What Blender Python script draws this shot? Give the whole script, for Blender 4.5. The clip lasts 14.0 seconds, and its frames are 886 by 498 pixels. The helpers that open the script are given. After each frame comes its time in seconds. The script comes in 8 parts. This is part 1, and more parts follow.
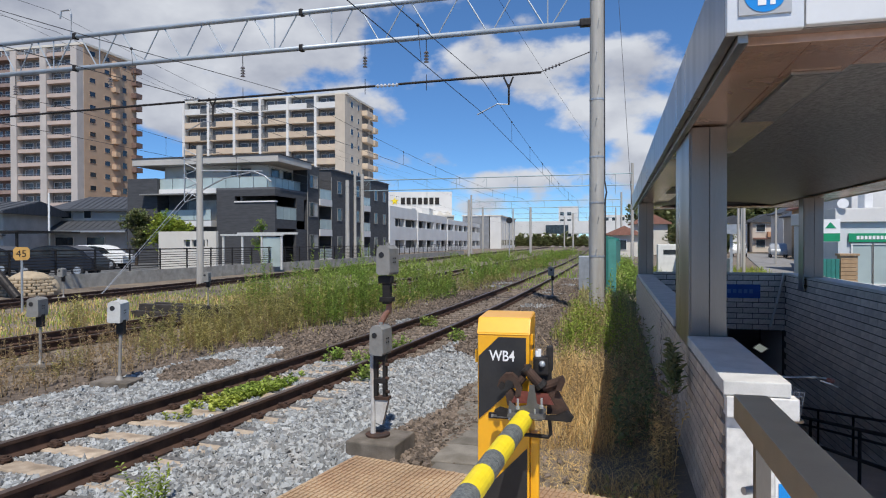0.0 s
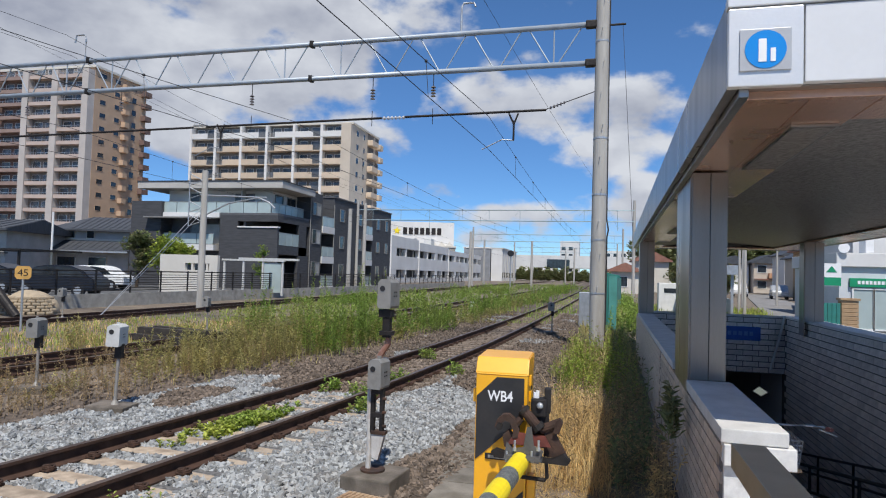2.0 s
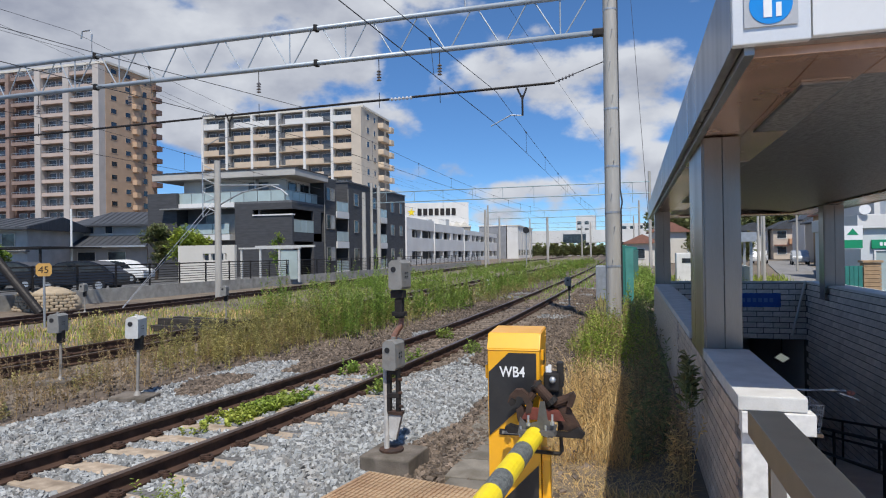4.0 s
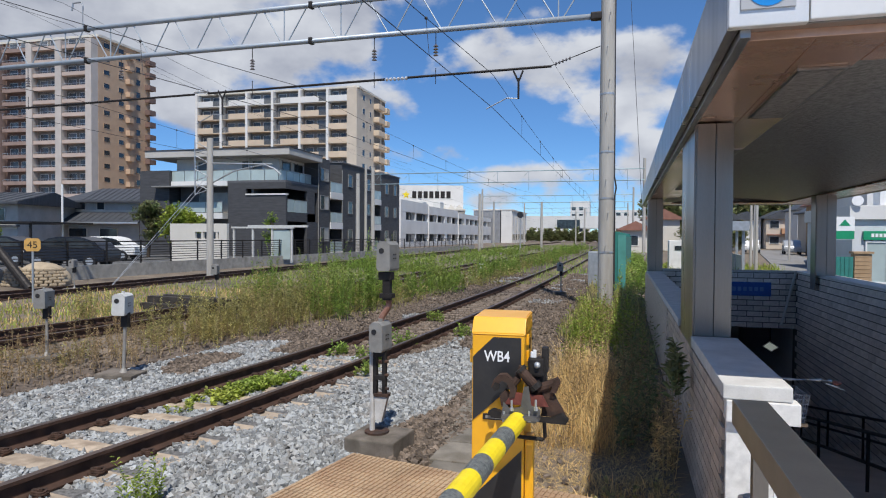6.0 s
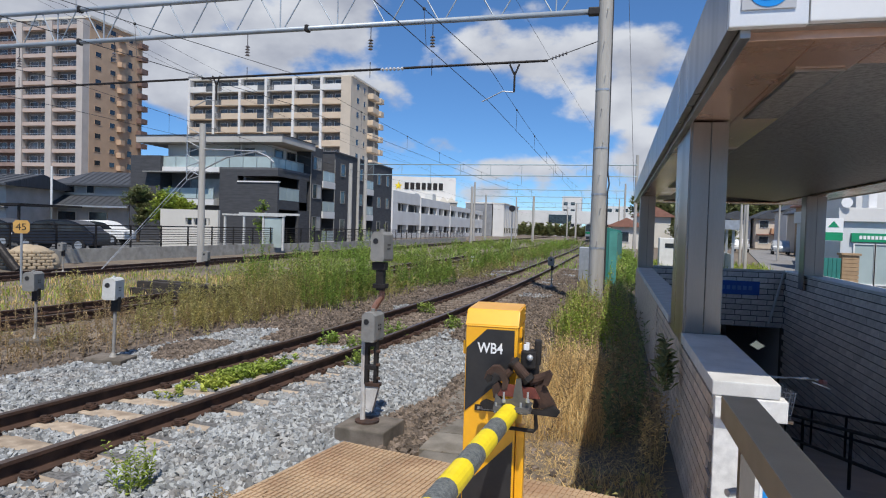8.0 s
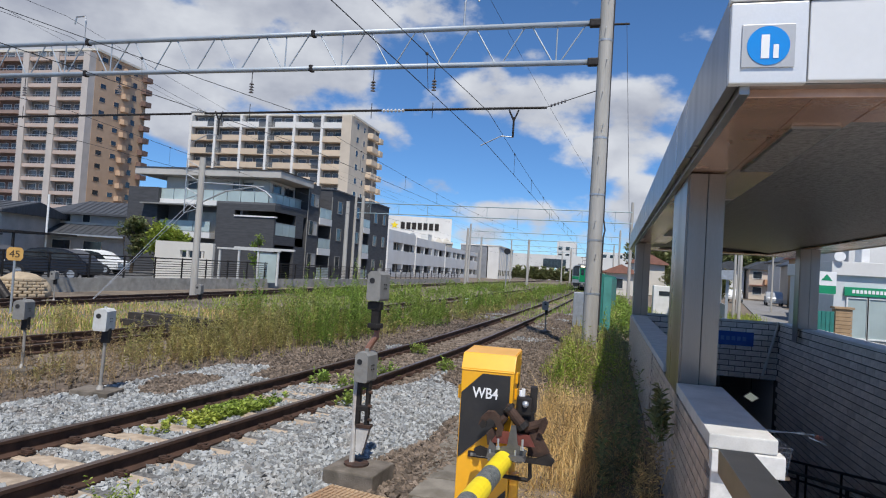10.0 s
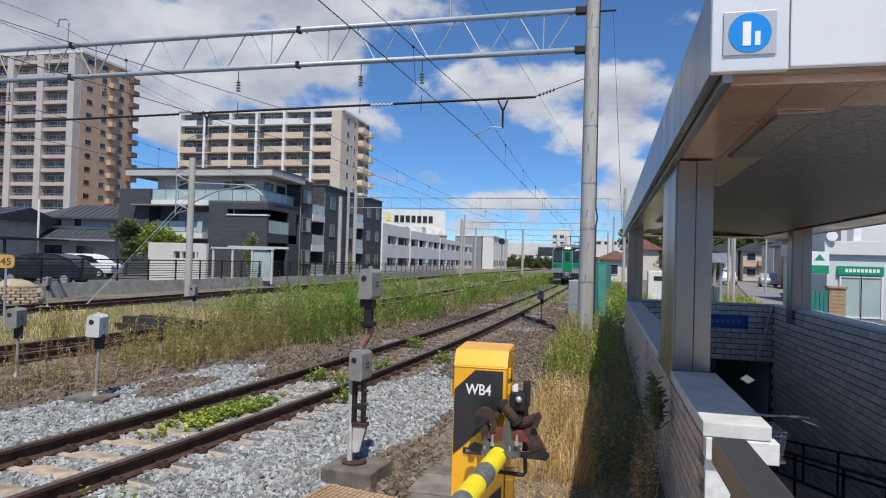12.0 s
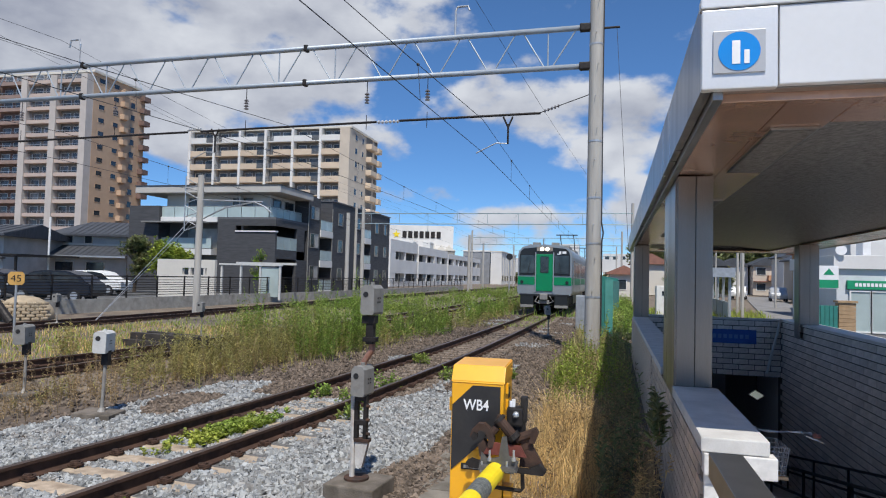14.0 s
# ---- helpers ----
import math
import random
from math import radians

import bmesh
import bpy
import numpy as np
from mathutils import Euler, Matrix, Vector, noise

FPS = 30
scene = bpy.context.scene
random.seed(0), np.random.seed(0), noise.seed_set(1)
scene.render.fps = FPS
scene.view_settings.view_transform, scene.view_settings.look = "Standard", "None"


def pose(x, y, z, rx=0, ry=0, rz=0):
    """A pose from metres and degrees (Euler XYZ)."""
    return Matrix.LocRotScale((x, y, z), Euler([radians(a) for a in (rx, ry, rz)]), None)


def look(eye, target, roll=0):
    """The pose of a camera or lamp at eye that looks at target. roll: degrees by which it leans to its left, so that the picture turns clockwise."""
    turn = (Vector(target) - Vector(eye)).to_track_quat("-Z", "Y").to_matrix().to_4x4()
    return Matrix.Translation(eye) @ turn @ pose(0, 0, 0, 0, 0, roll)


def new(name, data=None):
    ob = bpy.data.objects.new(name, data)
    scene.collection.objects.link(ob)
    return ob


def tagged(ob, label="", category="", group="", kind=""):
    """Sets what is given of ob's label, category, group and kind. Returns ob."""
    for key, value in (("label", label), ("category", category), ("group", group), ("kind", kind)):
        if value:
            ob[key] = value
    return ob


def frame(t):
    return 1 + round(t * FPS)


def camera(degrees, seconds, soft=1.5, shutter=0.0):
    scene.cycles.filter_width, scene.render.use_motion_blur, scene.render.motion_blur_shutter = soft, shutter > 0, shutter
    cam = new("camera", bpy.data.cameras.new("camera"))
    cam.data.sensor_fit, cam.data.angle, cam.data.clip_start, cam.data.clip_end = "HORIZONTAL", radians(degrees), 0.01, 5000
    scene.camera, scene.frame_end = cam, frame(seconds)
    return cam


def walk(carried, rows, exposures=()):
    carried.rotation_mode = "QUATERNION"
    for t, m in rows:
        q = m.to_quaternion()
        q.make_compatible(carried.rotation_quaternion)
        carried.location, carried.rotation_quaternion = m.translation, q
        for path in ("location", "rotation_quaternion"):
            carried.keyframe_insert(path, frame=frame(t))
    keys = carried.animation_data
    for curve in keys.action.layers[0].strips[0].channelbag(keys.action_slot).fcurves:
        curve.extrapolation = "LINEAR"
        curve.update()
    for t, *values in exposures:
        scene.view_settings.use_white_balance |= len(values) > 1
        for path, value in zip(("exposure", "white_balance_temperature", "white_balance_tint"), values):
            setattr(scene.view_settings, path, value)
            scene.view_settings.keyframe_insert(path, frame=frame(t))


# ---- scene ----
cam = camera(68.66, 14.0, soft=1.1)

PATH = [
    (0.0, pose(-0.039, -0.041, 1.726, 89.41, 0.12, 13.37)),
    (0.5, pose(-0.062, -0.039, 1.722, 89.94, -0.27, 14.97)),
    (1.0, pose(-0.061, -0.011, 1.742, 91.04, -0.32, 15.29)),
    (1.5, pose(-0.050, -0.025, 1.771, 93.28, -1.18, 12.90)),
    (2.0, pose(-0.037, -0.079, 1.769, 92.12, -1.69, 13.44)),
    (2.5, pose(-0.035, -0.108, 1.774, 90.81, -0.56, 13.78)),
    (3.0, pose(-0.025, -0.053, 1.768, 90.60, 1.47, 15.12)),
    (3.2, pose(-0.012, -0.046, 1.758, 90.46, 0.59, 14.76)),
    (5.3, pose(0.015, 0.007, 1.754, 89.30, 1.57, 14.88)),
    (5.5, pose(0.017, 0.012, 1.750, 88.76, 1.34, 14.13)),
    (6.0, pose(0.034, 0.041, 1.749, 88.86, -0.35, 14.36)),
    (6.5, pose(0.027, 0.050, 1.724, 88.68, -1.93, 13.98)),
    (7.0, pose(0.025, 0.021, 1.724, 88.10, -1.86, 13.97)),
    (7.5, pose(0.026, 0.029, 1.738, 87.91, -0.98, 13.24)),
    (8.0, pose(0.011, 0.018, 1.746, 88.17, -1.72, 13.60)),
    (8.5, pose(-0.010, 0.001, 1.746, 88.89, -3.69, 13.68)),
    (9.0, pose(-0.041, 0.032, 1.766, 89.23, -3.34, 13.62)),
    (9.2, pose(-0.030, 0.012, 1.746, 91.79, -4.29, 13.66)),
    (11.3, pose(0.003, 0.036, 1.783, 91.44, -0.92, 13.15)),
    (11.5, pose(0.010, 0.043, 1.786, 91.31, 0.14, 14.52)),
    (12.0, pose(0.018, 0.036, 1.787, 91.07, -1.65, 12.70)),
    (12.5, pose(0.049, 0.019, 1.785, 92.34, -1.95, 11.45)),
    (13.0, pose(0.069, 0.027, 1.786, 92.53, -0.22, 13.80)),
    (13.5, pose(0.075, 0.033, 1.794, 91.95, -1.26, 13.68)),
    (14.0, pose(0.085, 0.012, 1.791, 92.42, -1.47, 13.43)),
]
walk(cam, PATH)

# ---- light ----
SUN_EL, SUN_AZ = 59.0, 160.6      # azimuth clockwise from +y, where the sun stands
scene.view_settings.exposure = 0.1


def build_world():
    w = bpy.data.worlds.new("sky")
    scene.world = w
    w.use_nodes = True
    nt = w.node_tree
    nt.nodes.clear()
    N, Lk = nt.nodes.new, nt.links.new

    def math_(op, a, b=None, clamp=False):
        n = N("ShaderNodeMath")
        n.operation, n.use_clamp = op, clamp
        for i, v in enumerate((a, b)):
            if v is None:
                continue
            if isinstance(v, (int, float)):
                n.inputs[i].default_value = v
            else:
                Lk(v, n.inputs[i])
        return n.outputs[0]

    sky = N("ShaderNodeTexSky")
    sky.sky_type, sky.sun_disc = "NISHITA", False
    sky.sun_elevation, sky.sun_rotation = radians(SUN_EL), radians(SUN_AZ)
    sky.altitude = 2500
    sky.air_density, sky.dust_density, sky.ozone_density = 0.85, 0.0, 4.0
    co = N("ShaderNodeTexCoord")
    sep = N("ShaderNodeSeparateXYZ")
    Lk(co.outputs["Generated"], sep.inputs[0])
    # azimuth (degrees to the left of +y) and elevation of the direction
    az = math_("MULTIPLY", math_("ARCTAN2", math_("MULTIPLY", sep.outputs[0], -1.0), sep.outputs[1]), 57.2958)
    el = math_("MULTIPLY", math_("ARCSINE", sep.outputs[2]), 57.2958)
    # cloud texture
    mp = N("ShaderNodeMapping")
    mp.inputs["Scale"].default_value = (1, 1, 1.7)
    Lk(co.outputs["Generated"], mp.inputs[0])
    nz = N("ShaderNodeTexNoise")
    nz.inputs["Scale"].default_value, nz.inputs["Detail"].default_value, nz.inputs["Roughness"].default_value = 9.0, 9, 0.53
    Lk(mp.outputs[0], nz.inputs["Vector"])
    nb = N("ShaderNodeTexNoise")
    nb.inputs["Scale"].default_value, nb.inputs["Detail"].default_value = 2.6, 5
    Lk(mp.outputs[0], nb.inputs["Vector"])
    # cumulus banks: azimuth, elevation, half width, half height, weight
    banks = [(48, 20, 22, 14, 1.2), (31, 24, 17, 10, 1.15), (21, 28, 12, 8, 0.95), (33, 15, 13, 8, 1.0), (24, 18, 9, 6, 0.8), (4.5, 14.5, 7.5, 3.8, 0.85), (-1.5, 12.5, 5.5, 4.6, 0.9), (10, 16.5, 4, 2.4, 0.6), (5, 18, 6, 2.2, 0.5),
             (18, 14, 6, 5, 0.45), (-5, 7, 6, 4, 0.6), (5, 3.0, 30, 1.6, 0.5), (8, 5.2, 9, 1.3, 0.55), (-3, 6.0, 6, 1.8, 0.6), (22, 5.0, 6, 1.2, 0.5), (15, 7.2, 5, 1.2, 0.62), (80, 25, 20, 14, 0.8), (-60, 30, 24, 12, 0.6),
             (130, 35, 30, 14, 0.7), (-130, 30, 30, 12, 0.6), (180, 40, 30, 16, 0.5)]
    cover = None
    for a, e, wa, we, k in banks:
        da = math_("DIVIDE", math_("SUBTRACT", az, float(a)), float(wa))
        de = math_("DIVIDE", math_("SUBTRACT", el, float(e)), float(we))
        r = math_("SQRT", math_("ADD", math_("MULTIPLY", da, da), math_("MULTIPLY", de, de)))
        m = math_("MULTIPLY", math_("SUBTRACT", 1.35, r, True), float(k))
        cover = m if cover is None else math_("MAXIMUM", cover, m)
    dens = math_("ADD", math_("MULTIPLY", math_("SUBTRACT", nz.outputs[0], 0.5), 2.7), cover)
    ramp = N("ShaderNodeMapRange")
    ramp.interpolation_type = "SMOOTHSTEP"
    ramp.inputs[1].default_value, ramp.inputs[2].default_value = 0.3, 0.78
    Lk(dens, ramp.inputs[0])
    # sunlit upper sides and blue-grey undersides: the cloud's density compared with that a little higher up
    up = N("ShaderNodeVectorMath")
    up.inputs[1].default_value = (0, 0, 0.045)
    Lk(mp.outputs[0], up.inputs[0])
    n_up = N("ShaderNodeTexNoise")
    n_up.inputs["Scale"].default_value, n_up.inputs["Detail"].default_value, n_up.inputs["Roughness"].default_value = 9.0, 5, 0.5
    Lk(up.outputs[0], n_up.inputs["Vector"])
    lit = math_("MULTIPLY", math_("SUBTRACT", nz.outputs[0], n_up.outputs[0]), 1.9)
    core = math_("MULTIPLY", math_("SUBTRACT", dens, 0.55), -0.4)
    broad = math_("MULTIPLY", math_("SUBTRACT", 0.5, nb.outputs[0]), 1.5)
    shade = N("ShaderNodeMapRange")
    shade.inputs[1].default_value, shade.inputs[2].default_value = -0.75, 0.3
    shade.inputs[3].default_value, shade.inputs[4].default_value = 0.4, 1.0
    Lk(math_("ADD", math_("ADD", lit, core), broad), shade.inputs[0])
    cl = N("ShaderNodeCombineColor")
    s7 = shade.outputs[0]
    Lk(math_("SUBTRACT", math_("MULTIPLY", s7, 4.5), 0.2), cl.inputs[0])
    Lk(math_("MULTIPLY", s7, 4.5), cl.inputs[1])
    Lk(math_("ADD", math_("MULTIPLY", s7, 4.1), 0.8), cl.inputs[2])
    mix = N("ShaderNodeMix")
    mix.data_type = "RGBA"
    Lk(ramp.outputs[0], mix.inputs[0])
    hs = N("ShaderNodeHueSaturation")
    hs.inputs["Saturation"].default_value = 1.14
    Lk(sky.outputs[0], hs.inputs["Color"])
    low = N("ShaderNodeMapRange")
    low.interpolation_type = "SMOOTHSTEP"
    low.inputs[1].default_value, low.inputs[2].default_value = 0.0, 24.0
    Lk(el, low.inputs[0])
    clear = N("ShaderNodeMix")
    clear.data_type, clear.blend_type = "RGBA", "MULTIPLY"
    clear.inputs[7].default_value = (0.6, 0.72, 0.8, 1)
    Lk(math_("SUBTRACT", 1.0, low.outputs[0]), clear.inputs[0])
    Lk(hs.outputs[0], clear.inputs[6])
    Lk(clear.outputs[2], mix.inputs[6])
    Lk(cl.outputs[0], mix.inputs[7])
    bg = N("ShaderNodeBackground")
    bg.inputs[1].default_value = 0.145
    Lk(mix.outputs[2], bg.inputs[0])
    out = N("ShaderNodeOutputWorld")
    Lk(bg.outputs[0], out.inputs[0])
    sun = new("sun", bpy.data.lights.new("sun", "SUN"))
    sun.data.energy, sun.data.angle, sun.data.color = 4.3, radians(0.55), (1.0, 0.955, 0.88)
    d = Vector((math.sin(radians(SUN_AZ)) * math.cos(radians(SUN_EL)), math.cos(radians(SUN_AZ)) * math.cos(radians(SUN_EL)), math.sin(radians(SUN_EL))))
    sun.matrix_world = look(d * 60, (0, 0, 0))


build_world()


# ---- materials ----
def mat(name, col, rough=0.6, metal=0.0, var=0.12, scale=6.0, fine=60.0, bump=0.15, col2=None, dirt=None, dirt_amt=0.45, island=0.0, obj=0.0,
        emit=None, power=0.0, stretch=(1, 1, 1), spec=0.5, trans=0.0, coat=0.0, thin=0.0):
    m = bpy.data.materials.new(name)
    m.use_nodes = True
    nt = m.node_tree
    N, Lk = nt.nodes.new, nt.links.new
    p = nt.nodes["Principled BSDF"]
    p.inputs["Roughness"].default_value, p.inputs["Metallic"].default_value = rough, metal
    p.inputs["Specular IOR Level"].default_value = spec
    p.inputs["Transmission Weight"].default_value = trans
    p.inputs["Coat Weight"].default_value = coat
    c = (*col, 1)
    co = N("ShaderNodeTexCoord")
    mp = N("ShaderNodeMapping")
    mp.inputs["Scale"].default_value = stretch
    Lk(co.outputs["Object"], mp.inputs[0])
    n1 = N("ShaderNodeTexNoise")
    n1.inputs["Scale"].default_value, n1.inputs["Detail"].default_value = scale, 6
    n2 = N("ShaderNodeTexNoise")
    n2.inputs["Scale"].default_value, n2.inputs["Detail"].default_value = fine, 4
    Lk(mp.outputs[0], n1.inputs["Vector"])
    Lk(mp.outputs[0], n2.inputs["Vector"])
    mx = N("ShaderNodeMix")
    mx.data_type = "RGBA"
    k2 = col2 or tuple(min(1, v * (1 - 2.2 * var)) for v in col)
    mx.inputs[6].default_value, mx.inputs[7].default_value = c, (*k2, 1)
    r1 = N("ShaderNodeMapRange")
    r1.inputs[1].default_value, r1.inputs[2].default_value = 0.35, 0.68
    Lk(n1.outputs[0], r1.inputs[0])
    Lk(r1.outputs[0], mx.inputs[0])
    last = mx.outputs[2]
    if dirt:
        n3 = N("ShaderNodeTexNoise")
        n3.inputs["Scale"].default_value, n3.inputs["Detail"].default_value, n3.inputs["Roughness"].default_value = scale * 0.45, 8, 0.7
        Lk(mp.outputs[0], n3.inputs["Vector"])
        r3 = N("ShaderNodeMapRange")
        r3.inputs[1].default_value, r3.inputs[2].default_value, r3.inputs[4].default_value = 0.5, 0.66, dirt_amt
        Lk(n3.outputs[0], r3.inputs[0])
        m3 = N("ShaderNodeMix")
        m3.data_type = "RGBA"
        Lk(r3.outputs[0], m3.inputs[0])
        Lk(last, m3.inputs[6])
        m3.inputs[7].default_value = (*dirt, 1)
        last = m3.outputs[2]
    # grain, island and object variation as a brightness factor
    add = N("ShaderNodeMath")
    add.operation = "MULTIPLY_ADD"
    add.inputs[1].default_value, add.inputs[2].default_value = var * 2.0, 1.0 - var
    Lk(n2.outputs[0], add.inputs[0])
    val = add.outputs[0]
    for amt, node, sock in ((island, "ShaderNodeNewGeometry", "Random Per Island"), (obj, "ShaderNodeObjectInfo", "Random")):
        if amt:
            g = N(node)
            a = N("ShaderNodeMath")
            a.operation = "MULTIPLY_ADD"
            a.inputs[1].default_value, a.inputs[2].default_value = amt * 2, 1 - amt
            Lk(g.outputs[sock], a.inputs[0])
            b = N("ShaderNodeMath")
            b.operation = "MULTIPLY"
            Lk(val, b.inputs[0])
            Lk(a.outputs[0], b.inputs[1])
            val = b.outputs[0]
    hv = N("ShaderNodeHueSaturation")
    Lk(val, hv.inputs["Value"])
    Lk(last, hv.inputs["Color"])
    Lk(hv.outputs[0], p.inputs["Base Color"])
    rr = N("ShaderNodeMath")
    rr.operation, rr.use_clamp = "MULTIPLY_ADD", True
    rr.inputs[1].default_value, rr.inputs[2].default_value = 0.25, rough - 0.12
    Lk(n1.outputs[0], rr.inputs[0])
    Lk(rr.outputs[0], p.inputs["Roughness"])
    if bump:
        bp = N("ShaderNodeBump")
        bp.inputs["Strength"].default_value, bp.inputs["Distance"].default_value = bump, 0.01
        Lk(n2.outputs[0], bp.inputs["Height"])
        Lk(bp.outputs[0], p.inputs["Normal"])
    if emit:
        p.inputs["Emission Color"].default_value, p.inputs["Emission Strength"].default_value = (*emit, 1), power
    if thin:
        tl = N("ShaderNodeBsdfTranslucent")
        ms = N("ShaderNodeMixShader")
        ms.inputs[0].default_value = thin
        Lk(hv.outputs[0], tl.inputs["Color"])
        Lk(p.outputs[0], ms.inputs[1])
        Lk(tl.outputs[0], ms.inputs[2])
        Lk(ms.outputs[0], nt.nodes["Material Output"].inputs["Surface"])
    return m


M = {}
M["earth"] = mat("earth", (0.155, 0.12, 0.09), 0.95, var=0.3, scale=1.3, fine=45, bump=0.9, col2=(0.23, 0.185, 0.135), dirt=(0.085, 0.07, 0.052), dirt_amt=0.8)
M["ballast"] = mat("ballast", (0.3, 0.312, 0.315), 0.88, var=0.2, scale=9, fine=80, bump=0.4, col2=(0.29, 0.295, 0.29), dirt=(0.24, 0.18, 0.13), dirt_amt=0.35, island=0.5)
M["ballast_brown"] = mat("ballast_brown", (0.2, 0.155, 0.12), 0.95, var=0.22, scale=9, fine=80, bump=0.4, island=0.5)
M["ballast_bed"] = mat("ballast_bed", (0.2, 0.195, 0.19), 0.95, var=0.3, scale=25, fine=70, bump=0.9)
M["paving"] = mat("paving", (0.6, 0.57, 0.53), 0.9, var=0.08, scale=1.5, fine=90, bump=0.2, dirt=(0.33, 0.31, 0.28), dirt_amt=0.4)
# paler, less metallic copy of steel: sun glare put into the colour
M["steel_glare"] = mat("steel_glare", (0.74, 0.74, 0.73), 0.42, metal=0.45, var=0.05, scale=2, fine=80, bump=0.03)
M["rail_rust"] = mat("rail_rust", (0.085, 0.045, 0.03), 0.75, metal=0.1, var=0.2, scale=8, fine=120, bump=0.2)
M["rail_top"] = mat("rail_top", (0.17, 0.12, 0.095), 0.42, metal=0.5, var=0.15, scale=3, stretch=(1, 0.1, 1))
M["sleeper"] = mat("sleeper", (0.5, 0.4, 0.3), 0.92, var=0.16, scale=7, fine=90, bump=0.35, dirt=(0.2, 0.14, 0.09), obj=0.15)
M["sleeper_old"] = mat("sleeper_old", (0.27, 0.215, 0.165), 0.95, var=0.2, scale=6, fine=90, bump=0.4, dirt=(0.15, 0.11, 0.08), dirt_amt=0.7, obj=0.2)
M["head_pale"] = mat("head_pale", (0.6, 0.6, 0.58), 0.55, var=0.08, scale=9, fine=90, bump=0.05, dirt=(0.42, 0.39, 0.34), dirt_amt=0.45)
M["concrete"] = mat("concrete", (0.38, 0.365, 0.33), 0.92, var=0.14, scale=3, fine=90, bump=0.35, dirt=(0.17, 0.15, 0.12), dirt_amt=0.5)
M["concrete_pole"] = mat("concrete_pole", (0.46, 0.44, 0.405), 0.85, var=0.1, scale=1.5, fine=60, bump=0.2, stretch=(4, 4, 0.5), dirt=(0.25, 0.23, 0.21), dirt_amt=0.35)
M["block_dark"] = mat("block_dark", (0.2, 0.17, 0.14), 0.95, var=0.25, scale=5, fine=80, bump=0.5, dirt=(0.1, 0.085, 0.06), dirt_amt=0.6)
M["board"] = mat("board", (0.5, 0.35, 0.215), 0.75, var=0.14, scale=2.2, fine=120, bump=0.15, dirt=(0.3, 0.16, 0.085), dirt_amt=0.6)
M["yellow"] = mat("yellow", (0.86, 0.42, 0.01), 0.42, var=0.05, scale=4, fine=30, bump=0.02, dirt=(0.6, 0.3, 0.03), dirt_amt=0.25, coat=0.2)
M["yellow_arm"] = mat("yellow_arm", (0.88, 0.68, 0.02), 0.5, var=0.06, scale=12, fine=90, bump=0.05)
M["black_paint"] = mat("black_paint", (0.022, 0.022, 0.024), 0.45, var=0.15, scale=5, fine=60, bump=0.05, dirt=(0.07, 0.06, 0.05), dirt_amt=0.25)
M["band_dark"] = mat("band_dark", (0.075, 0.085, 0.085), 0.6, var=0.25, scale=60, fine=200, bump=0.4, col2=(0.2, 0.21, 0.2))
M["rusty"] = mat("rusty", (0.085, 0.045, 0.03), 0.8, metal=0.15, var=0.25, scale=14, fine=120, bump=0.3, dirt=(0.045, 0.035, 0.03), dirt_amt=0.7)
M["iron"] = mat("iron", (0.035, 0.03, 0.028), 0.6, metal=0.4, var=0.25, scale=14, fine=120, bump=0.2)
M["galv"] = mat("galv", (0.5, 0.52, 0.54), 0.45, metal=0.6, var=0.1, scale=6, fine=60, bump=0.05)
M["beam_grey"] = mat("beam_grey", (0.42, 0.47, 0.52), 0.5, metal=0.35, var=0.08, scale=2, fine=30, bump=0.03, dirt=(0.3, 0.32, 0.34), dirt_amt=0.4)
M["beam_far"] = mat("beam_far", (0.3, 0.4, 0.44), 0.5, metal=0.3, var=0.08, scale=2, fine=30, bump=0.02)
M["head_grey"] = mat("head_grey", (0.27, 0.265, 0.25), 0.6, metal=0.1, var=0.1, scale=9, fine=90, bump=0.06, dirt=(0.15, 0.13, 0.11), dirt_amt=0.45)
M["white_paint"] = mat("white_paint", (0.78, 0.78, 0.76), 0.55, var=0.05, scale=4, fine=50, bump=0.04, dirt=(0.55, 0.53, 0.48), dirt_amt=0.3)
M["steel"] = mat("steel", (0.3, 0.28, 0.262), 0.3, metal=0.92, var=0.1, scale=3, fine=150, bump=0.03, stretch=(1, 1, 0.12))
M["steel_dark"] = mat("steel_dark", (0.33, 0.33, 0.33), 0.36, metal=0.9, var=0.08, scale=3, fine=150, bump=0.03)
# the dirt colour here paints dark reflections as blotches on the metal
M["soffit"] = mat("soffit", (0.66, 0.4, 0.28), 0.24, metal=0.55, var=0.16, scale=1.4, fine=30, bump=0.04, dirt=(0.2, 0.11, 0.08), dirt_amt=0.8)
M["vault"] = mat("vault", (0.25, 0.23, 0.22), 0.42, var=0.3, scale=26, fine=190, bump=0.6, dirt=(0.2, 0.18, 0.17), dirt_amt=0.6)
M["fascia_white"] = mat("fascia_white", (0.68, 0.69, 0.7), 0.35, var=0.03, scale=2, fine=30, bump=0.02)
M["cap"] = mat("cap", (0.62, 0.61, 0.585), 0.8, var=0.08, scale=6, fine=120, bump=0.15, dirt=(0.4, 0.38, 0.34), dirt_amt=0.35)
M["stone"] = mat("stone", (0.72, 0.71, 0.69), 0.75, var=0.1, scale=20, fine=160, bump=0.15)
M["tile"] = mat("tile", (0.58, 0.47, 0.375), 0.6, var=0.1, scale=14, fine=120, bump=0.15, obj=0.16)
M["tile_in"] = mat("tile_in", (0.74, 0.68, 0.63), 0.55, var=0.1, scale=14, fine=120, bump=0.12, obj=0.14, island=0.14)
M["grout"] = mat("grout", (0.2, 0.18, 0.165), 0.95, var=0.1)
M["grout_dark"] = mat("grout_dark", (0.14, 0.13, 0.12), 0.95, var=0.1)
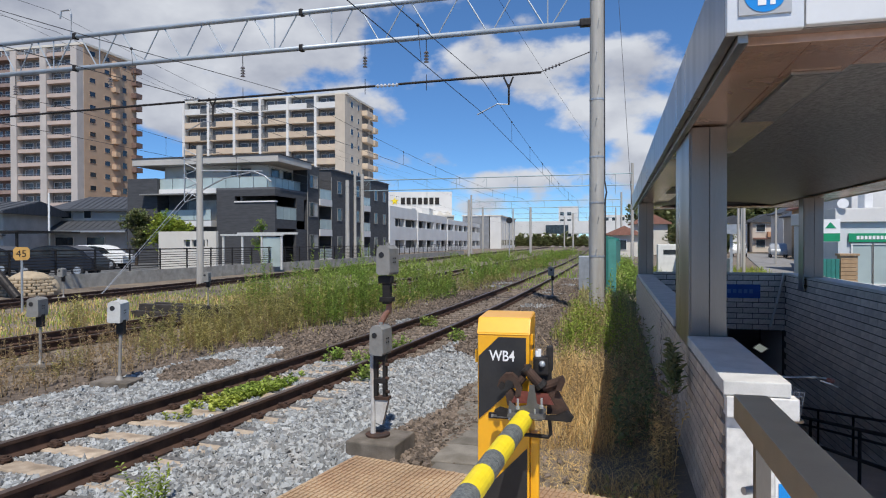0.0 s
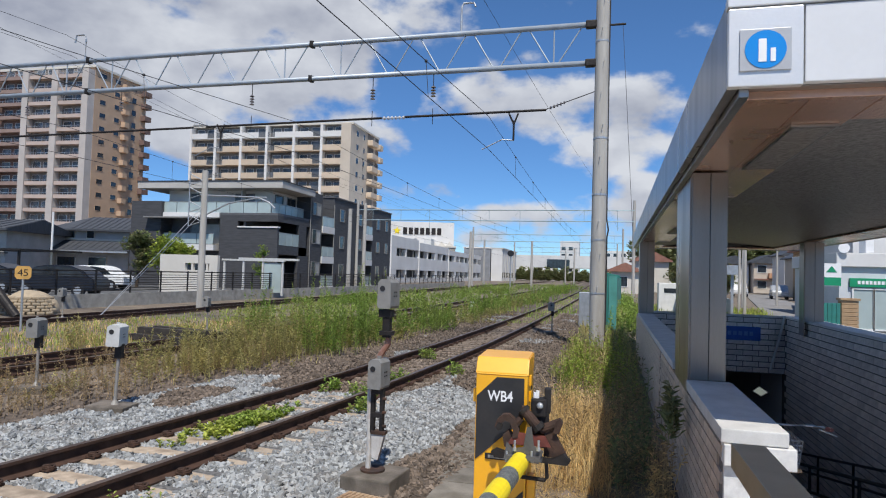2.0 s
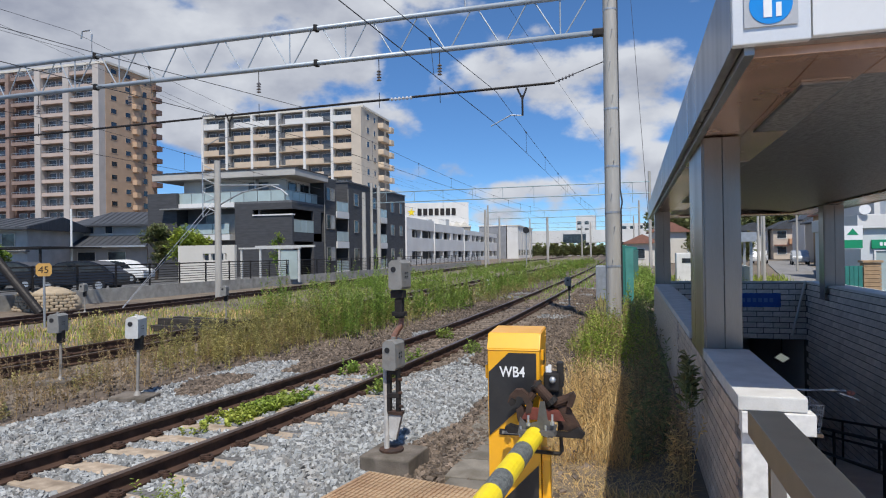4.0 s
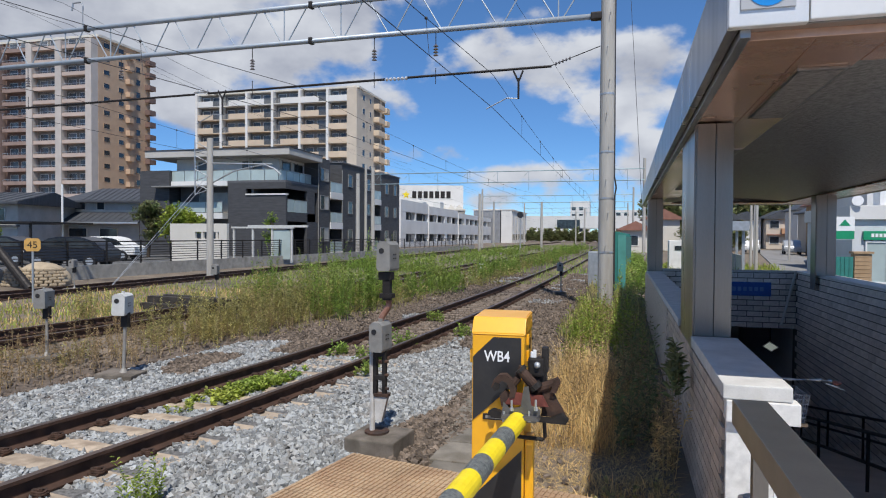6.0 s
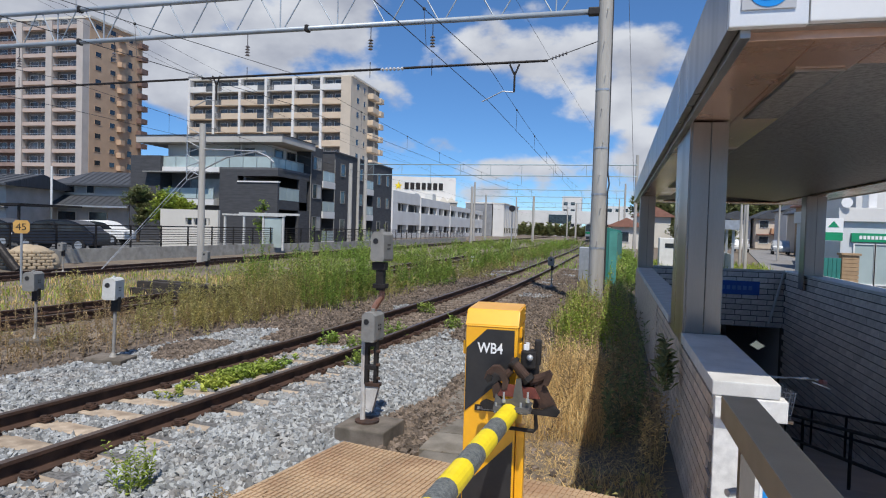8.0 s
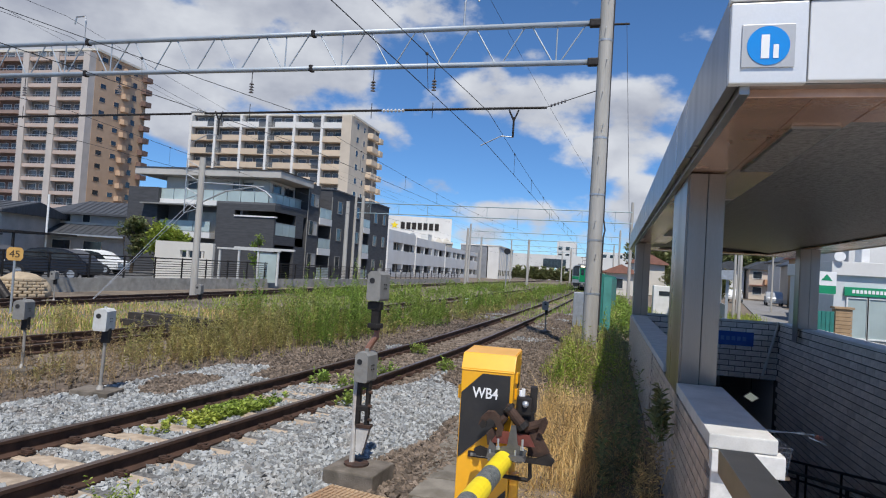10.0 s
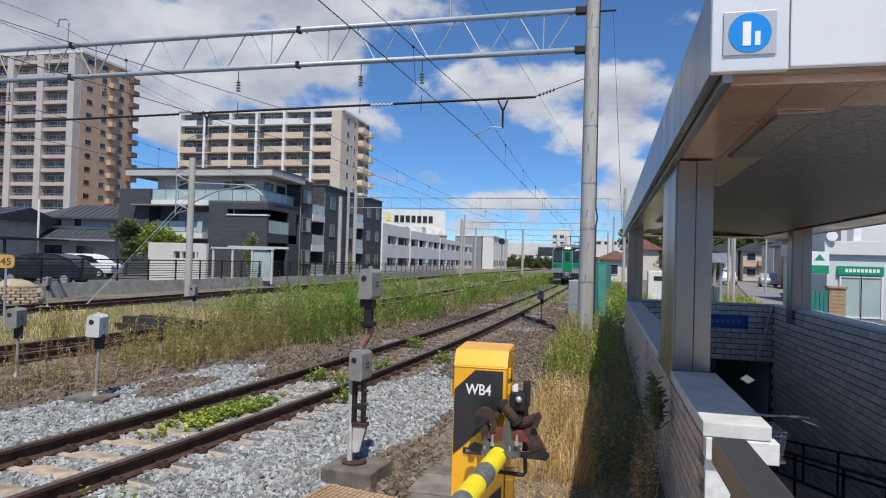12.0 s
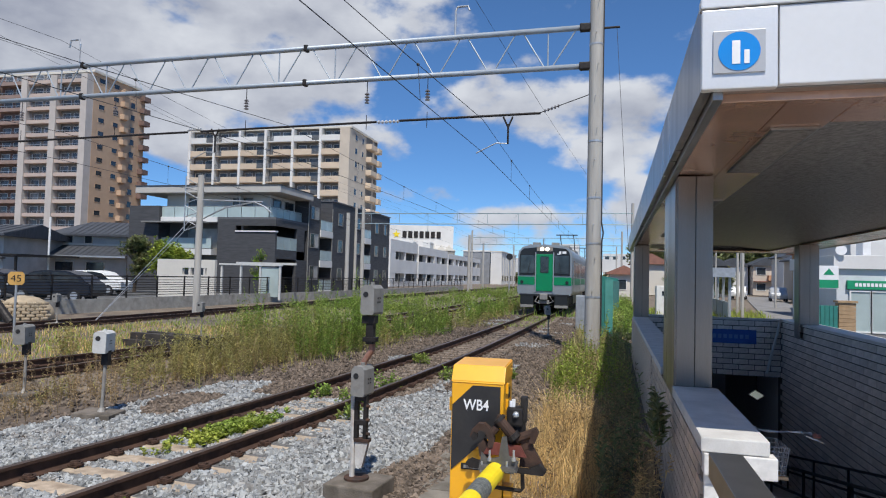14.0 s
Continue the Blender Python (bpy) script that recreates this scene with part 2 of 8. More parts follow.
M["blue_sign"] = mat("blue_sign", (0.015, 0.1, 0.42), 0.45, var=0.05, scale=5, bump=0)
M["sign_blue"] = mat("sign_blue", (0.0, 0.24, 0.68), 0.4, var=0.03, scale=5, bump=0)
M["white"] = mat("white", (0.82, 0.82, 0.82), 0.5, var=0.03, scale=8, bump=0.02)
M["teal"] = mat("teal", (0.03, 0.2, 0.17), 0.55, var=0.1, scale=4, bump=0.05)
M["teal_net"] = mat("teal_net", (0.08, 0.3, 0.26), 0.7, var=0.1, scale=4, bump=0.1)
M["asphalt"] = mat("asphalt", (0.12, 0.12, 0.12), 0.92, var=0.2, scale=2, fine=150, bump=0.4)
M["wire"] = mat("wire", (0.06, 0.06, 0.065), 0.6, metal=0.4, var=0.05, bump=0)
M["wire_light"] = mat("wire_light", (0.45, 0.46, 0.48), 0.5, metal=0.5, var=0.05, bump=0)
M["pipe_white"] = mat("pipe_white", (0.6, 0.58, 0.55), 0.7, var=0.12, scale=9, fine=80, bump=0.1, dirt=(0.26, 0.14, 0.09), dirt_amt=0.8)
# emission for the bright patch in the tunnel, its source unknown
M["tunnel_glow"] = mat("tunnel_glow", (0.8, 0.85, 0.78), 0.4, var=0, bump=0, emit=(0.85, 0.95, 0.8), power=0.2)
M["pipe_grey"] = mat("pipe_grey", (0.36, 0.34, 0.31), 0.7, metal=0.2, var=0.12, scale=9, fine=80, bump=0.1, dirt=(0.2, 0.13, 0.09), dirt_amt=0.6)
M["porcelain"] = mat("porcelain", (0.12, 0.11, 0.12), 0.3, var=0.1, bump=0)
M["porcelain_white"] = mat("porcelain_white", (0.6, 0.6, 0.6), 0.3, var=0.1, bump=0)
M["glass_dark"] = mat("glass_dark", (0.035, 0.045, 0.055), 0.12, var=0.3, scale=1.5, bump=0, obj=0.4, spec=0.8)
M["glass_pale"] = mat("glass_pale", (0.42, 0.5, 0.49), 0.2, var=0.08, scale=0.8, bump=0, obj=0.06, spec=0.7)
# near-black colour that stands in for shade inside openings
M["opening_shade"] = mat("opening_shade", (0.05, 0.05, 0.05), 0.7, var=0.25, scale=0.7, fine=9, bump=0)
M["curtain"] = mat("curtain", (0.45, 0.45, 0.43), 0.7, var=0.1, scale=2, bump=0, obj=0.3)
M["leaf"] = mat("leaf", (0.22, 0.35, 0.055), 0.6, var=0.25, scale=0.9, fine=9, bump=0, col2=(0.36, 0.41, 0.11), island=0.5, thin=0.4)
M["leaf_lime"] = mat("leaf_lime", (0.42, 0.46, 0.085), 0.65, var=0.25, scale=1.3, fine=12, bump=0, col2=(0.2, 0.3, 0.05), island=0.45, thin=0.4)
M["leaf_dark"] = mat("leaf_dark", (0.22, 0.28, 0.11), 0.65, var=0.2, scale=2.2, fine=30, bump=0, col2=(0.22, 0.19, 0.1), island=0.45, thin=0.4)
M["straw"] = mat("straw", (0.74, 0.54, 0.25), 0.8, var=0.2, scale=1.6, fine=30, bump=0, col2=(0.6, 0.42, 0.18), island=0.4, thin=0.4)
M["weed_dry"] = mat("weed_dry", (0.44, 0.32, 0.18), 0.8, var=0.2, scale=1.6, fine=30, bump=0, col2=(0.33, 0.24, 0.12), island=0.45, thin=0.4)
M["olive"] = mat("olive", (0.5, 0.43, 0.17), 0.75, var=0.25, scale=0.8, fine=9, bump=0, col2=(0.36, 0.34, 0.13), island=0.5, thin=0.4)


# ---- shape helpers ----
def box(bm, x0, x1, y0, y1, z0, z1, bev=0.0, m=None):
    r = bmesh.ops.create_cube(bm, size=1.0, matrix=Matrix.Translation(((x0 + x1) / 2, (y0 + y1) / 2, (z0 + z1) / 2)) @ Matrix.Diagonal((x1 - x0, y1 - y0, z1 - z0, 1)))
    vs = r["verts"]
    if m is not None:
        bmesh.ops.transform(bm, matrix=m, verts=vs)
    if bev:
        bmesh.ops.bevel(bm, geom=list({e for v in vs for e in v.link_edges}), offset=bev, segments=2, affect="EDGES", profile=0.6)
    return bm


def rod(bm, p, q, r0, r1=None, seg=10):
    p, q = Vector(p), Vector(q)
    d = q - p
    mtx = Matrix.Translation((p + q) / 2) @ d.to_track_quat("Z", "Y").to_matrix().to_4x4()
    bmesh.ops.create_cone(bm, cap_ends=True, segments=seg, radius1=r0, radius2=r0 if r1 is None else r1, depth=max(d.length, 1e-4), matrix=mtx)
    return bm


def bent(bm, pts, r, seg=8):
    """One tube through the points."""
    pts = [Vector(p) for p in pts]
    rings = []
    for i, p in enumerate(pts):
        d = (pts[min(i + 1, len(pts) - 1)] - pts[max(i - 1, 0)]).normalized()
        q = d.to_track_quat("Z", "Y").to_matrix()
        rings.append([bm.verts.new(p + q @ Vector((r * math.cos(k * math.tau / seg), r * math.sin(k * math.tau / seg), 0))) for k in range(seg)])
    for a, b in zip(rings, rings[1:]):
        for k in range(seg):
            j = min(range(seg), key=lambda n: (b[n].co - a[0].co).length) if k == 0 else j
            bm.faces.new((a[k], a[(k + 1) % seg], b[(j + k + 1) % seg], b[(j + k) % seg]))
    bm.faces.new(rings[0][::-1])
    bm.faces.new(rings[-1])
    return bm


def prism(bm, outline, d0, d1, m=None):
    """outline in local x, z, pushed along y from d0 to d1."""
    a = [bm.verts.new((x, d0, z)) for x, z in outline]
    b = [bm.verts.new((x, d1, z)) for x, z in outline]
    n = len(outline)
    fs = [bm.faces.new(a), bm.faces.new(b[::-1])]
    for i in range(n):
        fs.append(bm.faces.new((a[i], b[i], b[(i + 1) % n], a[(i + 1) % n])))
    bmesh.ops.recalc_face_normals(bm, faces=fs)
    if m is not None:
        bmesh.ops.transform(bm, matrix=m, verts=a + b)
    return bm


def mesh_of(bm, name, material, smooth=False):
    me = bpy.data.meshes.new(name)
    bm.to_mesh(me)
    bm.free()
    me.materials.append(material)
    if smooth:
        for p in me.polygons:
            p.use_smooth = True
    return me


def part(name, bm, material, parent, label="", smooth=False):
    ob = new(name, mesh_of(bm, name, M[material] if isinstance(material, str) else material, smooth))
    ob.parent = parent
    return tagged(ob, label)


def thing(name, m, label, category, group="", kind=""):
    ob = new(name)
    ob.matrix_world = m
    return tagged(ob, label, category, group, kind)


def solid(name, bm, material, label, category="", group="", kind="", m=None, smooth=False):
    ob = new(name, mesh_of(bm, name, M[material] if isinstance(material, str) else material, smooth))
    if m is not None:
        ob.matrix_world = m
    return tagged(ob, label, category, group, kind)


def BM():
    return bmesh.new()


def interp(tab, v):
    """Smooth curve through (v, value) rows."""
    xs = [a for a, _ in tab]
    i = max(0, min(len(tab) - 2, next((k for k, a in enumerate(xs) if a > v), len(xs)) - 1))
    def slope(k):
        a, b = max(0, k - 1), min(len(tab) - 1, k + 1)
        return (tab[b][1] - tab[a][1]) / (tab[b][0] - tab[a][0])
    h = xs[i + 1] - xs[i]
    t = (v - xs[i]) / h
    if t < 0 or t > 1:
        k = 0 if t < 0 else len(tab) - 1
        return tab[k][1] + slope(k) * (v - xs[k])
    a, b = tab[i][1], tab[i + 1][1]
    return (2 * t**3 - 3 * t * t + 1) * a + (t**3 - 2 * t * t + t) * h * slope(i) + (-2 * t**3 + 3 * t * t) * b + (t**3 - t * t) * h * slope(i + 1)


# centre lines of the tracks: (y, x)
TRACK_1 = [(-30, -11.6), (0, -5.25), (4.6, -4.47), (7, -4.13), (9.2, -3.88), (15, -3.42), (20, -3.17), (27, -2.9), (35, -2.66), (45, -2.4), (56, -2.15), (78, -1.8), (120, -1.5), (220, -1.2), (400, -1.0)]
TRACK_2 = [(-30, -17.2), (0, -11.4), (9, -10.05), (14, -9.45), (25, -8.6), (45, -7.8), (80, -7.0), (200, -6.2), (400, -6.0)]
TRACK_3 = [(-30, -21.5), (0, -18.4), (15, -17.2), (27, -17.0), (50, -17.2), (90, -17.5), (200, -16.0), (400, -15.0)]


def heading(tab, y):
    return math.degrees(math.atan2(interp(tab, y - 0.2) - interp(tab, y + 0.2), 0.4))


def at_track(tab, y, off=0.0, z=0.0):
    h = radians(heading(tab, y))
    return pose(interp(tab, y) + off * math.cos(h), y + off * math.sin(h), z, 0, 0, math.degrees(h))


SHELTER = pose(0.62, 3.2, 0, 0, 0, -1.25)     # left front corner of the underpass shelter
GROUND_Z = -0.17


# ---- ground and tracks ----
def build_ground():
    bm = BM()
    xs = [-1500, -300, -60, -25, -12, -6, -3, -1, 0.25, 3.55, 8, 20, 60, 300, 1500]
    ys = [-1500, -300, -60, -8, -3, 0, 3, 6, 14.3, 20, 30, 60, 150, 400, 1500]
    vs = {(i, j): bm.verts.new((x, y, GROUND_Z)) for i, x in enumerate(xs) for j, y in enumerate(ys)}
    for i in range(len(xs) - 1):
        for j in range(len(ys) - 1):
            if xs[i] >= 0.25 and xs[i + 1] <= 3.55 and ys[j] >= -3 and ys[j + 1] <= 14.3:
                continue
            bm.faces.new((vs[i, j], vs[i + 1, j], vs[i + 1, j + 1], vs[i, j + 1]))
    # unseen pale slabs added near the viewer to bounce sun onto the soffit
    bm2 = BM()
    box(bm2, -3.4, 0.25, -14, 0.1, GROUND_Z - 0.1, -0.02, 0.01)
    solid("pavement", bm2, "paving", "unseen pale pavement added at the crossing to bounce light", kind="structure", m=SHELTER)
    bm2 = BM()
    box(bm2, 0.25, 12, -14, -3.0, GROUND_Z - 0.1, -0.02, 0.01)
    solid("pavement_entrance", bm2, "paving", "unseen pale pavement added before the ramp to bounce light", kind="structure", m=SHELTER)
    solid("ground", bm, "earth", "dry brown earth with dust and grit", kind="structure", m=SHELTER)


def rail_profile():
    # half profile of a flat-bottom rail, head at z 0
    h = [(0.0325, 0.0), (0.0325, -0.028), (0.009, -0.042), (0.009, -0.12), (0.0625, -0.14), (0.0625, -0.153)]
    return h + [(-x, z) for x, z in h[::-1]]


def build_rail(tab, y0, y1, off, step):
    """One rail along a centre line, with a worn running face."""
    bm = BM()
    prof = rail_profile()
    rings = []
    y = y0
    while y <= y1:
        m = at_track(tab, y, off)
        rings.append([bm.verts.new(m @ Vector((x, 0, z))) for x, z in prof])
        y += step if y < 40 else step * 5
    n = len(prof)
    top = []
    for a, b in zip(rings, rings[1:]):
        for k in range(n):
            f = bm.faces.new((a[k], a[(k + 1) % n], b[(k + 1) % n], b[k]))
            if k == n - 1:
                top.append(f)
    bm.faces.new(rings[0])
    bm.faces.new(rings[-1][::-1])
    bmesh.ops.recalc_face_normals(bm, faces=bm.faces)
    for f in top:
        f.material_index = 1
    me = mesh_of(bm, "rail", M["rail_rust"])
    me.materials.append(M["rail_top"])
    return new("rail", me)


def clip_mesh():
    bm = BM()
    box(bm, -0.04, 0.05, -0.04, 0.04, -0.15, -0.13, 0.006)
    for r, z in ((0.036, -0.126), (0.033, -0.112)):
        ring = [(0.012 + r * 1.25 * math.cos(k * math.tau / 10), r * math.sin(k * math.tau / 10), z + 0.004 * (k % 3)) for k in range(10)]
        bent(bm, ring + ring[:1], 0.0085, 5)
    rod(bm, (-0.045, 0, -0.118), (0.02, 0, -0.104), 0.013, seg=6)
    return mesh_of(bm, "rail_clip", M["rusty"])


def build_track(name, tab, y0, y1, near_to, label, sunk=0.0):
    tr = thing(name, pose(0, 0, 0), label, "railway track", kind="structure")
    for off in (-0.566, 0.566):
        r = build_rail(tab, y0, y1, off, 0.6)
        r.parent = tr
    bm = BM()
    box(bm, -1.02, 1.02, -0.115, 0.115, -0.32, -0.146, 0.02)
    sl = mesh_of(bm, "sleeper", M["sleeper"])
    bm = BM()
    box(bm, -1.02, 1.02, -0.115, 0.115, -0.32, -0.154, 0.02)
    old = mesh_of(bm, "sleeper", M["sleeper_old"])
    clip = clip_mesh()
    y = y0 + 0.406
    while y < near_to:
        s = new("sleeper", old if sunk or y > 9.2 else sl)
        s.parent = tr
        s.matrix_local = at_track(tab, y, 0, random.uniform(-0.004, 0.004) - sunk) @ pose(0, 0, 0, 0, 0, random.uniform(-1, 1))
        if y < 26:
            for off in (-0.566, 0.566):
                for side in (-1, 1):
                    c = new("rail_clip", clip)
                    c.parent = tr
                    c.matrix_local = at_track(tab, y, off + side * 0.098, 0.012) @ pose(0, 0, 0, 0, 0, 0 if side > 0 else 180) @ Matrix.Diagonal((1.25, 1.3, 1.0, 1))
        y += 0.475
    return tr


def stones(name, material, spots, label, lo=0.015, hi=0.042):
    """Broken stone strewn on the ground: one joined mesh of chipped lumps."""
    rng = np.random.default_rng(5)
    base = np.array([(1, 0, 0), (-1, 0, 0), (0, 1, 0), (0, -1, 0), (0, 0, 1), (0, 0, -1)], float)
    tri = [(0, 2, 4), (2, 1, 4), (1, 3, 4), (3, 0, 4), (2, 0, 5), (1, 2, 5), (3, 1, 5), (0, 3, 5)]
    cube = np.array([(x, y, z) for x in (-1, 1) for y in (-1, 1) for z in (-1, 1)], float) * 0.72
    quad = [(0, 1, 3, 2), (4, 6, 7, 5), (0, 4, 5, 1), (2, 3, 7, 6), (0, 2, 6, 4), (1, 5, 7, 3)]
    verts, faces = [], []
    for x, y, z in spots:
        b, fs = (cube, quad) if rng.random() < 0.45 else (base, tri)
        v = b * rng.uniform(0.7, 1.3, b.shape) * (rng.uniform(lo, hi) * np.array((1.0, rng.uniform(0.7, 1.2), rng.uniform(0.45, 0.8))))
        e = Euler(rng.uniform(-3, 3, 3)).to_matrix()
        v = v @ np.array(e).T + (x, y, z)
        k = len(verts)
        verts.extend(map(tuple, v))
        faces.extend(tuple(i + k for i in f) for f in fs)
    me = bpy.data.meshes.new(name)
    me.from_pydata(verts, [], faces)
    me.materials.append(M[material])
    return tagged(new(name, me), label, "ballast", kind="stuff")


def build_ballast():
    rng = np.random.default_rng(11)
    grey, brown = [], []
    for y0, y1, n in ((3.2, 7.0, 34000), (7.0, 10.5, 21000), (10.5, 16.0, 11000), (16, 34, 9000)):
        for _ in range(n):
            y = rng.uniform(y0, y1)
            d = rng.uniform(-2.5, 2.95)
            x = interp(TRACK_1, y) + d
            k = noise.noise(Vector((x * 0.6, y * 0.6, 3.0)))
            clean = (y < 9.6 + k * 2.5 and -2.4 < d < 2.35 + k * 0.7) or (y > 9 and 0.9 < abs(d) < 1.9 and k > 0.25)
            if abs(d) < 0.95 and y > 9.5 + k * 3:
                clean = False
            phase = ((y + 6 - 0.406) / 0.475) % 1.0
            near_sleeper = min(phase, 1 - phase) * 0.475 < 0.122 and abs(d) < 0.97
            if near_sleeper and (y < 8.5 or rng.random() < 0.25):
                continue
            if abs(abs(d) - 0.566) < 0.09:
                continue
            z = -0.158 + rng.uniform(-0.012, 0.012) - (0.006 if abs(d) < 1.03 else rng.uniform(-0.02, 0.0))
            (grey if clean else brown).append((x, y, z))
    for _ in range(5500):
        y = rng.uniform(4, 26)
        brown.append((rng.uniform(-8.6, -5.6) + (y - 8) * 0.09, y, GROUND_Z + rng.uniform(-0.01, 0.02)))
    for _ in range(2500):
        y = rng.uniform(5, 24)
        brown.append((rng.uniform(-2.2, -0.2) + y * 0.02, y, GROUND_Z + rng.uniform(-0.015, 0.01)))
    stones("ballast_stones", "ballast", grey, "broken grey ballast stones between and beside the rails")
    stones("dusty_stones", "ballast_brown", brown, "rust-brown dusty stones over the old track bed")
    # bed under the stones
    bm = BM()
    ring = []
    for i in range(60):
        y = -20 + i * 2.0 if i < 40 else 60 + (i - 40) * 14
        ring.append([bm.verts.new((interp(TRACK_1, y) + d, y, z)) for d, z in ((-3.2, GROUND_Z + 0.003), (-1.6, GROUND_Z + 0.004), (-0.9, GROUND_Z + 0.004), (0.9, GROUND_Z + 0.004), (1.6, GROUND_Z + 0.004), (3.2, GROUND_Z + 0.003))])
    for a, b in zip(ring, ring[1:]):
        for k in range(5):
            bm.faces.new((a[k], a[k + 1], b[k + 1], b[k]))
    solid("track_bed", bm, "ballast_brown", "compacted brown stone track bed", kind="structure")
    bm = BM()
    ring = []
    for i in range(12):
        y = 2 + i * 0.66
        ring.append([bm.verts.new((interp(TRACK_1, y) + d, y, z + 0.004)) for d, z in ((-2.3, GROUND_Z + 0.004), (-1.6, GROUND_Z + 0.004), (-0.9, GROUND_Z + 0.004), (0.9, GROUND_Z + 0.004), (1.6, GROUND_Z + 0.004), (2.25, GROUND_Z + 0.004))])
    for a, b in zip(ring, ring[1:]):
        for k in range(5):
            bm.faces.new((a[k], a[k + 1], b[k + 1], b[k]))
    solid("clean_bed", bm, "ballast_bed", "grey stone bed of the renewed track", kind="structure")


# ---- shelter over the underpass ramp ----
def tile_field(bm, rows, cols, m, w, h, tw, th, d=0.006):
    vs0 = [(-tw / 2, 0, -th / 2), (tw / 2, 0, -th / 2), (tw / 2, 0, th / 2), (-tw / 2, 0, th / 2)]
    for r in range(rows):
        for c in range(cols):
            o = Vector(((c + (0.5 if r % 2 else 0.0)) * w, 0, (r + 0.5) * h))
            a = [bm.verts.new(m @ (Vector(v) + o)) for v in vs0]
            b = [bm.verts.new(m @ (Vector(v) * 0.97 + o + Vector((0, -d, 0)))) for v in vs0]
            bm.faces.new(b)
            for k in range(4):
                bm.faces.new((a[k], a[(k + 1) % 4], b[(k + 1) % 4], b[k]))


ROOF = pose(0.525, 3.09, 0, 0, 0, -1.46)
CAP_Z, SOFFIT_Z, FASCIA_TOP = 0.955, 2.66, 3.08
CORNER = 0.315
WELL_R, WELL_BACK = 3.5, 14.2


def steel_column(u, v0, v1, d, z0, z1):
    ob = thing("steel_column", SHELTER @ pose(v0, u, 0), "brushed stainless steel clad column on the low wall", "column", "columns of the shelter")
    w = v1 - v0
    bm = BM()
    box(bm, 0.006, w * 0.52, 0, d, z0, z1, 0.004)
    part("cladding_panel", bm, "steel", ob)
    bm = BM()
    box(bm, w * 0.54, w, 0.004, d, z0, z1, 0.004)
    part("cladding_panel", bm, "steel", ob)
    bm = BM()
    box(bm, w * 0.515, w * 0.545, 0.012, d - 0.01, z0, z1)
    part("joint", bm, "black_paint", ob, "dark panel joint")
    bm = BM()
    box(bm, -0.01, 0.008, 0.02, d - 0.02, z0 - 0.3, z1, 0.003)
    part("side_panel", bm, "steel", ob)
    return ob


def build_shelter():
    S = SHELTER
    # roof
    roof = thing("shelter_roof", ROOF, "steel-clad canopy roof over the underpass entrance", "canopy")
    W, L = 4.3, 16.6
    bm = BM()
    box(bm, 0.0, CORNER, 0.0, 0.05, SOFFIT_Z, FASCIA_TOP - 0.055, 0.006)
    part("corner_panel", bm, "steel_glare", roof, "steel corner panel with sun glare in its colour")
    bm = BM()
    box(bm, CORNER + 0.006, W, 0.004, 0.05, SOFFIT_Z + 0.012, FASCIA_TOP - 0.055, 0.006)
    part("front_fascia", bm, "fascia_white", roof, "white fascia board")
    bm = BM()
    box(bm, -0.006, W, -0.006, 0.06, FASCIA_TOP - 0.05, FASCIA_TOP, 0.006)
    part("front_coping", bm, "steel_glare", roof)
    u = 0.0
    k = 0
    while u < L - 0.1:
        n = min(L, u + (2.38 if k == 0 else 2.4))
        bm = BM()
        box(bm, 0.0, 0.05, u + (0.054 if k == 0 else 0.004), n - 0.004, SOFFIT_Z, FASCIA_TOP - 0.004, 0.004)
        part("side_fascia_panel", bm, "steel", roof)
        u, k = n, k + 1
    bm = BM()
    box(bm, W - 0.05, W, 0.06, L, SOFFIT_Z, FASCIA_TOP)
    part("side_fascia", bm, "steel_dark", roof)
    bm = BM()
    box(bm, 0.05, W - 0.05, L - 0.05, L, SOFFIT_Z, FASCIA_TOP)
    part("back_fascia", bm, "steel_dark", roof)
    bm = BM()
    box(bm, 0.05, W - 0.05, 0.06, L - 0.05, FASCIA_TOP - 0.06, FASCIA_TOP - 0.02)
    part("deck", bm, "steel_dark", roof)
    # soffit ring of brownish metal panels
    r0, r1 = 0.735, 0.78
    bm = BM()
    box(bm, 0.055, 0.10, 0.055, L - 0.06, SOFFIT_Z - 0.035, SOFFIT_Z + 0.03, 0.004)
    part("edge_trim", bm, "steel_dark", roof)
    bm = BM()
    box(bm, 0.10, W - 0.06, 0.055, 0.125, SOFFIT_Z + 0.008, SOFFIT_Z + 0.04, 0.002)
    part("shadow_gap", bm, "steel_dark", roof, "dark steel strip")
    bm = BM()
    box(bm, 0.10, W - 0.06, 0.127, 0.16, SOFFIT_Z - 0.03, SOFFIT_Z + 0.03, 0.004)
    part("edge_trim", bm, "soffit", roof)
    for a, b, c, d in ((0.10, 0.42, 0.165, 2.3), (0.425, r0, 0.165, 2.3), (0.10, 0.42, 2.31, 7.5), (0.425, r0, 2.31, 7.5), (0.10, 0.42, 7.51, 12.8), (0.425, r0, 7.51, 12.8),
                       (0.10, 0.42, 12.81, L - 0.06), (0.425, r0, 12.81, L - 0.06), (r0 + 0.005, W - r0, 0.165, r1), (r0 + 0.005, W - r0, L - r1, L - 0.06),
                       (W - r0 + 0.005, W - 0.06, 0.165, L - 0.06)):
        bm = BM()
        box(bm, a, b, c, d, SOFFIT_Z + 0.012, SOFFIT_Z + 0.04, 0.003)
        part("soffit_panel", bm, "soffit", roof)
    for u0 in (0.86, 4.2, 8.6, 12.9):
        bm = BM()
        box(bm, 0.465, 0.715, u0, u0 + 1.5, SOFFIT_Z - 0.004, SOFFIT_Z + 0.011, 0.002)
        lt = part("soffit_light", bm, "steel_dark", roof, "flush grey lamp panel")
